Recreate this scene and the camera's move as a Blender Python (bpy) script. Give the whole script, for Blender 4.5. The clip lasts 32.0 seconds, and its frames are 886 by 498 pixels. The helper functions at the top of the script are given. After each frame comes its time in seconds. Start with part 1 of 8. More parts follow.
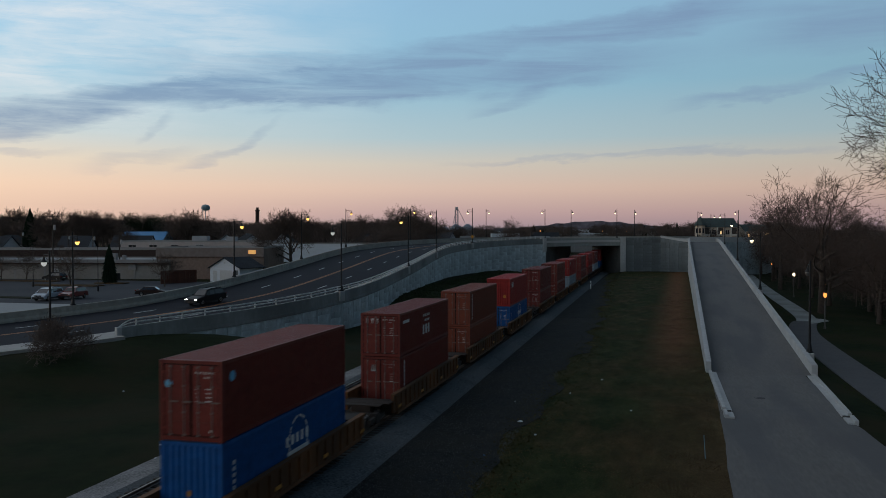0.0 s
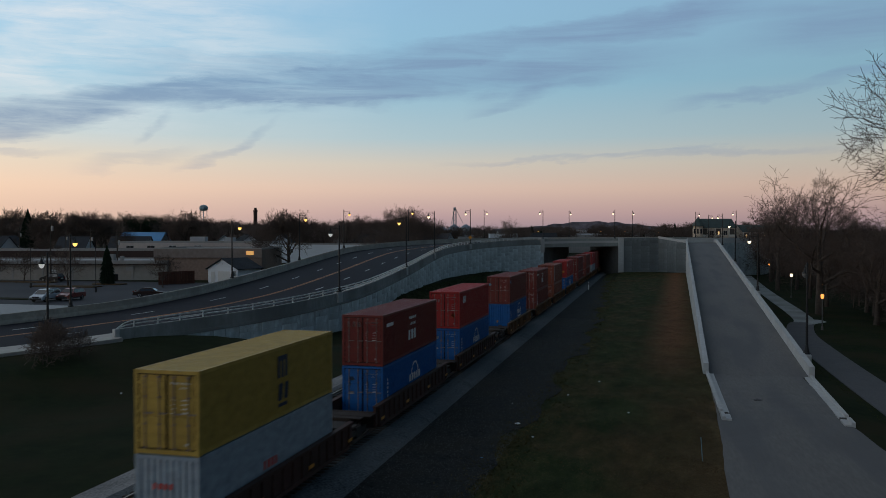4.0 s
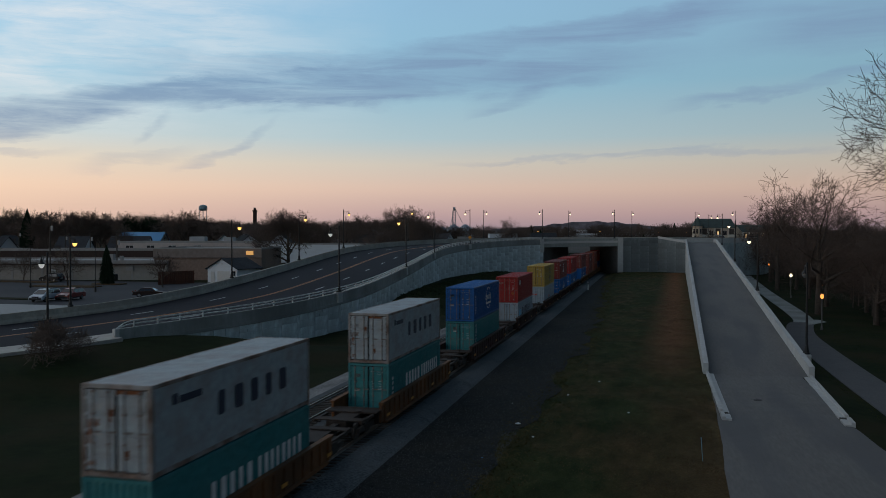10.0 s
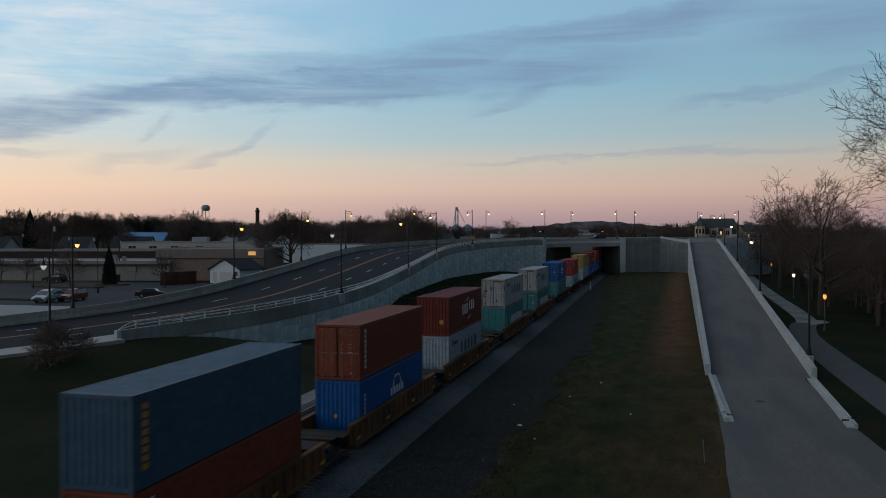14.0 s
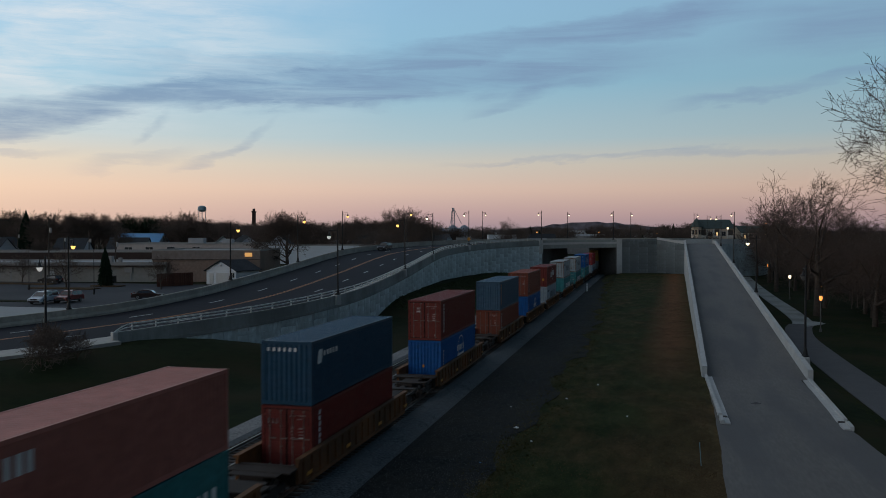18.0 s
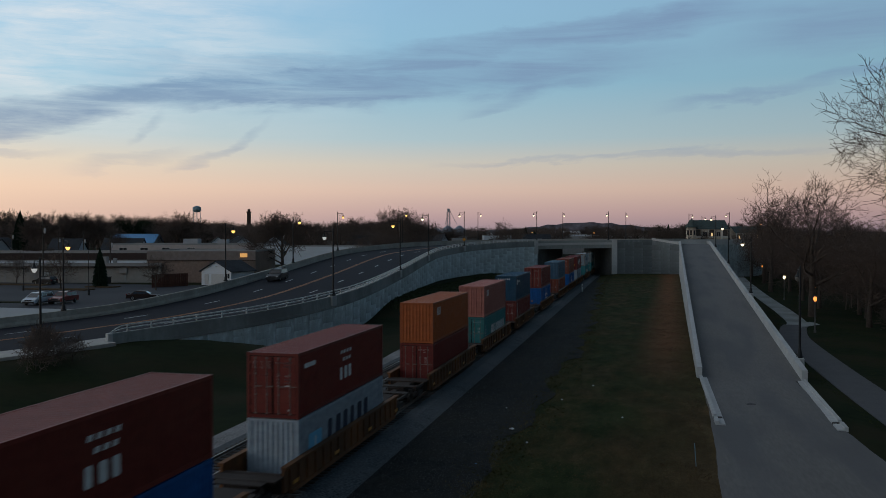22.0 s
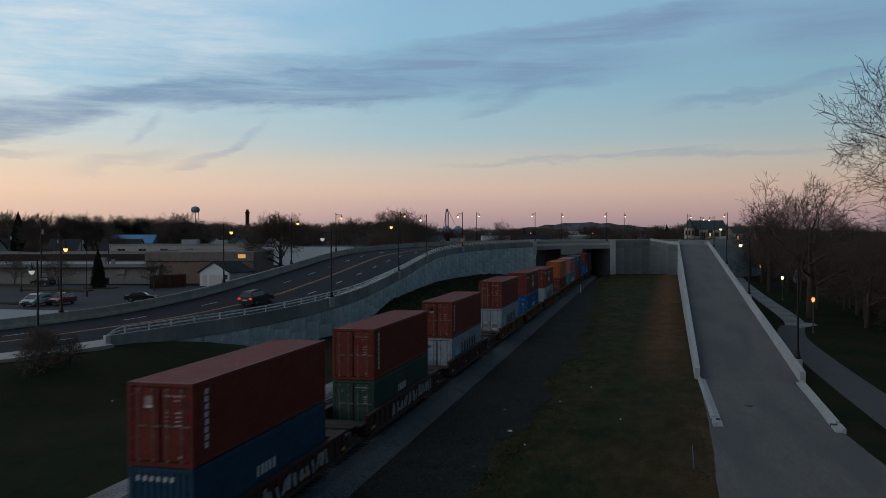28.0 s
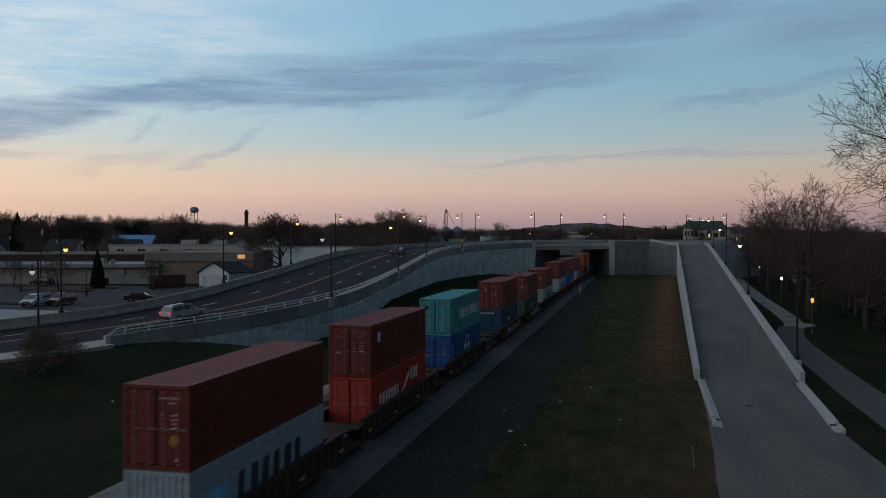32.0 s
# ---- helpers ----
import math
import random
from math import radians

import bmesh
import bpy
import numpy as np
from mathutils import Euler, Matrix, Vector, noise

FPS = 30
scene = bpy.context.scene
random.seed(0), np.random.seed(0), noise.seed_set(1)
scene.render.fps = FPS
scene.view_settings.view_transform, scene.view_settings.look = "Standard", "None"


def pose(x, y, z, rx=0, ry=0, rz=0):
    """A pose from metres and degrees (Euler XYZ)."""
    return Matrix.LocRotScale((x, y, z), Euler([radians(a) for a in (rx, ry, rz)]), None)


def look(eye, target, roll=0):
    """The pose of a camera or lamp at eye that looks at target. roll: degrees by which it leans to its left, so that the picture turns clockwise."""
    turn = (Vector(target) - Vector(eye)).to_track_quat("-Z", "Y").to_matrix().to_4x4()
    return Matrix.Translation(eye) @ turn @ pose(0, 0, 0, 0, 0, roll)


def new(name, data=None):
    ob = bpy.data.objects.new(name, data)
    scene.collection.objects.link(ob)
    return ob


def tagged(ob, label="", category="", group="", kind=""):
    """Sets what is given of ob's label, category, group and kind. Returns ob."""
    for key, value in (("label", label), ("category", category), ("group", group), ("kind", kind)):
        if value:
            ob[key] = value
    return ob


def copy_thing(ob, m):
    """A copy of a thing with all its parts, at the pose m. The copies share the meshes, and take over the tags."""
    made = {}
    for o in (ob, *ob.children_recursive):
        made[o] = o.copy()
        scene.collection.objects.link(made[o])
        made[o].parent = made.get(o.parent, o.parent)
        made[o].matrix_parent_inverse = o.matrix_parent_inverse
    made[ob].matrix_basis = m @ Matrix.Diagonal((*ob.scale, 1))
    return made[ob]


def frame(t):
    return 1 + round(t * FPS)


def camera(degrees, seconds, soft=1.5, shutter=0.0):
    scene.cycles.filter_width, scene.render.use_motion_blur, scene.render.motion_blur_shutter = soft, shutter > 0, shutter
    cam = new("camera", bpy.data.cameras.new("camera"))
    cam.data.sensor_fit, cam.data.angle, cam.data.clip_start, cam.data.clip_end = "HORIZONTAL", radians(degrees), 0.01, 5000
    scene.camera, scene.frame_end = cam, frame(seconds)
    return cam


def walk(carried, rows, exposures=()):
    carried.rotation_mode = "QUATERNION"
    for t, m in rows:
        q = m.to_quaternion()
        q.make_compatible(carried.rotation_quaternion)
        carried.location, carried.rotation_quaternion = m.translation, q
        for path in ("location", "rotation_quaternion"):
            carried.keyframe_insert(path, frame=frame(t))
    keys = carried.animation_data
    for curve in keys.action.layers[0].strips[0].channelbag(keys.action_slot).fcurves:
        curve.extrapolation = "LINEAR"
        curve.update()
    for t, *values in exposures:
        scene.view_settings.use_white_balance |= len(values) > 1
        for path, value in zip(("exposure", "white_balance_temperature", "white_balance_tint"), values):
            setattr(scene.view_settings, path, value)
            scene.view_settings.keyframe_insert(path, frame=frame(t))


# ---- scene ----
# ---- camera ----
cam = camera(54.99, 32.0, soft=0.8, shutter=0.5)
# seconds, x, y, z, heading to the left of +y, tilt, lean
HOVER = (
    (0.0, 15.946, -0.008, 10.736, 14.019, -1.092, 0.002),
    (1.0, 15.986, -0.000, 10.760, 14.019, -1.087, 0.004),
    (2.0, 15.988, -0.022, 10.766, 13.990, -1.068, 0.024),
    (3.0, 15.990, -0.045, 10.802, 13.950, -1.066, 0.021),
    (3.5, 15.992, -0.045, 10.830, 13.924, -1.069, 0.007),
    (5.5, 15.969, -0.071, 10.921, 13.806, -1.085, -0.010),
    (6.0, 15.977, -0.066, 10.925, 13.787, -1.086, -0.008),
    (7.0, 15.967, -0.076, 10.947, 13.752, -1.091, 0.005),
    (8.0, 15.955, -0.062, 10.944, 13.747, -1.092, 0.018),
    (9.0, 15.949, -0.058, 10.891, 13.773, -1.083, 0.025),
    (10.0, 15.948, -0.071, 10.866, 13.857, -1.079, 0.007),
    (11.0, 15.955, -0.067, 10.878, 13.935, -1.077, -0.007),
    (12.0, 15.971, -0.044, 10.890, 13.972, -1.077, -0.021),
    (13.0, 15.985, -0.018, 10.916, 14.003, -1.081, -0.031),
    (14.0, 15.998, -0.014, 10.979, 14.026, -1.094, -0.044),
    (14.5, 16.004, -0.001, 11.000, 14.027, -1.099, -0.050),
    (16.5, 16.014, 0.015, 10.996, 13.909, -1.043, -0.038),
    (17.0, 16.004, -0.003, 11.024, 13.876, -1.045, -0.036),
    (18.0, 15.989, -0.009, 11.070, 13.799, -1.041, -0.040),
    (19.0, 15.964, -0.050, 11.107, 13.700, -1.022, -0.036),
    (20.0, 15.965, -0.055, 11.116, 13.603, -1.002, -0.037),
    (21.0, 15.968, -0.052, 11.111, 13.521, -1.001, -0.032),
    (22.0, 15.979, -0.063, 11.134, 13.478, -1.016, -0.041),
    (23.0, 15.984, -0.068, 11.135, 13.447, -1.020, -0.050),
    (24.0, 16.008, -0.048, 11.113, 13.422, -1.014, -0.065),
    (25.0, 16.022, -0.037, 11.113, 13.390, -1.005, -0.074),
    (25.5, 16.020, -0.041, 11.127, 13.376, -1.003, -0.079),
    (27.5, 16.026, -0.038, 11.253, 13.380, -1.010, -0.095),
    (28.0, 16.019, -0.016, 11.250, 13.384, -1.006, -0.092),
    (29.0, 16.020, -0.007, 11.262, 13.387, -1.006, -0.088),
    (30.0, 16.022, -0.032, 11.264, 13.381, -0.997, -0.085),
    (31.0, 15.983, -0.085, 11.246, 13.345, -0.982, -0.071),
    (32.0, 15.948, -0.126, 11.258, 13.314, -0.977, -0.049),
)
walk(cam, [(t, pose(x, y, z, 90 + tilt, 0, head) @ pose(0, 0, 0, 0, 0, lean)) for t, x, y, z, head, tilt, lean in HOVER],
     exposures=((0.0, 0.0), (13.0, -0.01), (24.0, -0.04), (32.0, -0.08)))

# ---- world and light ----
world = bpy.data.worlds.new("dusk_sky")
scene.world = world
world.use_nodes = True
wn, wl = world.node_tree.nodes, world.node_tree.links
wn.clear()


def wnode(kind, **values):
    n = wn.new(kind)
    for k, v in values.items():
        if k in n.inputs:
            n.inputs[k].default_value = v
    return n


def wmath(op, a, b=None, c=None, clamp=False):
    n = wn.new("ShaderNodeMath")
    n.operation, n.use_clamp = op, clamp
    for i, v in enumerate((a, b, c)):
        if v is None:
            continue
        if isinstance(v, (int, float)):
            n.inputs[i].default_value = v
        else:
            wl.new(v, n.inputs[i])
    return n.outputs[0]


def wramp(fac, stops):
    n = wn.new("ShaderNodeValToRGB")
    els = n.color_ramp.elements
    while len(els) < len(stops):
        els.new(0.5)
    for e, (p, c) in zip(els, stops):
        e.position, e.color = p, (*c, 1)
    wl.new(fac, n.inputs[0])
    return n.outputs[0]


def wmix(fac, a, b, kind="MIX"):
    n = wn.new("ShaderNodeMix")
    n.data_type, n.blend_type = "RGBA", kind
    for i, v in ((0, fac), (6, a), (7, b)):
        if isinstance(v, (int, float)):
            n.inputs[i].default_value = v
        elif isinstance(v, tuple):
            n.inputs[i].default_value = (*v, 1)
        else:
            wl.new(v, n.inputs[i])
    return n.outputs[2]


SUN_AZIMUTH = 112.0   # degrees to the left of +y where the sun went down
sky_dir = wn.new("ShaderNodeTexCoord").outputs["Generated"]
sep = wn.new("ShaderNodeSeparateXYZ")
wl.new(sky_dir, sep.inputs[0])
dx, dy, dz = sep.outputs
# elevation 0..1 stands for 0..90 degrees
elev = wmath("DIVIDE", wmath("ARCSINE", dz), math.pi / 2)
# the band colours of the evening sky from the horizon up
band = wramp(elev, (
    (0.000, (0.33, 0.255, 0.300)), (0.0135, (0.52, 0.36, 0.36)), (0.033, (0.70, 0.515, 0.43)), (0.051, (0.62, 0.57, 0.50)),
    (0.070, (0.42, 0.555, 0.61)), (0.110, (0.282, 0.508, 0.655)), (0.167, (0.285, 0.505, 0.70)), (0.26, (0.13, 0.235, 0.36)),
    (0.55, (0.060, 0.108, 0.175)), (1.0, (0.045, 0.080, 0.135))))
# brighter and warmer towards the place of sunset, dimmer away from it
sa = radians(SUN_AZIMUTH)
toward = wmath("ADD", wmath("MULTIPLY", dx, -math.sin(sa)), wmath("MULTIPLY", dy, math.cos(sa)))
glow = wmath("MULTIPLY_ADD", toward, 0.42, 1.02)
# the earth's shadow rises on the side away from the sunset
away = wmath("SUBTRACT", wmath("MULTIPLY", dx, 0.906), wmath("MULTIPLY", dy, 0.423))
east = wmath("DIVIDE", wmath("SUBTRACT", away, 0.15), 0.60, clamp=True)
glow = wmath("MULTIPLY", glow, wmath("SUBTRACT", 1.0, wmath("MULTIPLY", east, 0.60)))
warm = wmath("MULTIPLY", wmath("MAXIMUM", wmath("ADD", toward, 0.12), 0.0), wmath("SUBTRACT", 1.0, wmath("MULTIPLY", elev, 9.0), clamp=True))
base_sky = wmix(wmath("MULTIPLY", warm, 1.0, clamp=True), band, (0.92, 0.64, 0.38))
lit = wn.new("ShaderNodeVectorMath")
lit.operation = "SCALE"
wl.new(base_sky, lit.inputs[0])
wl.new(glow, lit.inputs[3])
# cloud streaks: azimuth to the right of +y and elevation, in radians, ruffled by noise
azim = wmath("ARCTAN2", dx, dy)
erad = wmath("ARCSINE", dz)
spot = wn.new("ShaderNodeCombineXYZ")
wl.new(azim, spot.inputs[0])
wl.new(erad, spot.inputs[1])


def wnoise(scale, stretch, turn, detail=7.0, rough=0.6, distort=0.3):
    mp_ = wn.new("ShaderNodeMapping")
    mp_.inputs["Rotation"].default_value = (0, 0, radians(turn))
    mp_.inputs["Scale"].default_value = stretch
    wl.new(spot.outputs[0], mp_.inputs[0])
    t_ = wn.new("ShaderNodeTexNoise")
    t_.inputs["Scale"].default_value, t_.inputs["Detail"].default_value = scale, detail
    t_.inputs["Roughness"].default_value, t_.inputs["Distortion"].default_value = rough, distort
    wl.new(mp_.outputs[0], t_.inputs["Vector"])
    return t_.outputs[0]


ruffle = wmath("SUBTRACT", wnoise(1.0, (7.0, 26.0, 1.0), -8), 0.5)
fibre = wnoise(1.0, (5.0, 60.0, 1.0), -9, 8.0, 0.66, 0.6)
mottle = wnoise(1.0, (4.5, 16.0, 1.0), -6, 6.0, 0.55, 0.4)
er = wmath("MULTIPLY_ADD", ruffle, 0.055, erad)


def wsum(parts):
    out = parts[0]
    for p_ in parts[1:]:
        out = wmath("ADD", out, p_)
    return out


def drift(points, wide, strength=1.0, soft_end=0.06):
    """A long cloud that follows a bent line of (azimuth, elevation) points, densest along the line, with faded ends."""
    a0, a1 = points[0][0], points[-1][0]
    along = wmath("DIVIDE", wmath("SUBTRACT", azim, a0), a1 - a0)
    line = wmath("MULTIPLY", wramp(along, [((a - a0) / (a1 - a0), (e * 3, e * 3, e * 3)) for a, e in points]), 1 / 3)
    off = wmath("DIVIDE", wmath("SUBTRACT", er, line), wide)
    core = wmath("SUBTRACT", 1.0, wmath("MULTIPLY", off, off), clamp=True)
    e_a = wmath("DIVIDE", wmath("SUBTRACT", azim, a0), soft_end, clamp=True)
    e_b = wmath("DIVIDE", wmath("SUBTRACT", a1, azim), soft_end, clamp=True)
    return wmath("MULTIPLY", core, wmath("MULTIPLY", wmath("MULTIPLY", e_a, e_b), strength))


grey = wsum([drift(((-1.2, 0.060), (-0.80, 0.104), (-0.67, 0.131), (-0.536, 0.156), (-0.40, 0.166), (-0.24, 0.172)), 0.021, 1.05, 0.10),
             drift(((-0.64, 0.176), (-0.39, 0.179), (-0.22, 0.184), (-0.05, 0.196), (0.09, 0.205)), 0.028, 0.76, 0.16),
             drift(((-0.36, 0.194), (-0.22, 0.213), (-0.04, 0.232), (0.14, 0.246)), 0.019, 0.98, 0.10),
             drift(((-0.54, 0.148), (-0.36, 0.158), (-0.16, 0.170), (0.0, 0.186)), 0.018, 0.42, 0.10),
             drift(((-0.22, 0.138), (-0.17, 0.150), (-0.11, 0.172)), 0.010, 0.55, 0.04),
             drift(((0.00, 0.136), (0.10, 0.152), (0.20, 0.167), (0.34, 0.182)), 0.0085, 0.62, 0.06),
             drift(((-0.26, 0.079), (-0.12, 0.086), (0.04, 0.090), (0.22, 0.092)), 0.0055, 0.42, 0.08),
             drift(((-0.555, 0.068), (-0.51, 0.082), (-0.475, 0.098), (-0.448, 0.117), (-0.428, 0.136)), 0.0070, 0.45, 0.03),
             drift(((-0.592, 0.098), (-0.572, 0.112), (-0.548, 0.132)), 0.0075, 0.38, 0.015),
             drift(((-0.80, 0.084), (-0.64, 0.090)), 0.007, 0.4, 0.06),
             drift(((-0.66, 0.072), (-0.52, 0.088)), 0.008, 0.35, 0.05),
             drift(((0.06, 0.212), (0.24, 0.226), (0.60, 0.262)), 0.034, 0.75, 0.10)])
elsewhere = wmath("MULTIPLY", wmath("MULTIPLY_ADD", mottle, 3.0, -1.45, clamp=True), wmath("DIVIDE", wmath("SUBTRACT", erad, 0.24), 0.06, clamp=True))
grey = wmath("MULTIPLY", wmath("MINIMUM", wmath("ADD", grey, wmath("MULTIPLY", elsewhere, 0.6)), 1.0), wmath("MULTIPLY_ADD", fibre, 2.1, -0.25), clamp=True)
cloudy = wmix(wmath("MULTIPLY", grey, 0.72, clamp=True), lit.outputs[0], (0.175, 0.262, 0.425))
# thin bright veil towards the sunset
wisp = wnoise(1.0, (9.0, 95.0, 1.0), -9, 9.0, 0.7, 0.8)
veil = wmath("MULTIPLY", wmath("MULTIPLY", wmath("MULTIPLY_ADD", mottle, 3.8, -1.2, clamp=True), wmath("MULTIPLY_ADD", wisp, 2.4, -0.35, clamp=True)), wmath("MULTIPLY", wmath("DIVIDE", wmath("SUBTRACT", -0.30, azim), 0.35, clamp=True), wmath("DIVIDE", wmath("SUBTRACT", erad, 0.09), 0.08, clamp=True)))
veiled = wmix(wmath("MULTIPLY", wmath("MULTIPLY", veil, wmath("SUBTRACT", 1.0, grey)), 0.8, clamp=True), cloudy, (0.78, 0.80, 0.82))
# the clear air itself
air = wn.new("ShaderNodeTexSky")
air.sky_type, air.sun_disc = "NISHITA", False
air.sun_elevation, air.sun_rotation = radians(0.6), radians(-SUN_AZIMUTH)
air_part = wn.new("ShaderNodeVectorMath")
air_part.operation = "SCALE"
wl.new(air.outputs[0], air_part.inputs[0])
air_part.inputs[3].default_value = 0.02
total = wn.new("ShaderNodeVectorMath")
total.operation = "ADD"
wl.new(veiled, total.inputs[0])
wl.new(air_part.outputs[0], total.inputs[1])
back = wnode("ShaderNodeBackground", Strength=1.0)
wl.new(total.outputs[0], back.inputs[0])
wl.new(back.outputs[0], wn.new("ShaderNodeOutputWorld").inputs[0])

# the last soft light from below the horizon
sun = new("afterglow", bpy.data.lights.new("afterglow", "SUN"))
sun.data.energy, sun.data.angle, sun.data.color = 0.12, radians(40), (1.0, 0.86, 0.74)
sun.matrix_world = look((-math.sin(sa) * 90, math.cos(sa) * 90, 30), (0, 0, 0))

# ---- materials ----
def mat(name, base, rough=0.8, var=0.25, grain=3.0, coarse=0.35, bump=0.15, metal=0.0, tint=None, amount=0.5, stretch=(1, 1, 1), spec=0.3, per_object=0.0):
    """A surface with grain and stains at two scales; tint: a second colour in broad patches."""
    m = bpy.data.materials.new(name)
    m.use_nodes = True
    n, l = m.node_tree.nodes, m.node_tree.links
    b = n["Principled BSDF"]
    b.inputs["Roughness"].default_value, b.inputs["Metallic"].default_value = rough, metal
    b.inputs["Specular IOR Level"].default_value = spec
    co = n.new("ShaderNodeTexCoord")
    mp = n.new("ShaderNodeMapping")
    mp.inputs["Scale"].default_value = stretch
    l.new(co.outputs["Object"], mp.inputs[0])
    fine, wide = n.new("ShaderNodeTexNoise"), n.new("ShaderNodeTexNoise")
    for t, s, d in ((fine, grain, 5.0), (wide, coarse, 4.0)):
        t.inputs["Scale"].default_value, t.inputs["Detail"].default_value = s, d
        l.new(mp.outputs[0], t.inputs["Vector"])
    add = n.new("ShaderNodeMath")
    add.operation = "MULTIPLY_ADD"
    add.inputs[1].default_value = 0.6
    l.new(fine.outputs[0], add.inputs[0])
    half = n.new("ShaderNodeMath")
    half.operation = "MULTIPLY"
    half.inputs[1].default_value = 0.4
    l.new(wide.outputs[0], half.inputs[0])
    l.new(half.outputs[0], add.inputs[2])
    ramp = n.new("ShaderNodeValToRGB")
    e = ramp.color_ramp.elements
    e[0].position, e[1].position = 0.3, 0.7
    e[0].color = (*[c * (1 - var) for c in base], 1)
    e[1].color = (*[min(1, c * (1 + var)) for c in base], 1)
    l.new(add.outputs[0], ramp.inputs[0])
    out = ramp.outputs[0]
    if tint:
        patch = n.new("ShaderNodeValToRGB")
        p = patch.color_ramp.elements
        p[0].position, p[1].position = 0.42, 0.62
        p[0].color, p[1].color = (0, 0, 0, 1), (amount, amount, amount, 1)
        l.new(wide.outputs[0], patch.inputs[0])
        mix = n.new("ShaderNodeMix")
        mix.data_type = "RGBA"
        mix.inputs[7].default_value = (*tint, 1)
        l.new(patch.outputs[0], mix.inputs[0])
        l.new(out, mix.inputs[6])
        out = mix.outputs[2]
    if per_object:
        info = n.new("ShaderNodeObjectInfo")
        span = n.new("ShaderNodeMapRange")
        span.inputs["To Min"].default_value, span.inputs["To Max"].default_value = 1 - per_object, 1 + per_object
        l.new(info.outputs["Random"], span.inputs[0])
        sc = n.new("ShaderNodeVectorMath")
        sc.operation = "SCALE"
        l.new(out, sc.inputs[0])
        l.new(span.outputs[0], sc.inputs[3])
        out = sc.outputs[0]
    l.new(out, b.inputs["Base Color"])
    if bump:
        bp = n.new("ShaderNodeBump")
        bp.inputs["Strength"].default_value, bp.inputs["Distance"].default_value = bump, 0.05
        l.new(add.outputs[0], bp.inputs["Height"])
        l.new(bp.outputs[0], b.inputs["Normal"])
    return m


def glowing(name, colour, strength):
    m = bpy.data.materials.new(name)
    m.use_nodes = True
    b = m.node_tree.nodes["Principled BSDF"]
    b.inputs["Base Color"].default_value = (*colour, 1)
    b.inputs["Emission Color"].default_value = (*colour, 1)
    b.inputs["Emission Strength"].default_value = strength
    return m


def glass(name, colour, rough=0.08):
    m = bpy.data.materials.new(name)
    m.use_nodes = True
    b = m.node_tree.nodes["Principled BSDF"]
    b.inputs["Base Color"].default_value = (*colour, 1)
    b.inputs["Roughness"].default_value = rough
    b.inputs["Specular IOR Level"].default_value = 0.7
    return m


M_GRASS = mat("grass", (0.0125, 0.0185, 0.0065), 0.95, 0.38, 1.1, 0.14, 0.2, tint=(0.024, 0.020, 0.009), amount=0.8, spec=0.05)
M_LEAVES = mat("dead_leaves", (0.075, 0.05, 0.028), 0.9, 0.5, 6.0, 0.3, 0.3, spec=0.05)
M_BALLAST = mat("ballast", (0.0185, 0.0205, 0.0205), 0.95, 0.95, 5.0, 0.45, 1.0, tint=(0.018, 0.018, 0.014), amount=0.75, spec=0.1)
M_GRAVEL = mat("light_gravel", (0.165, 0.165, 0.165), 0.95, 0.8, 8.0, 0.25, 0.9, spec=0.1)
M_TIE = mat("tie_wood", (0.035, 0.028, 0.023), 0.9, 0.4, 5.0, 0.5, 0.3, per_object=0.3)
M_RAIL = mat("rail_steel", (0.20, 0.17, 0.15), 0.4, 0.3, 6.0, 0.5, 0.05, metal=0.8)
M_ROAD = mat("asphalt_road", (0.018, 0.0185, 0.025), 0.85, 0.25, 7.0, 0.12, 0.25, stretch=(1, 1, 1), tint=(0.013, 0.0135, 0.018), amount=0.6, spec=0.1)
M_PATH = mat("asphalt_path", (0.138, 0.127, 0.117), 0.85, 0.18, 7.0, 0.40, 0.2, tint=(0.096, 0.091, 0.090), amount=0.85, stretch=(1.0, 0.16, 1.0))


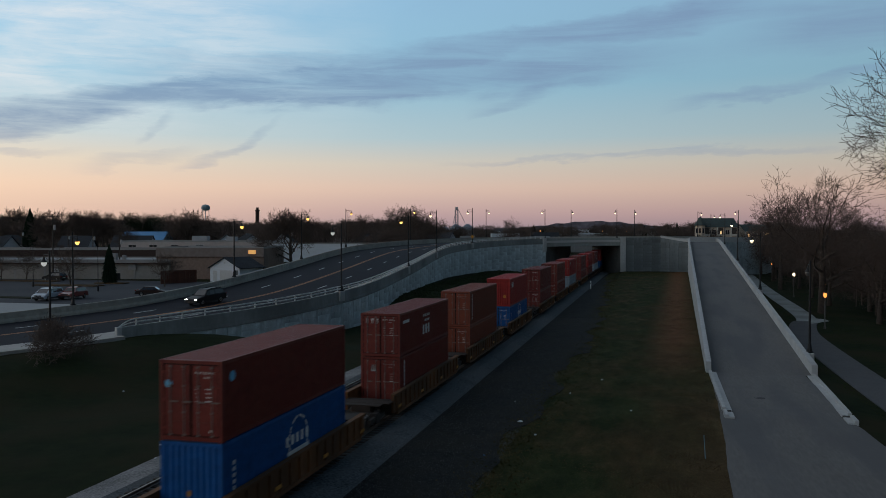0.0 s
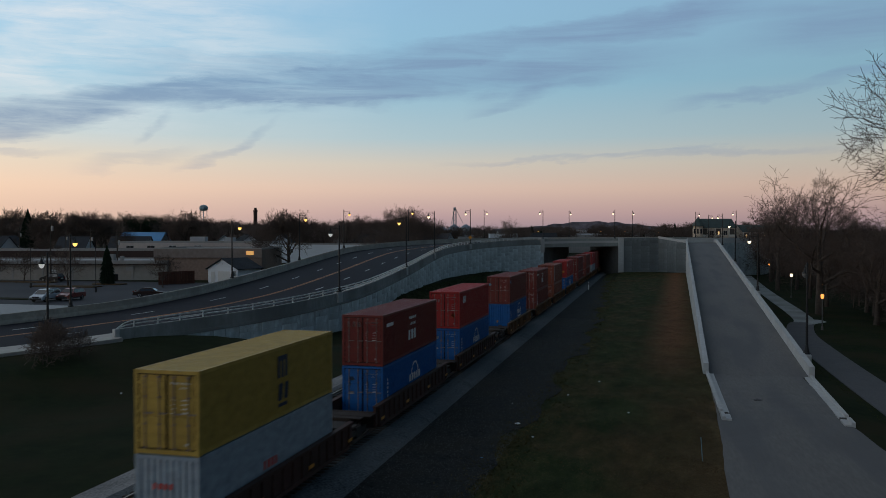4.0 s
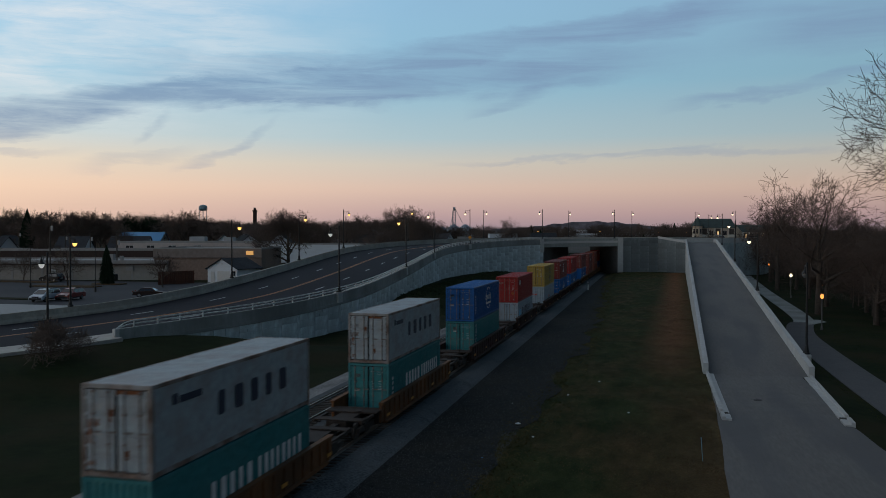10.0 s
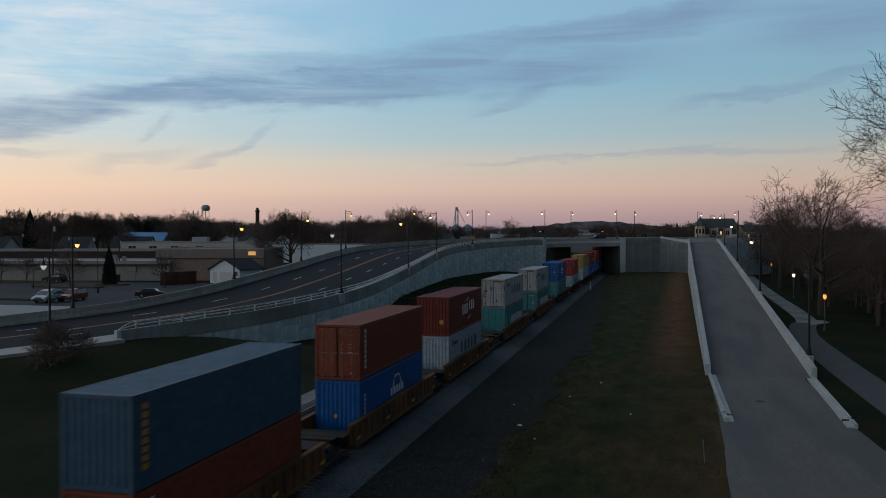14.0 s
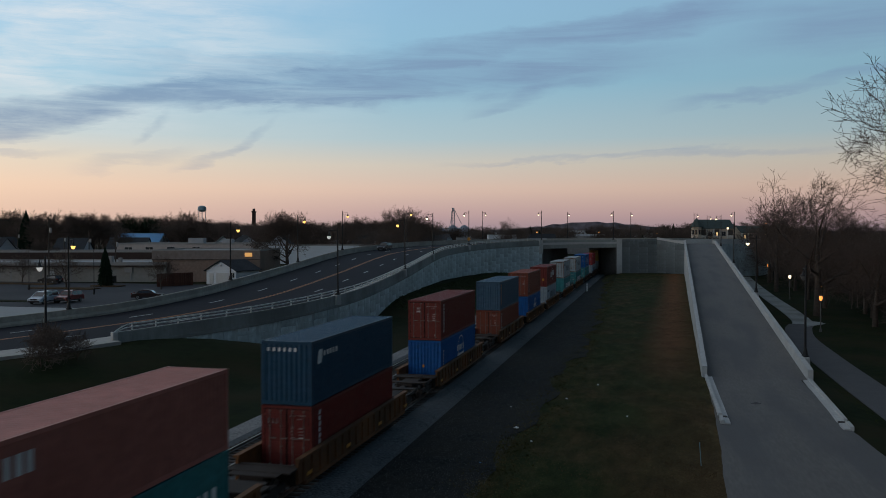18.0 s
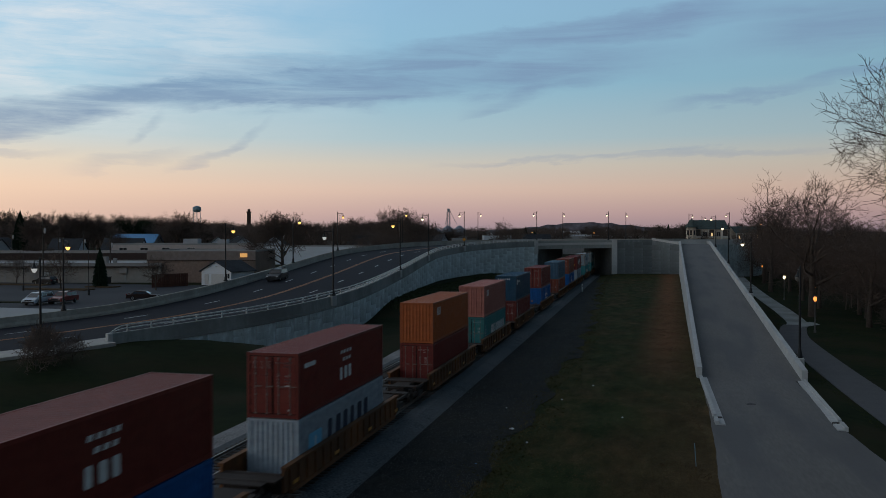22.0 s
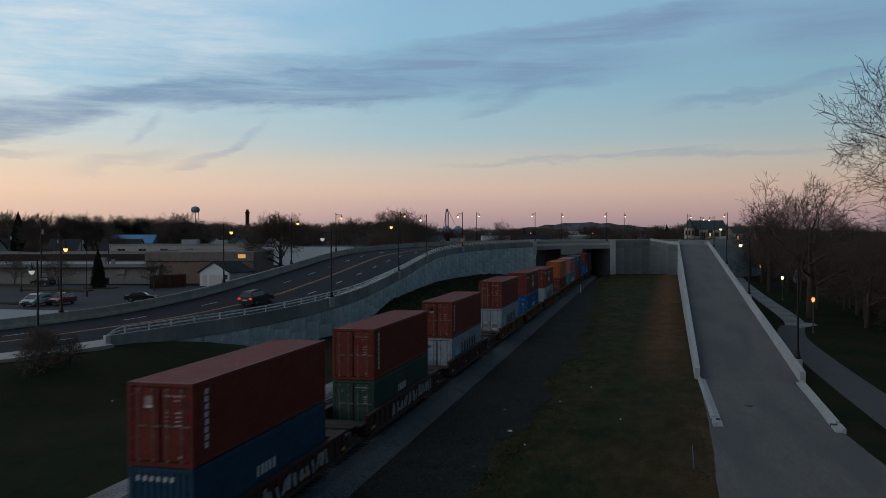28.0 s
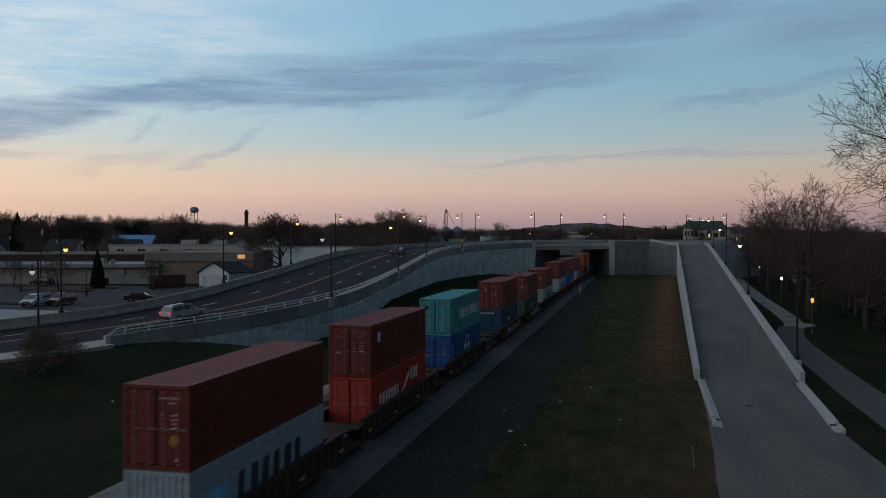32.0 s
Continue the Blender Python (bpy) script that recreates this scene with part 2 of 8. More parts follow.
def turf_surface():
    """Late autumn turf: green and brown blotches, straw flecks, and a bare dirt track along the ramp wall."""
    m = bpy.data.materials.new("worn_autumn_turf")
    m.use_nodes = True
    n, l = m.node_tree.nodes, m.node_tree.links
    b = n["Principled BSDF"]
    b.inputs["Roughness"].default_value, b.inputs["Specular IOR Level"].default_value = 0.95, 0.05
    co = n.new("ShaderNodeTexCoord").outputs["Object"]

    def noisy(scale, stretch, detail=6.0, rough=0.6):
        mp = n.new("ShaderNodeMapping")
        mp.inputs["Scale"].default_value = stretch
        t = n.new("ShaderNodeTexNoise")
        t.inputs["Scale"].default_value, t.inputs["Detail"].default_value, t.inputs["Roughness"].default_value = scale, detail, rough
        l.new(co, mp.inputs[0])
        l.new(mp.outputs[0], t.inputs["Vector"])
        return t.outputs[0]

    def calc(op, *vals, clamp=False):
        q = n.new("ShaderNodeMath")
        q.operation, q.use_clamp = op, clamp
        for k, v in enumerate(vals):
            if isinstance(v, (int, float)):
                q.inputs[k].default_value = v
            else:
                l.new(v, q.inputs[k])
        return q.outputs[0]

    def blend(f, a, c):
        q = n.new("ShaderNodeMix")
        q.data_type = "RGBA"
        for k, v in ((0, f), (6, a), (7, c)):
            if isinstance(v, tuple):
                q.inputs[k].default_value = (*v, 1)
            else:
                l.new(v, q.inputs[k])
        return q.outputs[2]

    xyz = n.new("ShaderNodeSeparateXYZ")
    l.new(co, xyz.inputs[0])
    x, y = xyz.outputs[0], xyz.outputs[1]
    broad, middle, fine = noisy(0.22, (1.0, 0.45, 1)), noisy(0.9, (1.0, 0.40, 1), 8.0, 0.68), noisy(11.0, (1.0, 0.8, 1), 4.0, 0.7)
    # metres from the foot of the ramp wall
    off = calc("SUBTRACT", calc("MULTIPLY_ADD", y, 0.027, 17.97), x)
    track = calc("SUBTRACT", 1.0, calc("DIVIDE", calc("ADD", calc("ABSOLUTE", calc("SUBTRACT", off, 2.5)), calc("MULTIPLY_ADD", middle, 4.0, -2.3)), 3.0), clamp=True)
    track = calc("MULTIPLY", track, calc("DIVIDE", calc("SUBTRACT", y, 66.0), 25.0, clamp=True))
    worn = calc("MULTIPLY_ADD", calc("ADD", calc("MULTIPLY", broad, 0.6), calc("MULTIPLY", middle, 0.4)), 6.5, -3.0, clamp=True)
    near = calc("SUBTRACT", 1.0, calc("DIVIDE", calc("SUBTRACT", y, 40.0), 45.0, clamp=True))
    edge = calc("MULTIPLY", near, calc("SUBTRACT", 1.0, calc("DIVIDE", calc("ADD", off, calc("MULTIPLY_ADD", middle, 5.0, -2.5)), 5.5), clamp=True))
    col = blend(worn, (0.0215, 0.0290, 0.0095), (0.046, 0.0315, 0.0135))
    col = blend(calc("MULTIPLY", edge, 0.85), col, (0.074, 0.046, 0.022))
    col = blend(calc("MULTIPLY", track, 0.85), col, (0.125, 0.060, 0.030))
    straw = calc("MULTIPLY", calc("MULTIPLY_ADD", fine, 5.0, -2.7, clamp=True), calc("MULTIPLY_ADD", middle, 3.0, -1.2, clamp=True))
    col = blend(calc("MULTIPLY", straw, 0.7), col, (0.085, 0.066, 0.036))
    sc = n.new("ShaderNodeVectorMath")
    sc.operation = "SCALE"
    l.new(col, sc.inputs[0])
    l.new(calc("MULTIPLY", calc("MULTIPLY_ADD", fine, 1.5, 0.30), calc("MULTIPLY_ADD", middle, 2.2, -0.05)), sc.inputs[3])
    l.new(sc.outputs[0], b.inputs["Base Color"])
    bp = n.new("ShaderNodeBump")
    bp.inputs["Strength"].default_value, bp.inputs["Distance"].default_value = 0.7, 0.06
    l.new(fine, bp.inputs["Height"])
    l.new(bp.outputs[0], b.inputs["Normal"])
    return m


M_STRIP = turf_surface()
M_PARKPATH = mat("dark_park_asphalt", (0.090, 0.088, 0.090), 0.9, 0.2, 6.0, 0.5, 0.15, tint=(0.070, 0.070, 0.073), amount=0.7, spec=0.2)
M_WHITE = mat("road_paint_white", (0.55, 0.55, 0.53), 0.7, 0.3, 4.0, 0.6, 0.05)
M_YELLOW = mat("road_paint_yellow", (0.40, 0.165, 0.062), 0.7, 0.3, 4.0, 0.6, 0.05)
M_BARRIER = mat("barrier_concrete", (0.34, 0.33, 0.295), 0.9, 0.25, 2.4, 0.25, 0.15, tint=(0.22, 0.215, 0.195), amount=0.8)
M_CONC = mat("concrete", (0.25, 0.268, 0.26), 0.9, 0.22, 2.4, 0.16, 0.15, tint=(0.135, 0.14, 0.135), amount=0.8, stretch=(1, 1, 0.45))
# wall panel concrete darkened: the wing wall's dimmer light is in its colour
M_WING_DIM = mat("dimmed_wing_concrete", (0.145, 0.162, 0.165), 0.92, 0.35, 1.6, 0.22, 0.5, tint=(0.088, 0.098, 0.098), amount=0.8, stretch=(1, 1, 0.4), per_object=0.12)
M_PANEL = mat("wall_panel_concrete", (0.54, 0.61, 0.615), 0.92, 0.45, 2.2, 0.30, 0.9, tint=(0.30, 0.34, 0.34), amount=0.85, stretch=(1.0, 1.0, 0.55), per_object=0.16)
M_COPING = mat("coping_concrete", (0.43, 0.43, 0.42), 0.88, 0.16, 3.0, 0.2, 0.12, tint=(0.32, 0.32, 0.31), amount=0.6)
M_WALK = mat("sidewalk_concrete", (0.40, 0.385, 0.36), 0.9, 0.18, 2.5, 0.2, 0.12, tint=(0.30, 0.285, 0.26), amount=0.6)
M_GALV = mat("galvanised_rail", (0.52, 0.53, 0.52), 0.5, 0.12, 4.0, 0.8, 0.03)
M_SHOULDER = mat("dark_gravel", (0.080, 0.092, 0.099), 0.95, 0.85, 9.0, 0.5, 1.0, tint=(0.062, 0.064, 0.064), amount=0.6, spec=0.1)
M_BLACK = mat("black_metal", (0.012, 0.012, 0.013), 0.5, 0.2, 6.0, 0.8, 0.02)
# darker concrete for the abutments, with still darker patches
M_DARKWALL = mat("underpass_concrete", (0.12, 0.118, 0.112), 0.95, 0.3, 2.0, 0.2, 0.2, tint=(0.07, 0.068, 0.065), amount=0.8)


# ---- mesh helpers ----
def mesh_of(name, verts, faces, material, smooth=False):
    me = bpy.data.meshes.new(name)
    me.from_pydata([tuple(v) for v in verts], [], faces)
    me.materials.append(material)
    if smooth:
        me.polygons.foreach_set("use_smooth", [True] * len(me.polygons))
    me.update()
    return me


def part(name, bm, material, parent, label=""):
    """One mesh under a thing or under a part, from a bmesh."""
    me = bpy.data.meshes.new(name)
    bm.to_mesh(me)
    bm.free()
    me.materials.append(material)
    ob = new(name, me)
    ob.parent = parent
    if label:
        ob["label"] = label
    return ob


def piece(name, me, parent, m=None, label=""):
    """One object on a shared mesh."""
    ob = new(name, me)
    ob.parent = parent
    if m is not None:
        ob.matrix_basis = m
    if label:
        ob["label"] = label
    return ob


def thing(name, label, category, group="", kind="", m=None):
    ob = new(name)
    ob.empty_display_size = 0.2
    if m is not None:
        ob.matrix_basis = m
    return tagged(ob, label, category, group, kind)


def box(bm, x0, x1, y0, y1, z0, z1, bevel=0.0):
    v = [bm.verts.new(p) for p in ((x0, y0, z0), (x1, y0, z0), (x1, y1, z0), (x0, y1, z0), (x0, y0, z1), (x1, y0, z1), (x1, y1, z1), (x0, y1, z1))]
    fs = [bm.faces.new([v[i] for i in f]) for f in ((3, 2, 1, 0), (4, 5, 6, 7), (0, 1, 5, 4), (1, 2, 6, 5), (2, 3, 7, 6), (3, 0, 4, 7))]
    if bevel:
        es = {e for f in fs for e in f.edges}
        bmesh.ops.bevel(bm, geom=list(es), offset=bevel, segments=1, affect="EDGES")
    return v


def boxes(*dims, bevel=0.0):
    bm = bmesh.new()
    for d in dims:
        box(bm, *d, bevel=bevel)
    return bm


def tube(bm, a, b, r0, r1=None, sides=8, cap=True):
    a, b = Vector(a), Vector(b)
    r1 = r0 if r1 is None else r1
    q = (b - a).to_track_quat("Z", "Y").to_matrix()
    rings = []
    for p, r in ((a, r0), (b, r1)):
        rings.append([bm.verts.new(p + q @ Vector((r * math.cos(2 * math.pi * i / sides), r * math.sin(2 * math.pi * i / sides), 0))) for i in range(sides)])
    for i in range(sides):
        bm.faces.new((rings[0][i], rings[0][(i + 1) % sides], rings[1][(i + 1) % sides], rings[1][i]))
    if cap:
        bm.faces.new(rings[0][::-1])
        bm.faces.new(rings[1])


def lathe(bm, profile, sides=12, at=(0, 0, 0)):
    """A turned shape from (radius, height) pairs."""
    rings = [[bm.verts.new((at[0] + r * math.cos(2 * math.pi * i / sides), at[1] + r * math.sin(2 * math.pi * i / sides), at[2] + z)) for i in range(sides)] for r, z in profile]
    for a, b in zip(rings, rings[1:]):
        for i in range(sides):
            bm.faces.new((a[i], a[(i + 1) % sides], b[(i + 1) % sides], b[i]))
    bm.faces.new(rings[0][::-1])
    bm.faces.new(rings[-1])


def smooth01(t):
    t = np.clip(t, 0, 1)
    return t * t * (3 - 2 * t)


# ---- plan of the curved road: its yellow middle line, x, y, z ----
ROAD_PLAN = np.array(((-60, -130, 0.6), (-61, -60, 0.7), (-60, -10, 0.75), (-57, 15, 0.8), (-54, 30, 0.9), (-50, 45, 1.1), (-45.5, 57.5, 1.3), (-41.2, 65.9, 1.5), (-37, 74, 1.9), (-33, 82, 2.4),
                      (-30.6, 91, 3.0), (-30, 102, 3.6), (-31.8, 126, 4.9), (-35.0, 155, 6.4), (-36, 173, 7.15), (-33.5, 197, 7.85),
                      (-26, 220, 8.3), (-14, 236, 8.5), (2, 246, 8.6), (18, 252, 8.6), (30, 259, 8.6), (38, 273, 8.5), (43, 300, 8.2), (47, 350, 7.5), (52, 430, 6.0), (60, 560, 3.0)))


def spline(ctrl, step=2.0):
    out = []
    for i in range(len(ctrl) - 1):
        p0, p1, p2, p3 = (ctrl[max(0, min(len(ctrl) - 1, i + k))] for k in (-1, 0, 1, 2))
        n = max(2, int(np.linalg.norm(p2 - p1) / step))
        for j in range(n):
            t = j / n
            out.append(0.5 * (2 * p1 + (p2 - p0) * t + (2 * p0 - 5 * p1 + 4 * p2 - p3) * t * t + (3 * p1 - p0 - 3 * p2 + p3) * t ** 3))
    out.append(ctrl[-1])
    return np.array(out)


ROAD = spline(ROAD_PLAN)
_d = np.gradient(ROAD[:, :2], axis=0)
ROAD_T = _d / np.linalg.norm(_d, axis=1)[:, None]
ROAD_N = np.stack([ROAD_T[:, 1], -ROAD_T[:, 0]], 1)     # to the right of the way, the track's side
ROAD_S = np.concatenate([[0], np.cumsum(np.linalg.norm(np.diff(ROAD[:, :2], axis=0), axis=1))])
NEAR, FAR = 10.6, -8.7       # inner faces of the two parapets from the yellow line
KERB = 8.3


def road_at(s, u=0.0, dz=0.0):
    """The place at s metres along the road and u metres to its right."""
    f = [np.interp(s, ROAD_S, c) for c in (ROAD[:, 0], ROAD[:, 1], ROAD[:, 2], ROAD_N[:, 0], ROAD_N[:, 1])]
    return Vector((f[0] + f[3] * u, f[1] + f[4] * u, f[2] + dz))


def road_dir(s):
    return math.atan2(np.interp(s, ROAD_S, ROAD_T[:, 1]), np.interp(s, ROAD_S, ROAD_T[:, 0]))


def s_of_y(y):
    return float(np.interp(y, ROAD[:, 1], ROAD_S))


S_WALL0 = float(ROAD_S[np.argmin(np.hypot(ROAD[:, 0] + NEAR * ROAD_N[:, 0] + 28.0, ROAD[:, 1] + NEAR * ROAD_N[:, 1] - 63.9))])
S_BR0 = float(ROAD_S[np.argmin(np.abs(ROAD[:, 0] + NEAR * ROAD_N[:, 0] + 12.0))])
S_BR1 = float(ROAD_S[np.argmin(np.abs(ROAD[:, 0] + NEAR * ROAD_N[:, 0] - 6.4))])


def loft(name, section, s0, s1, material, step=2.0, kind_u=0.0):
    """A solid that runs along the road with a closed section of (u, z) pairs above the road; z below -50 stands for a fixed height -z-100."""
    n = max(2, int((s1 - s0) / step))
    verts, faces, k = [], [], len(section)
    for i in range(n + 1):
        s = s0 + (s1 - s0) * i / n
        for u, z in section:
            p = road_at(s, u)
            verts.append((p.x, p.y, p.z + z) if z > -50 else (p.x, p.y, -z - 100))
    for i in range(n):
        for j in range(k):
            a, b = i * k + j, i * k + (j + 1) % k
            faces.append((a, b, b + k, a + k))
    faces.append(tuple(range(k))[::-1])
    faces.append(tuple(n * k + j for j in range(k)))
    return mesh_of(name, verts, faces, material)


# ---- ramp on the other side: two straight edges ----
RAMP_Y0, RAMP_Y1 = 71.6, 243.0


def ramp_z(y):
    return float(-0.5 + 8.75 * np.clip((y - RAMP_Y0) / (RAMP_Y1 - RAMP_Y0), 0, 1) ** 1.0)


def ramp_x(y, right):
    return (27.9 if right else 20.35) + (y - RAMP_Y0) * 0.0270


def ground_z(x, y):
    x, y = np.asarray(x, float), np.asarray(y, float)
    d = np.hypot(x[..., None] - ROAD[:, 0], y[..., None] - ROAD[:, 1])
    i = np.argmin(d, -1)
    u = (x - ROAD[i, 0]) * ROAD_N[i, 0] + (y - ROAD[i, 1]) * ROAD_N[i, 1]
    rz = ROAD[i, 2]
    z = np.full(x.shape, -0.55)
    lawn = smooth01(1 - (u - NEAR - 1.2) / 17) * (1 - smooth01((y - 66) / 16))
    z = z + lawn * (rz + 0.40)
    bank = smooth01(1 - (u - NEAR) / 9.5) * smooth01((y - 98) / 24) * (1 - smooth01((y - 200) / 30))
    z = z + bank * 2.2
    z = z + smooth01((y - 110) / 120) * smooth01((x - 3.5) / 4) * (1 - smooth01((x - 30) / 6)) * 0.75
    z = z - smooth01((x - 28.4) / 3.2) * 0.48 - smooth01((x - 38) / 14) * 0.5
    cut = smooth01((15 - np.abs(x + 2)) / 5) * (y > 180)
    lot = smooth01((-u - 7.0) / 2.5) * (x < 20) * (1 - cut)
    z = z * (1 - lot) + lot * (0.95 + 0.15 * np.sin(x * 0.05))
    inside = (u > -9) & (u < NEAR)
    z = np.where(inside & (y < 62), rz - 0.25, z)
    z = np.where(inside & (y >= 62), np.minimum(z, rz - 0.6), z)
    far = smooth01((np.hypot(x, y) - 330) / 200) * (1 - cut * (y < 900))
    z = z * (1 - far) + far * (1.0 + 13.0 * smooth01((y - 450) / 900))
    z = z + 0.05 * np.sin(x * 0.9 + 1.3 * np.sin(y * 0.31)) * np.sin(y * 0.7) * (((x > 9.5) & (x < 28)) | (x < -10)) * (1 - lot)
    return z


# ---- ground ----
gx = np.concatenate([[-3000, -1500, -700, -400, -280, -220, -180], np.arange(-150, -52, 4.0), np.arange(-52, 44, 1.2), np.arange(44, 120, 5), [140, 200, 300, 500, 900, 1600, 3000]])
gy = np.concatenate([[-600, -250, -100, -50], np.arange(-25, 130, 1.5), np.arange(130, 300, 3.0), [310, 330, 360, 400, 460, 540, 650, 900, 1400, 2200, 3500]])
GX, GY = np.meshgrid(gx, gy)
GZ = ground_z(GX, GY)
gv = np.stack([GX.ravel(), GY.ravel(), GZ.ravel()], 1)
w_ = len(gx)
gf = [(j * w_ + i, j * w_ + i + 1, (j + 1) * w_ + i + 1, (j + 1) * w_ + i) for j in range(len(gy) - 1) for i in range(w_ - 1)]
ground = tagged(new("ground", mesh_of("ground", gv, gf, M_GRASS, True)), "dull late autumn grass, worn brown in patches, beside the tracks", "grass", kind="structure")


def sheet(name, left, right, y0, y1, dz, material, label, category, n=60, cols=3, zf=None):
    """A thin slab that lies on the ground between two edges given as functions of y."""
    verts, faces = [], []
    ys = np.linspace(y0, y1, n + 1)
    for y in ys:
        for c in range(cols + 1):
            x = left(y) + (right(y) - left(y)) * c / cols
            z = float(ground_z(np.array([x]), np.array([y]))[0]) if zf is None else zf(x, y)
            verts.append((x, y, z + dz))
    k = cols + 1
    m0 = len(verts)
    verts += [(x, y, z - 0.5) for x, y, z in verts]
    for j in range(n):
        for c in range(cols):
            a = j * k + c
            faces.append((a, a + 1, a + 1 + k, a + k))
        for c, flip in ((0, True), (cols, False)):
            a = j * k + c
            q = (a, a + k, a + k + m0, a + m0)
            faces.append(q[::-1] if flip else q)
    faces.append(tuple(range(k))[::-1] + tuple(m0 + c for c in range(k)))
    faces.append(tuple((n * k + c) for c in range(k)) + tuple(m0 + n * k + c for c in range(k))[::-1])
    return tagged(new(name, mesh_of(name, verts, faces, material)), label, category, kind="structure")


def wander(y, a, ph):
    return a * (math.sin(y * 0.23 + ph) + 0.6 * math.sin(y * 0.61 + 2 * ph) + 0.4 * math.sin(y * 1.7 + ph))


def turf_edge(y):
    """Where the ballast ends and the turf begins."""
    return np.interp(y, (35, 50, 95, 150, 210), (8.5, 8.6, 9.4, 7.6, 5.0))


sheet("grass_strip", lambda y: float(turf_edge(y)) - 1.3, lambda y: 19.62 + (y - 38) * 0.0268 - 0.6 * max(0.0, min(1.0, (y - 66) / 6)), -20, 236, 0.03, M_STRIP, "worn brown and green autumn turf between ballast and path", "grass", 150, 10)
# ---- the railway bed ----
sheet("ballast_yard", lambda y: 2.6, lambda y: float(turf_edge(y)) + wander(y, 0.55, 1.0) + wander(y * 2.7, 0.2, 0.4), -20, 232, 0.06, M_BALLAST, "dark weathered ballast beside the railway track", "ballast", 120, 4)
bed = bmesh.new()
sec = ((-9.0, -0.75), (-8.2, -0.50), (-6.2, -0.20), (-2.4, -0.23), (-1.9, -0.20), (2.1, -0.19), (3.7, -0.66))
rows_ = [[bed.verts.new((x, y, z)) for x, z in sec] for y in np.linspace(-40, 420, 116)]
for a, b in zip(rows_, rows_[1:]):
    for i in range(2):
        bed.faces.new((a[i], a[i + 1], b[i + 1], b[i]))
bed2 = bmesh.new()
rows_ = [[bed2.verts.new((x, y, z)) for x, z in sec[2:]] for y in np.linspace(-40, 420, 116)]
for a, b in zip(rows_, rows_[1:]):
    for i in range(4):
        bed2.faces.new((a[i], a[i + 1], b[i + 1], b[i]))
track = thing("railway_track", "two railway tracks of steel rails on dark wooden ties in light gravel", "railway track", kind="structure")
part("ballast_shoulder", bed, M_GRAVEL, track, "pale grey crushed stone")
part("ballast_bed", bed2, M_SHOULDER, track, "dark grey crushed stone")
RAIL_SEC = ((-0.07, -0.16), (0.07, -0.16), (0.02, -0.13), (0.02, -0.05), (0.037, -0.04), (0.037, 0.0), (-0.037, 0.0), (-0.037, -0.04), (-0.02, -0.05), (-0.02, -0.13))
for side in (-0.755, 0.755, -5.055, -3.545):
    bm = bmesh.new()
    a = [bm.verts.new((side + x, -40, z)) for x, z in RAIL_SEC]
    b = [bm.verts.new((side + x, 420, z)) for x, z in RAIL_SEC]
    for i in range(len(a)):
        bm.faces.new((a[i], a[(i + 1) % len(a)], b[(i + 1) % len(a)], b[i]))
    part("rail", bm, M_RAIL, track)

# ---- road ----
road = tagged(new("road", loft("road", ((FAR, -0.02), (KERB, -0.02), (KERB, -0.4), (FAR, -0.4)), 0, ROAD_S[-1], M_ROAD)), "dark grey asphalt road of four lanes rising in a curve", "road", kind="structure")
walkway = tagged(new("pavement", loft("pavement", ((KERB, -0.4), (KERB, 0.13), (NEAR + 1.5, 0.15), (NEAR + 1.5, -0.4)), 0, S_WALL0, M_WALK)), "pale concrete pavement with a kerb along the road", "pavement", kind="structure")
tagged(new("pavement", loft("pavement_deck", ((KERB, -0.4), (KERB, 0.13), (NEAR, 0.15), (NEAR, -0.4)), S_WALL0, ROAD_S[-1], M_WALK)), "pale concrete pavement with a kerb behind the parapet", "pavement", kind="structure")
markings = thing("road_markings", "worn yellow centre lines and white lane dashes on asphalt", "road marking", kind="structure")
for u in (-0.16, 0.16):
    piece("yellow_line", loft("yellow_line", ((u - 0.085, -0.03), (u - 0.085, -0.014), (u + 0.085, -0.014), (u + 0.085, -0.03)), 0, ROAD_S[-1], M_YELLOW), markings)
for u in (-3.9, 3.9):
    for s in np.arange(103.0, ROAD_S[-1] - 20, 12.2):
        piece("lane_dash", loft("lane_dash", ((u - 0.085, -0.03), (u - 0.085, -0.014), (u + 0.085, -0.014), (u + 0.085, -0.03)), s, s + 3.1, M_WHITE, 1.0), markings)

# parapets and walls of the raised road
tagged(new("parapet_far", loft("parapet_far", ((FAR, -0.5), (FAR, 0.2), (FAR - 0.08, 0.45), (FAR - 0.1, 1.05), (FAR - 0.42, 1.05), (FAR - 0.42, -0.5)), 0, ROAD_S[-1], M_BARRIER)), "weathered grey concrete barrier along the road", "barrier", kind="structure")
for name_, sa_, sb_ in (("wall_far", s_of_y(70), S_BR0 - 2.0), ("wall_far_end", S_BR1 + 1.6, ROAD_S[-1])):
    tagged(new(name_, loft(name_, ((FAR - 0.05, -0.5), (FAR - 0.35, -0.5), (FAR - 0.35, -99.0), (FAR - 0.05, -99.0)), sa_, sb_, M_CONC)), "concrete retaining wall of the raised road", "retaining wall", kind="structure")
tagged(new("parapet_near", loft("parapet_near", ((NEAR, -0.5), (NEAR, 0.78), (NEAR + 0.36, 0.78), (NEAR + 0.36, -0.5)), S_WALL0, S_BR1 + 2, M_CONC)), "grey concrete parapet under a metal railing", "parapet", kind="structure")


def wall_span(name, s0, s1):
    return loft(name, ((NEAR + 0.02, -0.35), (NEAR + 0.30, -0.35), (NEAR + 0.30, -98.6), (NEAR + 0.02, -98.6)), s0, s1, M_PANEL)


retain = tagged(new("wall_near", wall_span("wall_near", S_WALL0, S_BR0)), "grey concrete retaining wall of rough rectangular panels", "retaining wall", kind="structure")
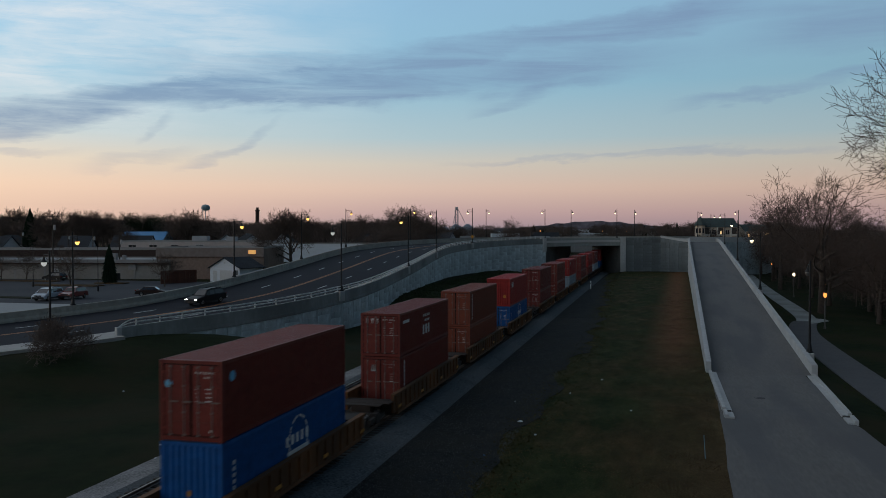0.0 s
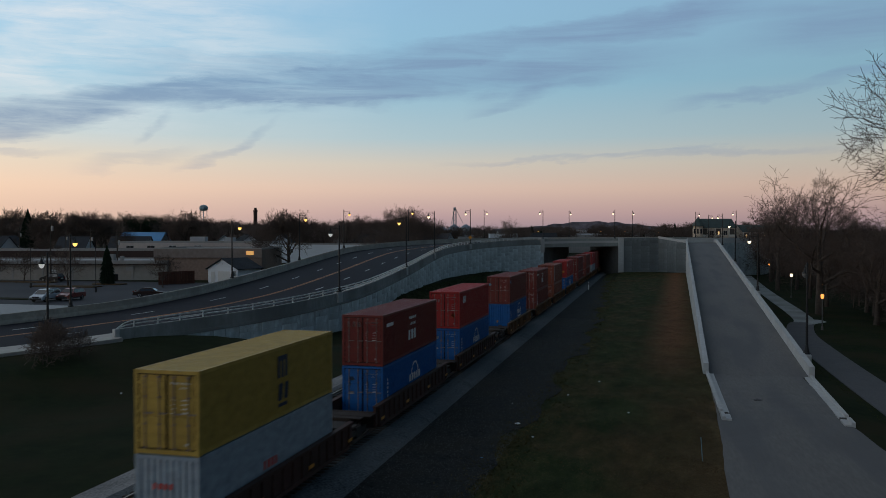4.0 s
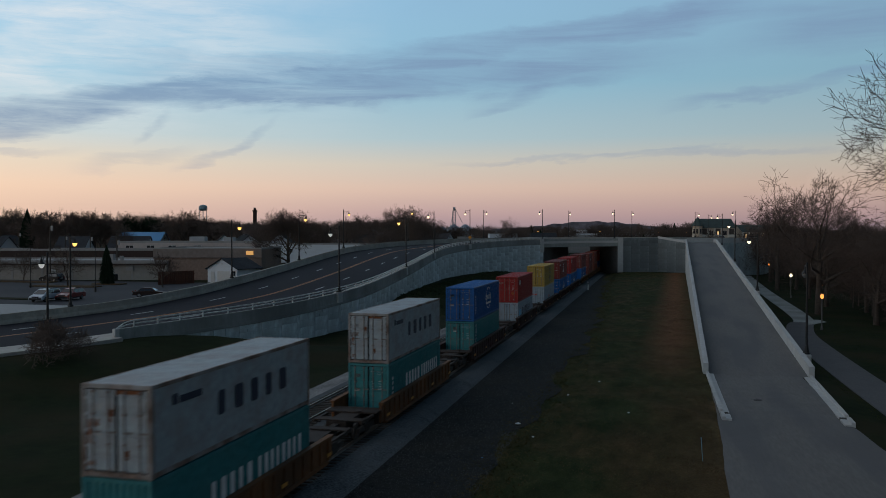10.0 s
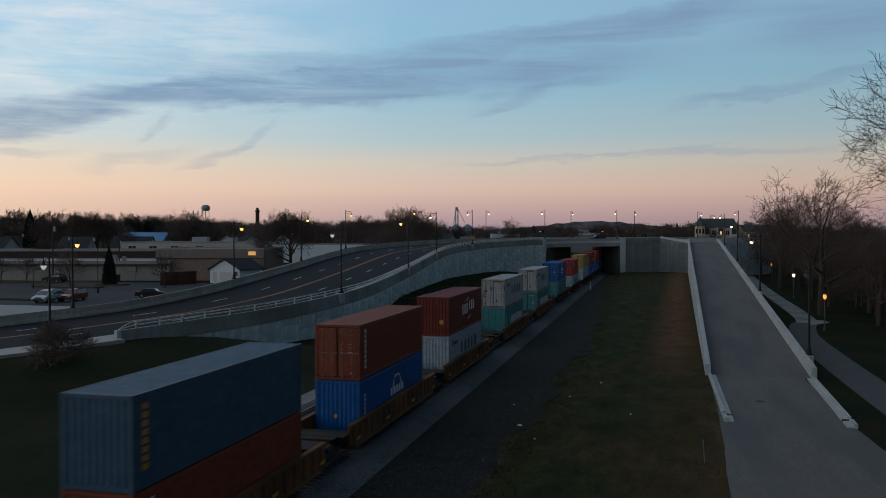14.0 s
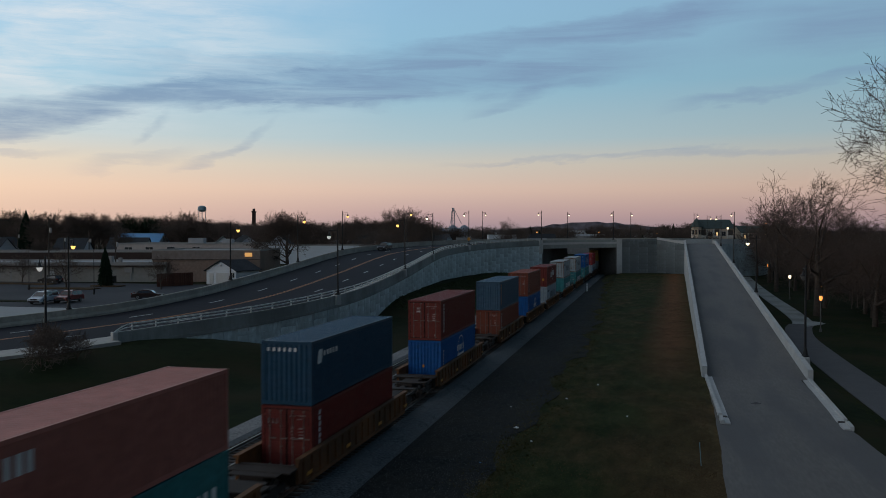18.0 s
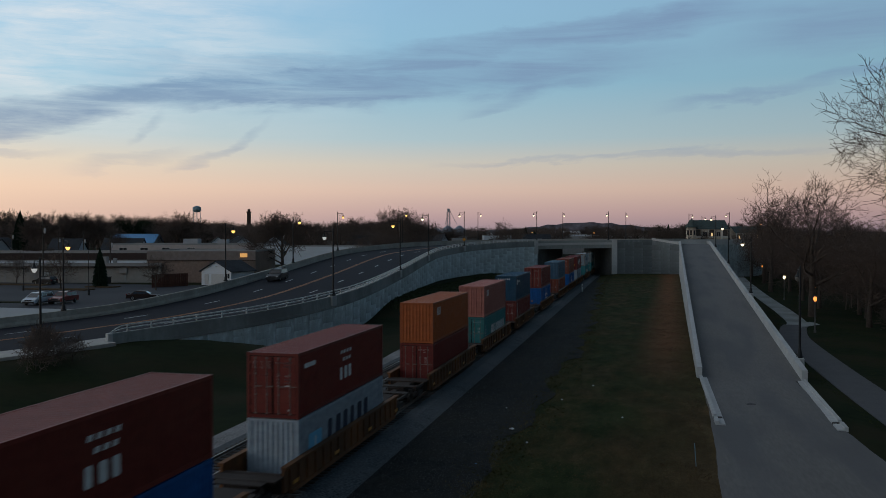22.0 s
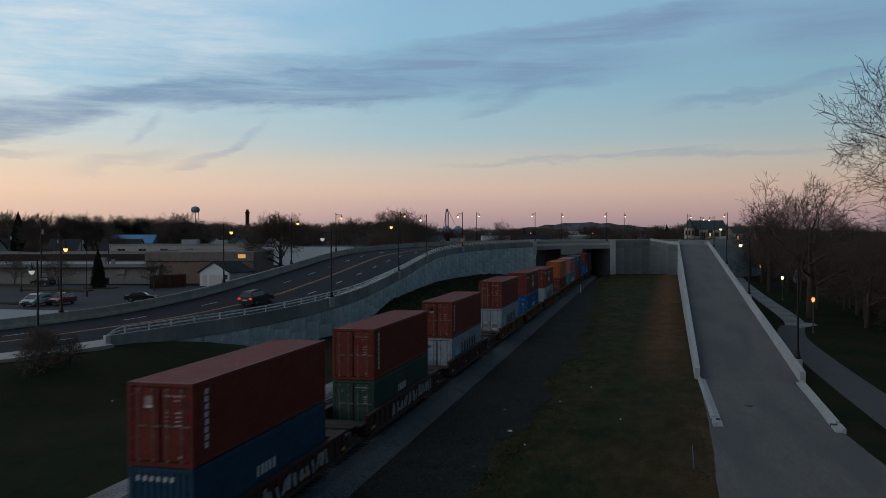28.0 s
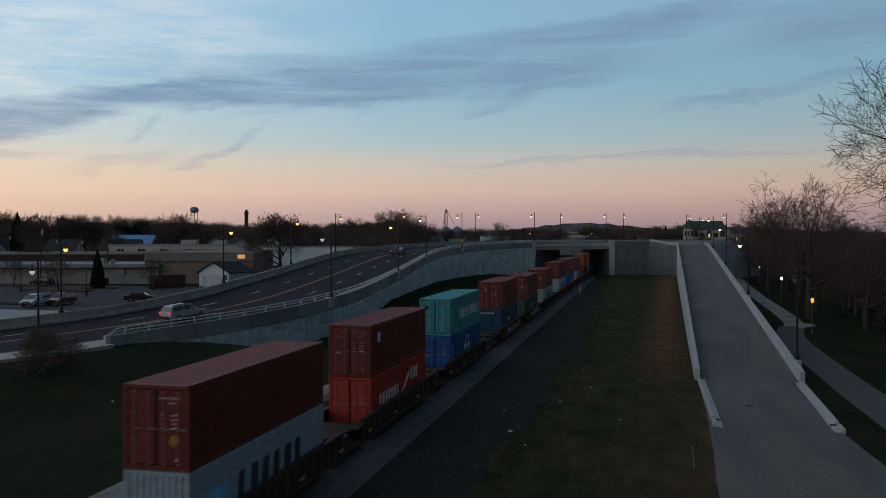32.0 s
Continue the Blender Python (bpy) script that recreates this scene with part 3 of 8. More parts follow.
# wall panels: rough faced blocks in staggered courses, each one proud of the wall behind
PANEL_W, PANEL_H = 2.35, 1.5
rnd = random.Random(4)
top_s = np.arange(S_WALL0 + 1.2, S_BR0 - 1.0, PANEL_W)
panel_meshes = []
for v in range(6):
    bm = bmesh.new()
    hw_, hh_ = PANEL_W / 2, PANEL_H / 2
    for z0, z1, cut in ((-hh_, -0.02 * (v % 3), rnd.uniform(-0.45, -0.1)), (-0.02 * (v % 3), hh_, rnd.uniform(0.1, 0.5))):
        for x0, x1 in ((-hw_, cut * hw_), (cut * hw_, hw_)):
            box(bm, x0 + 0.028, x1 - 0.028, -0.045 - rnd.uniform(0.0, 0.045), 0.05, z0 + 0.028, z1 - 0.028)
    me = bpy.data.meshes.new("wall_panel")
    bm.to_mesh(me)
    bm.free()
    me.materials.append(M_PANEL)
    panel_meshes.append(me)
for k, s in enumerate(top_s):
    p = road_at(s, NEAR + 0.30)
    ang = road_dir(s)
    foot = float(ground_z(np.array([p.x + 0.5 * math.sin(ang)]), np.array([p.y - 0.5 * math.cos(ang)]))[0])
    z = p.z - 0.62 - PANEL_H / 2 - (PANEL_H / 2 if k % 2 else 0)
    while z + PANEL_H / 2 > foot - 0.1:
        piece("wall_panel", panel_meshes[rnd.randrange(6)], retain, Matrix.Translation((p.x, p.y, z)) @ pose(0, 0, 0, 0, 0, math.degrees(ang)))
        z -= PANEL_H
    if k % 2:
        q = Matrix.Translation((p.x, p.y, p.z - 0.62 - PANEL_H / 4)) @ pose(0, 0, 0, 0, 0, math.degrees(ang)) @ Matrix.Diagonal((1, 1, 0.5, 1))
        piece("wall_panel", panel_meshes[rnd.randrange(6)], retain, q)
band_ = tagged(new("trim", loft("trim", ((NEAR + 0.3, -0.62), (NEAR + 0.3, -0.30), (NEAR + 0.46, -0.30), (NEAR + 0.46, -0.62)), S_WALL0, S_BR0 - 1, M_CONC)), "concrete ledge under the parapet", "ledge", kind="structure")
# the square end block of the wall
e0 = road_at(S_WALL0, NEAR)
blk = boxes((-0.25, 0.2, -0.02, 0.42, -2.2, 0.84), bevel=0.03)
endpost = part("parapet_end", blk, M_COPING, None, "pale concrete end block of the parapet")
endpost.matrix_basis = Matrix.Translation(e0) @ pose(0, 0, 0, 0, 0, math.degrees(road_dir(S_WALL0)) - 90 + 90) @ pose(0, -0.52, 0)
tagged(endpost, "", "parapet", kind="structure")

# railing on the near parapet: two rails on posts, bent down at the end
railing = thing("railing", "galvanised metal railing with two rails on short posts", "railing", kind="structure")
S_R1 = S_BR0 + 2
for dz in (1.02, 1.30):
    piece("rail_bar", loft("rail_bar", ((NEAR + 0.13, dz), (NEAR + 0.13, dz + 0.11), (NEAR + 0.24, dz + 0.11), (NEAR + 0.24, dz)), S_WALL0 + 1.6, S_R1, M_GALV), railing)
for dz, drop in ((1.36, 0.62), (1.07, 0.33)):
    bm = bmesh.new()
    for i in range(4):
        f0, f1 = i / 4, (i + 1) / 4
        tube(bm, road_at(S_WALL0 + 1.6 * f0, NEAR + 0.18, dz - drop * (1 - f0) ** 2), road_at(S_WALL0 + 1.6 * f1, NEAR + 0.18, dz - drop * (1 - f1) ** 2), 0.055, sides=6)
    part("rail_bend", bm, M_GALV, railing)
post_me = boxes((-0.05, 0.05, -0.07, 0.07, 0.76, 1.42), bevel=0.01)
post_mesh = bpy.data.meshes.new("rail_post")
post_me.to_mesh(post_mesh)
post_me.free()
post_mesh.materials.append(M_GALV)
for s in np.arange(S_WALL0 + 1.7, S_R1, 2.35):
    piece("rail_post", post_mesh, railing, Matrix.Translation(road_at(s, NEAR + 0.19)) @ pose(0, 0, 0, 0, 0, math.degrees(road_dir(s))))

# ---- bridge over the track ----
bridge = thing("bridge", "grey concrete road bridge over the railway track", "bridge", kind="structure")
piece("deck", loft("deck", ((FAR - 0.4, -0.45), (NEAR + 0.32, -0.45), (NEAR + 0.32, -1.35), (FAR - 0.4, -1.35)), S_BR0 - 0.5, S_BR1 + 0.5, M_CONC), bridge, None, "grey concrete deck edge")
ab = road_at(S_BR0, NEAR + 0.26)
bm = bmesh.new()
foot_ = [(ab.x, ab.y), (-7.9, ab.y + 25.0), (-13.5, ab.y + 27.0), (ab.x - 3.2, ab.y - 1.6)]
lo_ = [bm.verts.new((*p, -1.4)) for p in foot_]
hi_ = [bm.verts.new((*p, 7.05)) for p in foot_]
bm.faces.new(hi_)
for i in range(4):
    bm.faces.new((lo_[i], lo_[(i + 1) % 4], hi_[(i + 1) % 4], hi_[i]))
bmesh.ops.recalc_face_normals(bm, faces=bm.faces)
part("abutment", bm, M_DARKWALL, bridge, "dark patchy concrete abutment")
for s0, s1 in ((S_BR1 - 0.2, S_BR1 + 1.9),):
    piece("abutment", loft("abutment", ((FAR - 0.4, -1.352), (NEAR + 0.30, -1.352), (NEAR + 0.30, -98.6), (FAR - 0.4, -98.6)), s0, s1, M_DARKWALL), bridge, None, "dark patchy concrete abutment")
piece("pilaster", loft("pilaster", ((NEAR - 0.1, 1.0), (NEAR + 0.75, 1.0), (NEAR + 0.75, -98.6), (NEAR - 0.1, -98.6)), S_BR1 - 0.1, S_BR1 + 1.7, M_COPING), bridge)
piece("pilaster", loft("pilaster", ((NEAR - 0.1, 1.0), (NEAR + 0.65, 1.0), (NEAR + 0.65, -2.6), (NEAR - 0.1, -2.6)), S_BR0 - 1.6, S_BR0 - 0.1, M_COPING), bridge)
piece("fascia", loft("fascia", ((NEAR + 0.33, -0.38), (NEAR + 0.33, 0.2), (NEAR + 0.5, 0.2), (NEAR + 0.5, -0.38)), S_BR0 - 0.2, S_BR1, M_COPING), bridge)

tagged(new("wall_near_end", loft("wall_near_end", ((NEAR + 0.02, -0.35), (NEAR + 0.30, -0.35), (NEAR + 0.30, -98.6), (NEAR + 0.02, -98.6)), S_BR1 + 22, ROAD_S[-1], M_PANEL)), "grey concrete retaining wall of the road beyond the ramp", "retaining wall", kind="structure")
tagged(new("parapet_near_end", loft("parapet_near_end", ((NEAR, -0.5), (NEAR, 0.95), (NEAR + 0.36, 0.95), (NEAR + 0.36, -0.5)), S_BR1 + 20, ROAD_S[-1], M_COPING)), "pale concrete parapet beyond the ramp", "parapet", kind="structure")
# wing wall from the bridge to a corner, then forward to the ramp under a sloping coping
# the same panels in the darkened colour, as the dimmer side
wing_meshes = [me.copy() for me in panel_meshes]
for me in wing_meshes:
    me.materials[0] = M_WING_DIM
wing0, wing_c, wing1 = road_at(S_BR1 + 1.6, NEAR + 0.32), Vector((17.3, 240.0, 0)), Vector((ramp_x(236.0, False) - 0.42, 236.0, 0))
for name_, a, b, za, zb, cop, words in (("wall_wing", wing0, wing_c, 9.45, 9.5, M_WING_DIM, "tall grey concrete panel wall between bridge and ramp"), ("wall_wing_turn", wing_c, wing1, 9.95, 8.75, M_COPING, "grey concrete panel wall that turns forward to the ramp")):
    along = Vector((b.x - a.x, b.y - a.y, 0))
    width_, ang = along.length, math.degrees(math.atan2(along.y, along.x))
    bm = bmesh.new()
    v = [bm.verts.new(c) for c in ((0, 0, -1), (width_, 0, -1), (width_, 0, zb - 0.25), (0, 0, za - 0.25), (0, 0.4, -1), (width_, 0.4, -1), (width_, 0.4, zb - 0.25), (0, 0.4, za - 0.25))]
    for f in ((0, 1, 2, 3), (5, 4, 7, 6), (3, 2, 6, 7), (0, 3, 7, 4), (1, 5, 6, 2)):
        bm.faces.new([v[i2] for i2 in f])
    wing = part(name_, bm, M_WING_DIM, None)
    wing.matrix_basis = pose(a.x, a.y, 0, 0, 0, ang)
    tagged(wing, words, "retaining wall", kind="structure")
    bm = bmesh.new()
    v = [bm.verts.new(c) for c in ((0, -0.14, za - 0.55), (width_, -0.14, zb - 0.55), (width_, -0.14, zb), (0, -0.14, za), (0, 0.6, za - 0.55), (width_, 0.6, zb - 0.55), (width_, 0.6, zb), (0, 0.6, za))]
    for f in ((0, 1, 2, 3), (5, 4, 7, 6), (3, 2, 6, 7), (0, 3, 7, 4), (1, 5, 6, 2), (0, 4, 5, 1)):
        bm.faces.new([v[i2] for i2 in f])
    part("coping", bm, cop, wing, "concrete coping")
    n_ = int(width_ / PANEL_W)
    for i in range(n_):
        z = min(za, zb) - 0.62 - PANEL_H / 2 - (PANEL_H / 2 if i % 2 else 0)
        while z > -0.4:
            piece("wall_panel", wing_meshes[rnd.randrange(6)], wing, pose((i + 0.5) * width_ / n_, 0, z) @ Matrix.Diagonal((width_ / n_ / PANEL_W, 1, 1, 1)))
            z -= PANEL_H

# ---- ramp ----
sheet("ramp", lambda y: ramp_x(y, False) + 0.0, lambda y: ramp_x(y, True), RAMP_Y0, RAMP_Y1 + 8, 0.0, M_PATH, "smooth grey asphalt ramp climbing between low concrete walls", "ramp", 70, 2, lambda x, y: ramp_z(y))
sheet("path", lambda y: 19.25 + (y - 38) * 0.034 + wander(y, 0.05, 2), lambda y: 27.4 + max(0, 54 - y) * 0.06 + max(0, 46 - y) * 0.10, -25, RAMP_Y0 + 0.2, 0.05, M_PATH, "smooth grey asphalt path", "path", 60, 5)


def ramp_wall(name, right, label):
    w = 0.42
    verts, faces = [], []
    ys = np.linspace(RAMP_Y0, RAMP_Y1 + 2, 60)
    for y in ys:
        x = ramp_x(y, right)
        x0, x1 = (x, x + w) if right else (x - w, x)
        z = ramp_z(y)
        low = -1.8
        verts += [(x0, y, low), (x1, y, low), (x1, y, z + 0.86), (x0, y, z + 0.86)]
    for i in range(len(ys) - 1):
        for j in range(4):
            a, b = i * 4 + j, i * 4 + (j + 1) % 4
            faces.append((a, b, b + 4, a + 4)[::-1])
    faces += [(0, 1, 2, 3), tuple(4 * (len(ys) - 1) + j for j in (3, 2, 1, 0))]
    return tagged(new(name, mesh_of(name, verts, faces, M_COPING)), label, "parapet", kind="structure")


ramp_wall("parapet_ramp_inner", False, "pale concrete ramp wall facing the grass strip")
ramp_wall("parapet_ramp_outer", True, "pale concrete ramp wall above the park path")
# the wall that closes the head of the ramp, rounded into the outer wall
bm = bmesh.new()
cx_, cy_, r_ = ramp_x(RAMP_Y1 + 2, True) - 3.5 + 0.42, RAMP_Y1 + 1.9, 3.5
pts = [(cx_ + r_ * math.cos(a), cy_ + r_ * math.sin(a)) for a in np.linspace(0, math.pi / 2, 9)] + [(ramp_x(RAMP_Y1, False) - 4.5, cy_ + r_ + 1.0)]
inn = [(cx_ + (r_ - 0.42) * math.cos(a), cy_ + (r_ - 0.42) * math.sin(a)) for a in np.linspace(0, math.pi / 2, 9)] + [(ramp_x(RAMP_Y1, False) - 4.5, cy_ + r_ + 0.58)]
hz = ramp_z(RAMP_Y1) + 0.9
lo = [[bm.verts.new((*p, 3.0)) for p in pts], [bm.verts.new((*p, 3.0)) for p in inn]]
hi = [[bm.verts.new((*p, hz)) for p in pts], [bm.verts.new((*p, hz)) for p in inn]]
for i in range(len(pts) - 1):
    bm.faces.new((lo[0][i], lo[0][i + 1], hi[0][i + 1], hi[0][i]))
    bm.faces.new((lo[1][i + 1], lo[1][i], hi[1][i], hi[1][i + 1]))
    bm.faces.new((hi[0][i], hi[0][i + 1], hi[1][i + 1], hi[1][i]))
head = part("parapet_ramp_head", bm, M_COPING, None)
tagged(head, "rounded pale concrete wall at the head of the ramp", "parapet", kind="structure")
# low kerbs with gutters at the foot of the ramp
for right in (False, True):
    sg = 1 if right else -1
    kerb = thing("kerb", "pale concrete kerb with a flat gutter and a rusty drain gap", "kerb", kind="structure")
    x = ramp_x(RAMP_Y0, right)
    for y0, y1, xa in ((56.2, RAMP_Y0 - 0.3, 0.0), (54.0, 55.6, 0.0)):
        bm = bmesh.new()
        dx_ = (lambda y: (-0.55 if right else -0.05) * (RAMP_Y0 - y) / 17)
        g0, g1 = x + dx_(y0), x + dx_(y1)
        z_ = -0.47
        for xx0, xx1, zt in ((0.0, 0.22, 0.20), (-0.36, 0.0, 0.05)):
            q = [(g0 + sg * xx0, y0), (g0 + sg * xx1, y0), (g1 + sg * xx1, y1), (g1 + sg * xx0, y1)]
            lo_ = [bm.verts.new((*p, z_ - 0.3)) for p in q]
            hi_ = [bm.verts.new((*p, z_ + zt)) for p in q]
            bm.faces.new(hi_)
            for i in range(4):
                bm.faces.new((lo_[i], lo_[(i + 1) % 4], hi_[(i + 1) % 4], hi_[i]))
        bmesh.ops.recalc_face_normals(bm, faces=bm.faces)
        part("kerb_stone", bm, M_COPING, kerb)
    gap = x + (-0.55 if right else -0.05) * 16 / 17
    part("drain", boxes((gap - 0.3 if right else gap - 0.2, gap + 0.2 if right else gap + 0.3, 55.62, 56.18, -0.7, -0.42)), M_TIE, kerb, "rusty drain inlet")

# ---- the train ----
def paint(name, base, rough=0.52, rust=0.25):
    return mat(name, base, rough, 0.26, 1.6, 0.4, 0.06, tint=(0.115, 0.038, 0.022), amount=rust, stretch=(1, 1, 2.2), spec=0.26, per_object=0.10)


PAINT = {
    "brown": paint("paint_brown", (0.155, 0.0235, 0.0175)), "maroon": paint("paint_maroon", (0.140, 0.018, 0.0155)), "red": paint("paint_red", (0.28, 0.017, 0.016), rust=0.10), "aqua": paint("paint_aqua", (0.04, 0.27, 0.30), rust=0.08),
    "rust": paint("paint_rust", (0.19, 0.042, 0.021)), "orange": paint("paint_orange", (0.34, 0.085, 0.022)), "salmon": paint("paint_salmon", (0.37, 0.135, 0.108), rust=0.3),
    "blue": paint("paint_blue", (0.002, 0.078, 0.26), rust=0.02), "navy": paint("paint_navy", (0.009, 0.053, 0.098), rust=0.05), "slate": paint("paint_slate", (0.035, 0.085, 0.135), rust=0.08),
    "teal": paint("paint_teal", (0.026, 0.17, 0.18), rust=0.12), "green": paint("paint_green", (0.018, 0.060, 0.045), rust=0.1), "white": mat("paint_white", (0.31, 0.36, 0.385), 0.5, 0.2, 2.5, 0.75, 0.06, tint=(0.19, 0.14, 0.11), amount=0.4, stretch=(1, 1, 1.6), spec=0.3),
    "grey": paint("paint_grey", (0.265, 0.32, 0.365), rust=0.08), "yellow": paint("paint_yellow", (0.36, 0.24, 0.050), rust=0.1), "bright_red": paint("paint_bright_red", (0.37, 0.034, 0.018), rust=0.05),
}
M_MARK = mat("marking_white", (0.60, 0.61, 0.60), 0.6, 0.15, 3.0, 0.6, 0.0)
M_MARK_WORN = mat("marking_worn_white", (0.36, 0.35, 0.34), 0.6, 0.25, 3.0, 0.6, 0.0)
M_MARK_DARK = mat("marking_navy", (0.022, 0.03, 0.055), 0.6, 0.15, 3.0, 0.6, 0.0)
M_MARK_BLUE = mat("marking_light_blue", (0.14, 0.42, 0.62), 0.6, 0.1, 3.0, 0.6, 0.0)
M_MARK_RED = mat("marking_red", (0.5, 0.06, 0.04), 0.6, 0.1, 3.0, 0.6, 0.0)
M_MARK_YELLOW = mat("marking_amber", (0.48, 0.21, 0.03), 0.5, 0.1, 3.0, 0.6, 0.0)
M_RUSTY = mat("rust_patch", (0.17, 0.065, 0.028), 0.9, 0.45, 6.0, 0.8, 0.1)
M_RUSTFRAME = mat("rusted_frame", (0.17, 0.12, 0.095), 0.8, 0.5, 3.0, 0.8, 0.1, tint=(0.30, 0.31, 0.31), amount=0.8)
M_DECK = mat("grimy_deck_steel", (0.026, 0.018, 0.014), 0.8, 0.4, 2.5, 0.3, 0.15)
M_GASKET = mat("rubber_gasket", (0.012, 0.010, 0.010), 0.9, 0.2, 5.0, 1.0, 0.0, spec=0.1)
M_SPRAY = mat("sprayed_paint", (0.30, 0.31, 0.31), 0.7, 0.5, 4.0, 1.2, 0.0, tint=(0.10, 0.09, 0.085), amount=0.6)
M_ROD = mat("galvanised_rod", (0.20, 0.165, 0.15), 0.6, 0.5, 5.0, 1.2, 0.03, tint=(0.11, 0.055, 0.04), amount=0.7)
M_CARBROWN = mat("car_brown", (0.050, 0.020, 0.015), 0.75, 0.35, 2.5, 0.3, 0.15, tint=(0.035, 0.02, 0.015), amount=0.6)
M_CAROCHRE = mat("car_ochre", (0.150, 0.060, 0.020), 0.75, 0.35, 2.5, 0.3, 0.15, tint=(0.06, 0.03, 0.014), amount=0.8)
M_TRUCK = mat("truck_iron", (0.028, 0.023, 0.020), 0.7, 0.3, 4.0, 0.5, 0.1)
M_WHEEL = mat("wheel_steel", (0.11, 0.095, 0.085), 0.5, 0.3, 4.0, 0.5, 0.05, metal=0.5)
L40, W40, HC, STD = 12.19, 2.438, 2.896, 2.591


def corrugated(length, height, pitch, depth):
    """A wall in the x-z plane, waved in y from 0 to depth, with upright ribs."""
    n = max(4, int(round(length / pitch)))
    p = length / n
    prof = []
    for i in range(n):
        x = i * p
        prof += [(x + p * 0.10, 0), (x + p * 0.35, 0), (x + p * 0.5, depth), (x + p * 0.85, depth)]
    prof = [(0, 0)] + prof + [(length, 0)]
    verts = [(x, y, 0) for x, y in prof] + [(x, y, height) for x, y in prof]
    k = len(prof)
    return verts, [(i, i + 1, i + 1 + k, i + k) for i in range(k - 1)]


CACHE = {}


def shell(h, kind, colour):
    """The shared meshes of a 40 foot box of that height, colour and end."""
    key = (h, kind, colour)
    if key in CACHE:
        return CACHE[key]
    m = PAINT[colour]
    out = {}
    hx = W40 / 2
    v, f = corrugated(L40 - 0.3, h - 0.30, 0.278, 0.036)
    # the wall towards +x runs along y
    out["side_wall"] = [mesh_of("side_wall", [(hx - 0.012 - y, 0.15 + x, z + 0.17) for x, y, z in v], f, m),
                        mesh_of("side_wall", [(-hx + 0.012 + y, 0.15 + x, z + 0.17) for x, y, z in v], [q[::-1] for q in f], m)]
    v, f = corrugated(L40 - 0.3, W40 - 0.16, 0.209, 0.02)
    out["roof"] = mesh_of("roof", [(hx - 0.08 - z, 0.15 + x, h - 0.012 - y) for x, y, z in v], [q[::-1] for q in f], m)
    bm = bmesh.new()
    for x0, x1 in ((-hx, -hx + 0.13), (hx - 0.13, hx)):
        for y0, y1 in ((0, 0.16), (L40 - 0.16, L40)):
            box(bm, x0, x1, y0, y1, 0.0, h)
        box(bm, x0 + (0.02 if x0 < 0 else 0.07), x1 - (0.07 if x0 < 0 else 0.02), 0.16, L40 - 0.16, 0.02, 0.18)
        box(bm, x0 + (0.0 if x0 < 0 else 0.05), x1 - (0.05 if x0 < 0 else 0.0), 0.16, L40 - 0.16, h - 0.13, h - 0.006)
    for y0, y1 in ((0.02, 0.14), (L40 - 0.14, L40 - 0.02)):
        box(bm, -hx + 0.13, hx - 0.13, y0, y1, 0.02, 0.18)
        box(bm, -hx + 0.13, hx - 0.13, y0, y1, h - 0.14, h - 0.008)
    box(bm, -hx + 0.14, hx - 0.14, 0.2, L40 - 0.2, 0.10, 0.14)
    me = bpy.data.meshes.new("frame")
    bm.to_mesh(me)
    bm.free()
    me.materials.append(M_RUSTFRAME if colour == "white" else m)
    out["frame"] = me
    v, f = corrugated(W40 - 0.26, h - 0.32, 0.235, 0.045)
    out["far_end"] = mesh_of("end_wall", [(-hx + 0.13 + x, L40 - 0.03 - y, z + 0.18) for x, y, z in v], [q[::-1] for q in f], m)
    if kind == "plain":
        out["near_end"] = mesh_of("end_wall", [(-hx + 0.13 + x, 0.03 + y, z + 0.18) for x, y, z in v], f, m)
    else:
        w = (W40 - 0.26) / 2 - 0.01
        bm = bmesh.new()
        box(bm, 0, w, 0.045, 0.10, 0, h - 0.32)
        for i in range(4):
            z0 = 0.12 + i * (h - 0.5) / 4
            box(bm, 0.05, w - 0.05, 0.012, 0.046, z0, z0 + (h - 0.5) / 4 - 0.20)
        me = bpy.data.meshes.new("door")
        bm.to_mesh(me)
        bm.free()
        me.materials.append(m)
        out["door"] = me
        bm = boxes((-0.012, 0.02, 0.012, 0.05, 0, h - 0.32), (w - 0.02, w + 0.012, 0.012, 0.05, 0, h - 0.32), (0.02, w - 0.02, 0.012, 0.05, 0, 0.03), (0.02, w - 0.02, 0.012, 0.05, h - 0.35, h - 0.32))
        me = bpy.data.meshes.new("gasket")
        bm.to_mesh(me)
        bm.free()
        me.materials.append(M_GASKET)
        out["gasket"] = me
        bm = bmesh.new()
        tube(bm, (0, -0.005, 0.02), (0, -0.005, h - 0.36), 0.021, sides=6)
        for z in (0.05, h * 0.3, h * 0.62, h - 0.42):
            box(bm, -0.05, 0.05, -0.03, 0.03, z - 0.03, z + 0.03)
        box(bm, -0.02, 0.30, -0.04, -0.015, h * 0.42, h * 0.42 + 0.05)
        me = bpy.data.meshes.new("lock_rod")
        bm.to_mesh(me)
        bm.free()
        me.materials.append(M_ROD)
        out["lock_rod"] = me
        bm = boxes((-0.03, 0.10, 0.005, 0.045, -0.045, 0.045))
        me = bpy.data.meshes.new("hinge")
        bm.to_mesh(me)
        bm.free()
        me.materials.append(m)
        out["hinge"] = me
    CACHE[key] = out
    return out


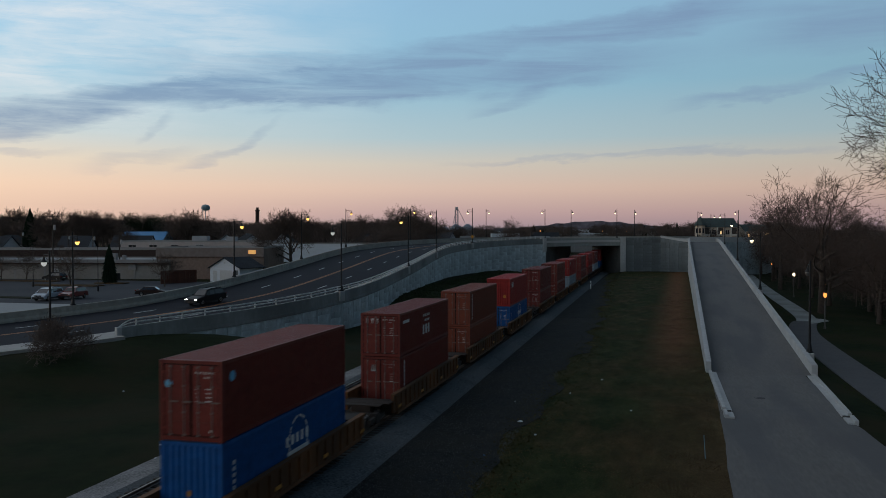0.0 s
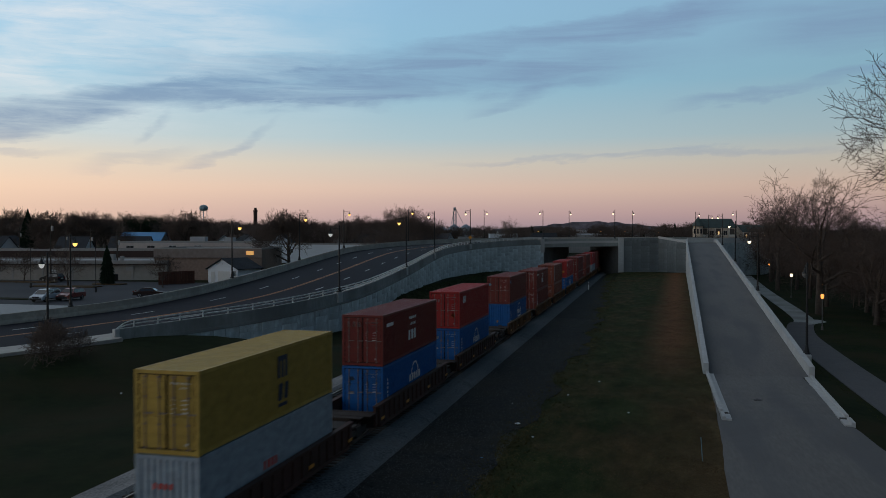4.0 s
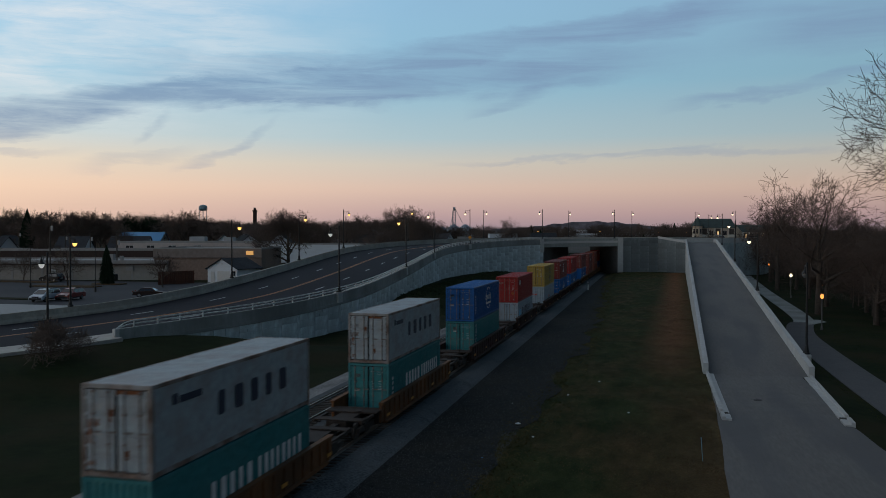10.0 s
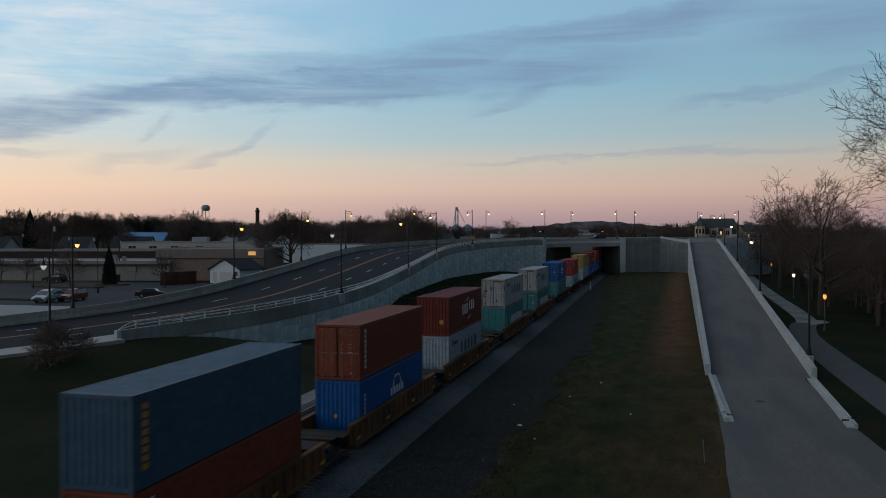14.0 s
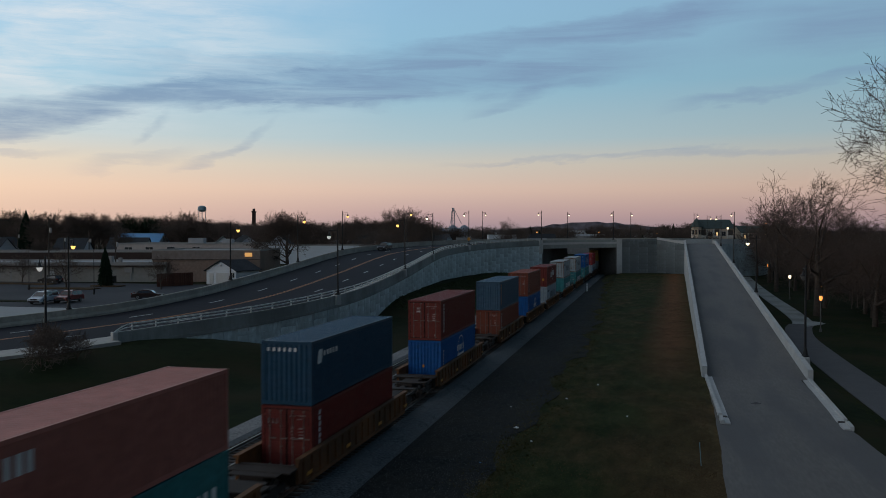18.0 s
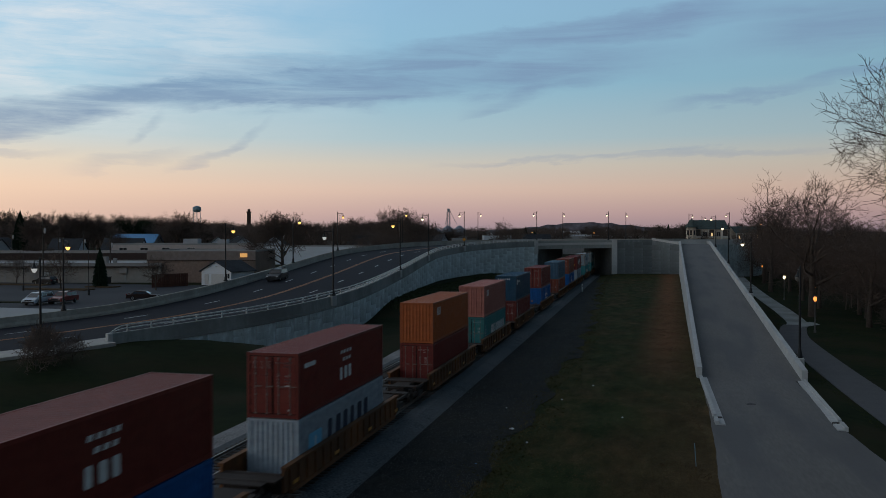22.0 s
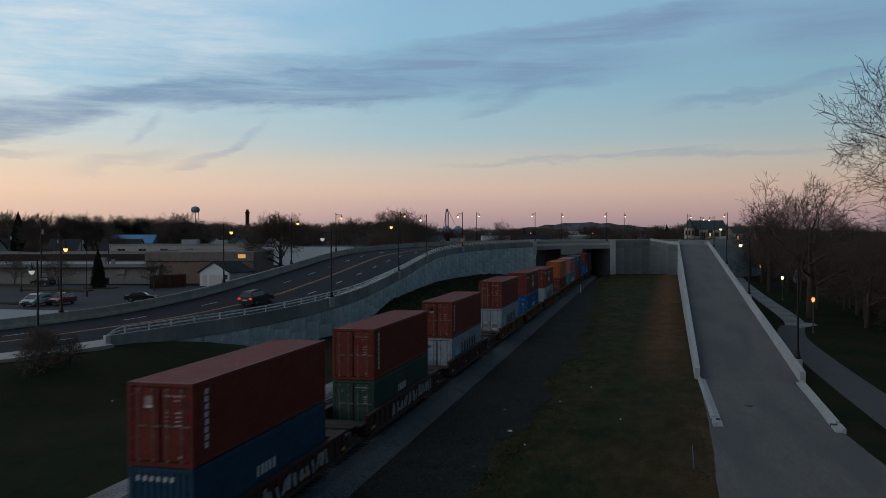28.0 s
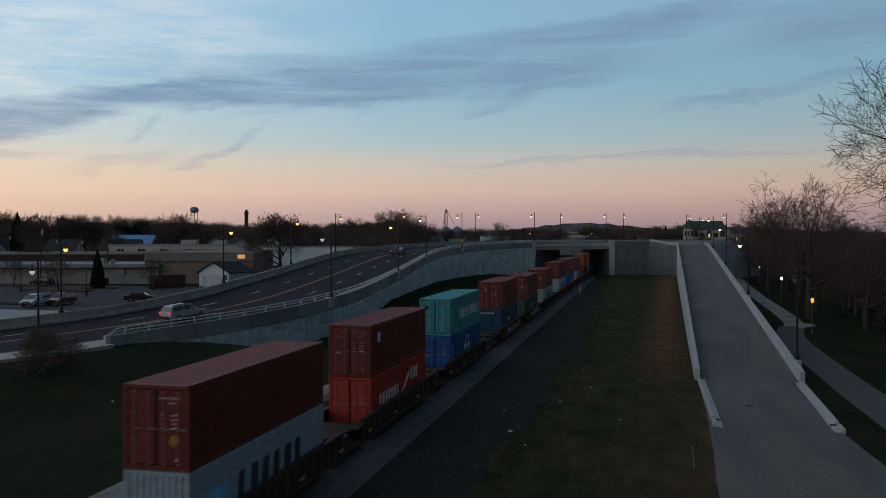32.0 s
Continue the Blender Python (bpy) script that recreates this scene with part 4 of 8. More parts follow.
def bars(dims, y_out=0.006):
    """Flat raised bars on a plane: (across0, across1, z0, z1, slant)."""
    bm = bmesh.new()
    for a0, a1, z0, z1, sl in dims:
        c = (0.3 if 0.9 < (a1 - a0) / (z1 - z0) < 1.1 else 0.16) * min(a1 - a0, z1 - z0, 0.5)
        at = lambda a, z: (a + sl * (z - z0) / (z1 - z0), 0, z)
        ring = [at(a0 + c, z0), at(a1 - c, z0), at(a1, z0 + c), at(a1, z1 - c), at(a1 - c, z1), at(a0 + c, z1), at(a0, z1 - c), at(a0, z0 + c)] if a1 - a0 > 0.24 and z1 - z0 > 0.24 else [at(a0, z0), at(a1, z0), at(a1, z1), at(a0, z1)]
        lo_ = [bm.verts.new(p) for p in ring]
        up_ = [bm.verts.new((p.co.x, -y_out, p.co.z)) for p in lo_]
        bm.faces.new(up_)
        for i in range(len(ring)):
            bm.faces.new((lo_[i], lo_[(i + 1) % len(ring)], up_[(i + 1) % len(ring)], up_[i]))
    return bm


def row_of_blocks(n, x0, z0, w, h, gap, slant=0.0):
    """A row of plain bars, one for each sign of a lettering."""
    out = []
    for i in range(n):
        a = x0 + i * (w + gap)
        k = (0.62, 0.78, 0.70)[i % 3]
        out.append((a, a + w * k, z0, z0 + h, slant))
    return out


def ring_bars(cx, cz, r, n=40, t=0.055, gaps=(0,)):
    out = []
    for i in range(n):
        if i % 5 in gaps:
            continue
        a = 2 * math.pi * i / n
        x, z = cx + r * math.cos(a), cz + r * math.sin(a)
        out.append((x - t, x + t, z - t, z + t, 0))
    return out


# marks on the long wall: place along the wall from its near end, above the floor
SIDE_MARKS = {
    "wide_navy": (lambda h: row_of_blocks(5, 4.1, h * 0.40, 0.80, 0.86, 0.46) + [(1.2, 1.5, h * .72, h * .84, 0), (1.6, 3.0, h * .72, h * .8, 0)], M_MARK_DARK),
    "wide_white": (lambda h: row_of_blocks(5, 3.6, h * 0.34, 0.50, 0.85, 0.17) + row_of_blocks(8, 7.2, h * 0.34, 0.40, 0.85, 0.14) + [(0.75, 0.95, h * (.25 + .1 * i), h * (.31 + .1 * i), 0) for i in range(5)], M_MARK),
    "globe": (lambda h: ring_bars(6.6, h * 0.55, 0.95) + row_of_blocks(5, 5.35, h * 0.50, 0.36, 0.42, 0.14) + [(5.5, 7.7, h * .36, h * .42, 0)] + [(0.8, 0.95, h * (.2 + .08 * i), h * (.25 + .08 * i), 0) for i in range(7)], M_MARK),
    "arch": (lambda h: [q for q in ring_bars(6.6, h * 0.52, 0.75) if q[2] > h * 0.5] + row_of_blocks(5, 5.4, h * 0.40, 0.40, 0.46, 0.12) + [(5.5, 7.5, h * .27, h * .33, 0)] + [(0.8, 0.95, h * (.2 + .08 * i), h * (.25 + .08 * i), 0) for i in range(7)], M_MARK),
    "three_stack": (lambda h: row_of_blocks(3, 5.2, h * 0.30, 0.52, 0.62, 0.10) + [(5.3 + .42 * i, 5.55 + .42 * i, h * .74, h * .80, .06) for i in range(4)] + [(5.6 + .42 * i, 5.85 + .42 * i, h * .61, h * .67, .06) for i in range(3)] + [(0.7, 2.0, h * .74, h * .81, 0)], M_MARK),
    "small_three": (lambda h: row_of_blocks(3, 1.3, h * 0.66, 0.30, 0.55, 0.08), M_MARK),
    "upright": (lambda h: [(0.85, 1.05, h * (.18 + .092 * i), h * (.25 + .092 * i), 0.05 * (i % 2)) for i in range(8)], M_MARK),
    "dark_word": (lambda h: row_of_blocks(6, 3.5, h * 0.34, 0.80, 1.0, 0.26, 0.10), M_MARK_DARK),
    "six_white": (lambda h: row_of_blocks(3, 4.6, h * 0.40, 0.58, 0.8, 0.18, 0.05) + row_of_blocks(3, 7.1, h * 0.46, 0.58, 0.8, 0.16, 0.05) + [(5.9 + .18 * i, 6.15 + .18 * i, h * .74 + .045 * i, h * .77 + .045 * i, .1) for i in range(6)] + [(6.5 + .18 * i, 6.75 + .18 * i, h * .22 + .045 * i, h * .25 + .045 * i, .1) for i in range(6)], M_MARK),
    "letter_pair": (lambda h: [(6.2, 6.42, h * .56, h * .86, 0), (6.55, 6.77, h * .56, h * .84, 0), (6.9, 7.12, h * .56, h * .86, 0), (6.2, 7.1, h * .80, h * .87, 0), (6.2, 6.6, h * .24, h * .48, .1), (6.8, 7.15, h * .24, h * .48, .1), (6.25, 7.1, h * .15, h * .2, 0)], M_MARK_DARK),
    "small_red": (lambda h: row_of_blocks(4, 4.9, h * 0.40, 0.26, 0.34, 0.08), M_MARK_RED),
    "small_white": (lambda h: row_of_blocks(5, 4.9, h * 0.45, 0.26, 0.42, 0.10), M_MARK),
    "bird_white": (lambda h: row_of_blocks(7, 1.7, h * 0.30, 0.42, 0.85, 0.16) + row_of_blocks(3, 8.4, h * 0.50, 0.45, 0.8, 0.16) + [(6.2 + .3 * i, 6.6 + .3 * i, h * .34 + .18 * i, h * .46 + .18 * i, .35) for i in range(5)], M_MARK),
    "amber_edge": (lambda h: [(0.5, 0.8, h * (.2 + .09 * i), h * (.26 + .09 * i), 0) for i in range(8)], M_MARK_YELLOW),
    "corner_white": (lambda h: row_of_blocks(5, 1.5, h * 0.72, 0.28, 0.24, 0.10) + [(0.7, 1.2, h * .62, h * .84, .15)], M_MARK),
    "spot_blue": (lambda h: [(0.60, 0.98, h * .72, h * .72 + 0.38, 0)], M_MARK_BLUE),
    "square_light_blue": (lambda h: [(1.15, 2.75, h * .14, h * .66, 0)], M_MARK_BLUE),
    "star_white": (lambda h: [(1.88, 2.02, h * .22, h * .58, 0), (1.50, 2.40, h * .37, h * .42, 0), (1.62, 1.74, h * .26, h * .54, .42), (2.16, 2.28, h * .26, h * .54, -.42)], M_MARK),
    "flag": (lambda h: [(1.35, 1.85, h * .62, h * .82, 0)], M_MARK),
}
END_MARKS = {
    "codes": (lambda h: [(1.38 + .08 * j + (.05 if j > 3 else 0), 1.43 + .08 * j + (.05 if j > 3 else 0), h * .835, h * .862, 0) for j in range(9)] + [(1.74 + .08 * j, 1.79 + .08 * j, h * .785, h * .805, 0) for j in range(3)]
              + [(1.42, 1.54, h * (.645 - .05 * i), h * (.656 - .05 * i), 0) for i in range(4)] + [(1.80, 2.02, h * (.645 - .05 * i), h * (.659 - .05 * i), 0) for i in range(4)] + [(1.92, 2.02, h * .12, h * .15, 0)], M_MARK),
    "title": (lambda h: row_of_blocks(3, 0.32, h * 0.76, 0.24, 0.30, 0.07), M_MARK),
    "title_small": (lambda h: row_of_blocks(3, 0.3, h * 0.72, 0.15, 0.22, 0.05), M_MARK),
    "title_wide": (lambda h: row_of_blocks(6, 0.30, h * 0.84, 0.16, 0.17, 0.10), M_MARK),
    "plate": (lambda h: [(0.62, 0.95, h * .70, h * .84, 0)], M_MARK),
    "amber_plate": (lambda h: [(1.72, 2.05, h * .30, h * .42, 0)], M_MARK_YELLOW),
    "amber_tag": (lambda h: [(1.05, 1.2, h * .33, h * .40, 0.0)], M_MARK_YELLOW),
    "two_plates": (lambda h: [(0.45, 0.95, h * .2, h * .55, 0), (1.45, 1.95, h * .2, h * .55, 0)], M_MARK),
    "spot_blue": (lambda h: [(0.20, 0.48, h * .66, h * .66 + 0.28, 0)], M_MARK_BLUE),
    "stamp": (lambda h: [(0.35, 0.70, h * .72, h * .79, .05), (0.35, 0.55, h * .62, h * .65, 0), (0.35, 0.7, h * .45, h * .47, 0)], M_MARK_WORN),
    "red_small": (lambda h: row_of_blocks(4, 0.7, h * 0.60, 0.16, 0.20, 0.05), M_MARK_RED),
    "scuffs": (lambda h: [(0.18, 0.62, h * .54, h * .62, 0.03), (0.2, 0.34, h * .36, h * .54, 0.0), (0.95, 1.12, h * .60, h * .74, 0.0), (1.5, 1.66, h * .2, h * .3, 0), (1.25, 2.1, h * .90, h * .94, 0), (0.2, 0.5, h * .12, h * .18, 0)], M_RUSTY),
}
MARK_MESH = {}


def mark_mesh(table, key, h):
    if (id(table), key, h) not in MARK_MESH:
        fn, m = table[key]
        dims = fn(h)
        big = [d for d in dims if (d[1] - d[0]) * (d[3] - d[2]) > 0.13]
        small = [d for d in dims if d not in big]
        found = []
        for batch in [[d] for d in big] + ([small] if small else []):
            bm = bars(batch)
            me = bpy.data.meshes.new("marking")
            bm.to_mesh(me)
            bm.free()
            me.materials.append(m)
            found.append((me, len(batch) > 1))
        MARK_MESH[(id(table), key, h)] = found
    return MARK_MESH[(id(table), key, h)]


COLOUR_WORDS = {"brown": "brown", "maroon": "dark maroon", "red": "red", "rust": "faded rust-red", "orange": "orange", "salmon": "faded salmon-pink", "blue": "blue", "navy": "dark navy",
                "slate": "slate-blue", "teal": "teal", "green": "dark green", "white": "dirty white", "grey": "pale grey", "yellow": "mustard-yellow", "bright_red": "bright red", "aqua": "pale teal"}


def container(h, colour, kind, side=(), end=(), rests="in a well car"):
    """A 40 foot box: its near end at y 0, its floor at z 0."""
    sh = shell(h, kind, colour)
    c = thing("shipping_container", "%s corrugated steel shipping container%s, %s" % (COLOUR_WORDS[colour], ", marked" if side else "", rests), "shipping container", "containers on the train")
    piece("frame", sh["frame"], c)
    for me in sh["side_wall"]:
        piece("side_wall", me, c)
    piece("roof", sh["roof"], c)
    piece("end_wall", sh["far_end"], c)
    hx = W40 / 2
    if kind == "plain":
        piece("end_wall", sh["near_end"], c)
    else:
        for x in (-hx + 0.13, 0.01):
            d = piece("door", sh["door"], c, pose(x, 0, 0.18))
            for rx in (0.28, 0.82):
                piece("lock_rod", sh["lock_rod"], d, pose(rx, 0.0, 0.0), "galvanised lock rod with a handle")
            piece("gasket", sh["gasket"], d, None, "black rubber gasket")
            for z in np.linspace(0.28, h - 0.62, 5):
                piece("hinge", sh["hinge"], d, pose(0.0 if x < 0 else (W40 - 0.26) / 2 - 0.08, 0, z))
    for k in side:
        for me, many in mark_mesh(SIDE_MARKS, k, h):
            o = piece("lettering" if many else "marking", me, c, pose(hx - 0.006, 0, 0, 0, 0, 90))
            if many:
                tagged(o, kind="stuff")
    for k in end:
        for me, many in mark_mesh(END_MARKS, k, h):
            o = piece("lettering" if many else "marking", me, c, pose(-hx, 0.012 if kind == "plain" else 0.018, 0))
            if many:
                tagged(o, kind="stuff")
    return c


# ---- well cars ----
WELL = 16.3
SILL_TOP, FLOOR = 1.50, 0.41


def car_meshes(m):
    out = {}
    for sx in (-1, 1):
        bm = bmesh.new()
        a, b = sorted((sx * 1.33, sx * 1.47))
        box(bm, a, b, -WELL / 2, WELL / 2, 0.42, SILL_TOP - 0.12)
        a, b = sorted((sx * 1.30, sx * 1.56))
        box(bm, a, b, -WELL / 2, WELL / 2, SILL_TOP - 0.12, SILL_TOP)
        box(bm, a, b, -WELL / 2 + 0.6, WELL / 2 - 0.6, 0.26, 0.42)
        for i in range(17):
            y = -WELL / 2 + 0.5 + i * (WELL - 1.0) / 16
            a, b = sorted((sx * 1.47, sx * 1.54))
            box(bm, a, b, y - 0.06, y + 0.06, 0.42, SILL_TOP - 0.12)
        me = bpy.data.meshes.new("side_sill")
        bm.to_mesh(me)
        bm.free()
        me.materials.append(m)
        out["sill", sx] = me
    def made(name, *dims):
        bm = boxes(*dims)
        me = bpy.data.meshes.new(name)
        bm.to_mesh(me)
        bm.free()
        me.materials.append(M_DECK)
        return (name, me)

    out["floor"] = [made("floor_beam", (-1.32, 1.32, y - 0.12, y + 0.12, 0.24, FLOOR - 0.01)) for y in np.linspace(-WELL / 2 + 0.5, WELL / 2 - 0.5, 9)]
    for half in (9.85, 12.0):
        for sg in (-1, 1):
            y0, y1 = WELL / 2, half - (0.25 if half < 11 else 0.75)
            ys = lambda a, b: sorted((sg * a, sg * b))
            bits = [made("bulkhead", (-1.3, 1.3, *ys(y0 - 0.25, y0), 0.35, 1.16)), made("deck_plate", (-1.45, 1.45, *ys(y0 + 0.005, y0 + 0.9), 1.065, 1.14)), made("centre_sill", (-0.55, 0.55, *ys(y0 + 0.005, y1), 0.72, 1.06))]
            if half > 11:
                bits += [made("walkway", (-1.35, 1.35, *ys(y1 - 0.75, y1 - 0.1), 1.085, 1.13)), made("side_rail", (-1.35, -1.22, *ys(y0 + 0.91, y1 - 0.1), 0.95, 1.08)), made("side_rail", (1.22, 1.35, *ys(y0 + 0.91, y1 - 0.1), 0.95, 1.08)), made("coupler", (-0.16, 0.16, *ys(y1 + 0.005, half - 0.02), 0.74, 0.96))]
            else:
                bits += [made("joint_plate", (-1.1, 1.1, *ys(y1 - 0.55, y1), 1.065, 1.12))]
            out["end", half, sg] = bits
    return out


CAR_MESH = {"brown": car_meshes(M_CARBROWN), "ochre": car_meshes(M_CAROCHRE)}
bm = bmesh.new()
for sx in (-1.0, 1.0):
    box(bm, sx - 0.09, sx + 0.09, -1.25, 1.25, 0.36, 0.62)
    box(bm, sx - 0.11, sx + 0.11, -0.35, 0.35, 0.22, 0.78)
box(bm, -1.0, 1.0, -0.2, 0.2, 0.42, 0.72)
TRUCK_FRAME = bpy.data.meshes.new("side_frame")
bm.to_mesh(TRUCK_FRAME)
bm.free()
TRUCK_FRAME.materials.append(M_TRUCK)
bm = bmesh.new()
for sx in (-1, 1):
    tube(bm, (sx * 0.69, 0, 0), (sx * 0.82, 0, 0), 0.42, sides=20)
    tube(bm, (sx * 0.665, 0, 0), (sx * 0.69, 0, 0), 0.45, sides=20)
tube(bm, (-0.7, 0, 0), (0.7, 0, 0), 0.08, sides=8)
WHEELSET = bpy.data.meshes.new("wheelset")
bm.to_mesh(WHEELSET)
bm.free()
WHEELSET.materials.append(M_WHEEL)
bm = bars([(0.0, 0.55, 0.0, 0.16, 0.0)])
REFLECTOR = bpy.data.meshes.new("reflector")
bm.to_mesh(REFLECTOR)
bm.free()
REFLECTOR.materials.append(M_MARK_YELLOW)
bm = bmesh.new()
tube(bm, (0.95, 0, 1.06), (0.95, 0, 1.5), 0.03, sides=6)
lathe(bm, ((0.05, -0.02), (0.2, -0.02), (0.2, 0.03), (0.05, 0.03)), 10, (0.95, 0, 1.5))
HAND_WHEEL = bpy.data.meshes.new("brake_wheel")
bm.to_mesh(HAND_WHEEL)
bm.free()
HAND_WHEEL.materials.append(M_TRUCK)


def well_car(colour, front, rear):
    """A well car with its middle at y 0; front and rear: half lengths, 9.85 at a joint and 12 at a coupling."""
    ms = CAR_MESH[colour]
    c = thing("well_car", "%s steel well car with deep ribbed side sills" % {"brown": "dark rusty brown", "ochre": "weathered ochre-yellow"}[colour], "rail car", "well cars of the train")
    for sx in (-1, 1):
        piece("side_sill", ms["sill", sx], c)
    for n_b, me in ms["floor"]:
        piece(n_b, me, c)
    for sg, half in ((1, front), (-1, rear)):
        for n_b, me in ms["end", half, sg]:
            piece(n_b, me, c)
        if half > 11 or sg < 0:
            t = piece("bogie", TRUCK_FRAME, c, pose(0, sg * (half if half < 11 else half - 2.5), 0))
            for y in (-0.88, 0.88):
                piece("wheelset", WHEELSET, t, pose(0, y, 0.42))
    for y in (-7.4, -2.5, 2.5, 7.4):
        piece("reflector", REFLECTOR, c, pose(1.545, y, 0.6, 0, 0, 90), "amber reflector")
    if rear > 11:
        piece("brake_wheel", HAND_WHEEL, c, pose(0, -rear + 1.6, 0), "small brake wheel on a stem")
    return c


def graffiti(car, seed):
    """Sprayed pale shapes along the sill, plain slanted bars of uneven height."""
    r = random.Random(seed)
    y, dims = -3.6, []
    while y < 5.6:
        w = r.uniform(0.22, 0.5)
        z0 = r.uniform(0.50, 0.62)
        dims.append((y, y + w, z0, r.uniform(1.05, 1.34), r.uniform(-0.3, 0.35)))
        y += w + r.uniform(0.10, 0.42)
    o = part("graffiti", bars(dims), M_SPRAY, car, "pale grey sprayed graffiti shapes")
    o.matrix_basis = pose(1.548, 0, 0, 0, 0, 90)
    tagged(o, kind="stuff")


# The stacks in order; gap: metres from the near end of the stack ahead. upper and lower: height, colour, end, side marks, end marks
D, P = "doors", "plain"
STACKS = (
    (24.0, "brown", (HC, "teal", D, (), ()), (HC, "blue", D, (), ())),
    (19.7, "brown", (HC, "red", D, (), ()), (HC, "blue", D, (), ())),
    (19.7, "brown", (HC, "red", D, (), ()), (STD, "blue", D, (), ())),
    (24.0, "brown", (HC, "brown", D, ("three_stack",), ()), (STD, "grey", D, (), ())),
    (19.7, "brown", (HC, "red", D, (), ()), (STD, "brown", D, (), ())),
    (19.7, "ochre", (HC, "maroon", D, (), ()), (STD, "maroon", D, (), ())),
    (24.0, "ochre", (HC, "red", D, ("small_three",), ()), (STD, "grey", D, (), ())),
    (19.7, "ochre", (HC, "brown", D, (), ("codes",)), (STD, "brown", D, (), ("codes",))),
    (19.7, "ochre", (HC, "maroon", D, (), ("codes",)), (STD, "maroon", D, (), ("codes",))),
    (24.0, "ochre", (HC, "red", P, ("small_three",), ("amber_plate",)), (STD, "blue", D, ("globe",), ("codes",))),
    (19.7, "ochre", (HC, "rust", D, ("upright",), ("codes",)), (STD, "rust", D, (), ("codes",))),
    (19.7, "ochre", (STD, "brown", D, ("three_stack",), ("codes", "title")), (HC, "brown", D, ("upright",), ("codes", "plate"))),
    (21.4, "ochre", (HC, "brown", D, ("spot_blue",), ("codes", "spot_blue")), (HC, "blue", P, ("globe",), ("amber_tag",))),
    (24.0, "brown", (HC, "red", D, ("small_three",), ("codes", "title_small", "amber_plate")), (HC, "blue", D, ("arch",), ("codes", "stamp"))),
    (19.5, "brown", (HC, "maroon", D, ("three_stack",), ("codes", "title")), (HC, "blue", D, ("arch",), ("codes", "stamp"))),
    (20.0, "brown", (HC, "yellow", D, ("letter_pair",), ("codes",)), (HC, "grey", P, ("small_red",), ("red_small",))),
    (24.2, "brown", (HC, "red", D, ("small_three",), ("codes", "title_small", "amber_plate")), (STD, "grey", D, ("square_light_blue", "star_white", "dark_word"), ())),
    (24.1, "brown", (HC, "blue", D, ("globe",), ("codes", "stamp")), (HC, "teal", D, ("upright",), ("codes", "plate"))),
    (24.0, "ochre", (HC, "white", D, ("wide_navy",), ("stamp", "scuffs")), (HC, "teal", D, ("wide_white",), ("stamp", "codes"))),
    (23.8, "ochre", (HC, "white", D, ("wide_navy",), ("stamp", "scuffs")), (HC, "teal", P, ("wide_white",), ())),
    (24.2, "ochre", (HC, "maroon", P, ("six_white",), ("amber_plate",)), (HC, "grey", P, ("wide_navy",), ())),
    (19.5, "ochre", (HC, "rust", D, ("upright",), ("codes",)), (HC, "blue", P, ("arch",), ("amber_tag",))),
    (19.6, "ochre", (HC, "slate", P, ("amber_edge",), ()), (HC, "rust", D, ("upright",), ("codes",))),
    (24.7, "ochre", (HC, "brown", D, ("upright",), ("codes", "plate")), (HC, "blue", P, ("globe",), ("amber_tag",))),
    (24.0, "ochre", (HC, "navy", P, ("corner_white",), ("title_wide",)), (HC, "maroon", D, ("upright",), ("codes", "title_small"))),
    (19.9, "ochre", (HC, "salmon", P, ("small_three",), ()), (HC, "teal", D, ("wide_white",), ("codes", "stamp"))),
    (19.6, "ochre", (HC, "orange", P, ("small_three",), ()), (HC, "maroon", D, (), ("codes",))),
    (24.0, "ochre", (HC, "brown", D, ("three_stack",), ("codes", "title")), (STD, "grey", P, ("square_light_blue", "star_white", "dark_word"), ())),
    (19.7, "ochre", (HC, "brown", P, ("three_stack",), ("title",)), (HC, "blue", D, ("arch",), ("codes", "stamp"))),
    (19.8, "ochre", (HC, "brown", D, (), ("codes", "amber_plate", "title_small")), (HC, "grey", D, ("square_light_blue", "star_white", "dark_word"), ("two_plates",))),
    (23.7, "brown", (HC, "brown", D, ("upright",), ("codes", "plate")), (STD, "grey", D, ("square_light_blue", "star_white", "dark_word"), ("stamp",))),
    (19.8, "brown", (HC, "brown", D, ("upright",), ("codes",)), (STD, "green", D, ("small_white",), ("codes", "title_small"))),
    (19.6, "brown", (HC, "brown", D, ("upright",), ("codes", "plate")), (HC, "navy", P, ("small_white",), ("title_wide",))),
    (24.0, "brown", (HC, "aqua", D, ("wide_white",), ("codes", "stamp")), (HC, "blue", D, ("arch",), ("codes", "stamp"))),
    (19.8, "brown", (HC, "brown", D, ("flag",), ("codes", "stamp")), (HC, "bright_red", D, ("bird_white",), ("codes",))),
    (19.3, "brown", (HC, "brown", D, (), ("codes", "amber_plate")), (HC, "grey", P, ("square_light_blue", "star_white", "dark_word"), ())),
)
FIRST = 12                  # the stack that stands at TRAIN_START at 0 s
TRAIN_START, TRAIN_SPEED, TRAIN_GAIN = 26.97, 15.51, 0.0028
offsets = [0.0]
for g, *_ in STACKS[1:]:
    offsets.append(offsets[-1] - g)
offsets = [o - offsets[FIRST] for o in offsets]
TRAIN = []                  # every thing of the train with its place when the train is at 0
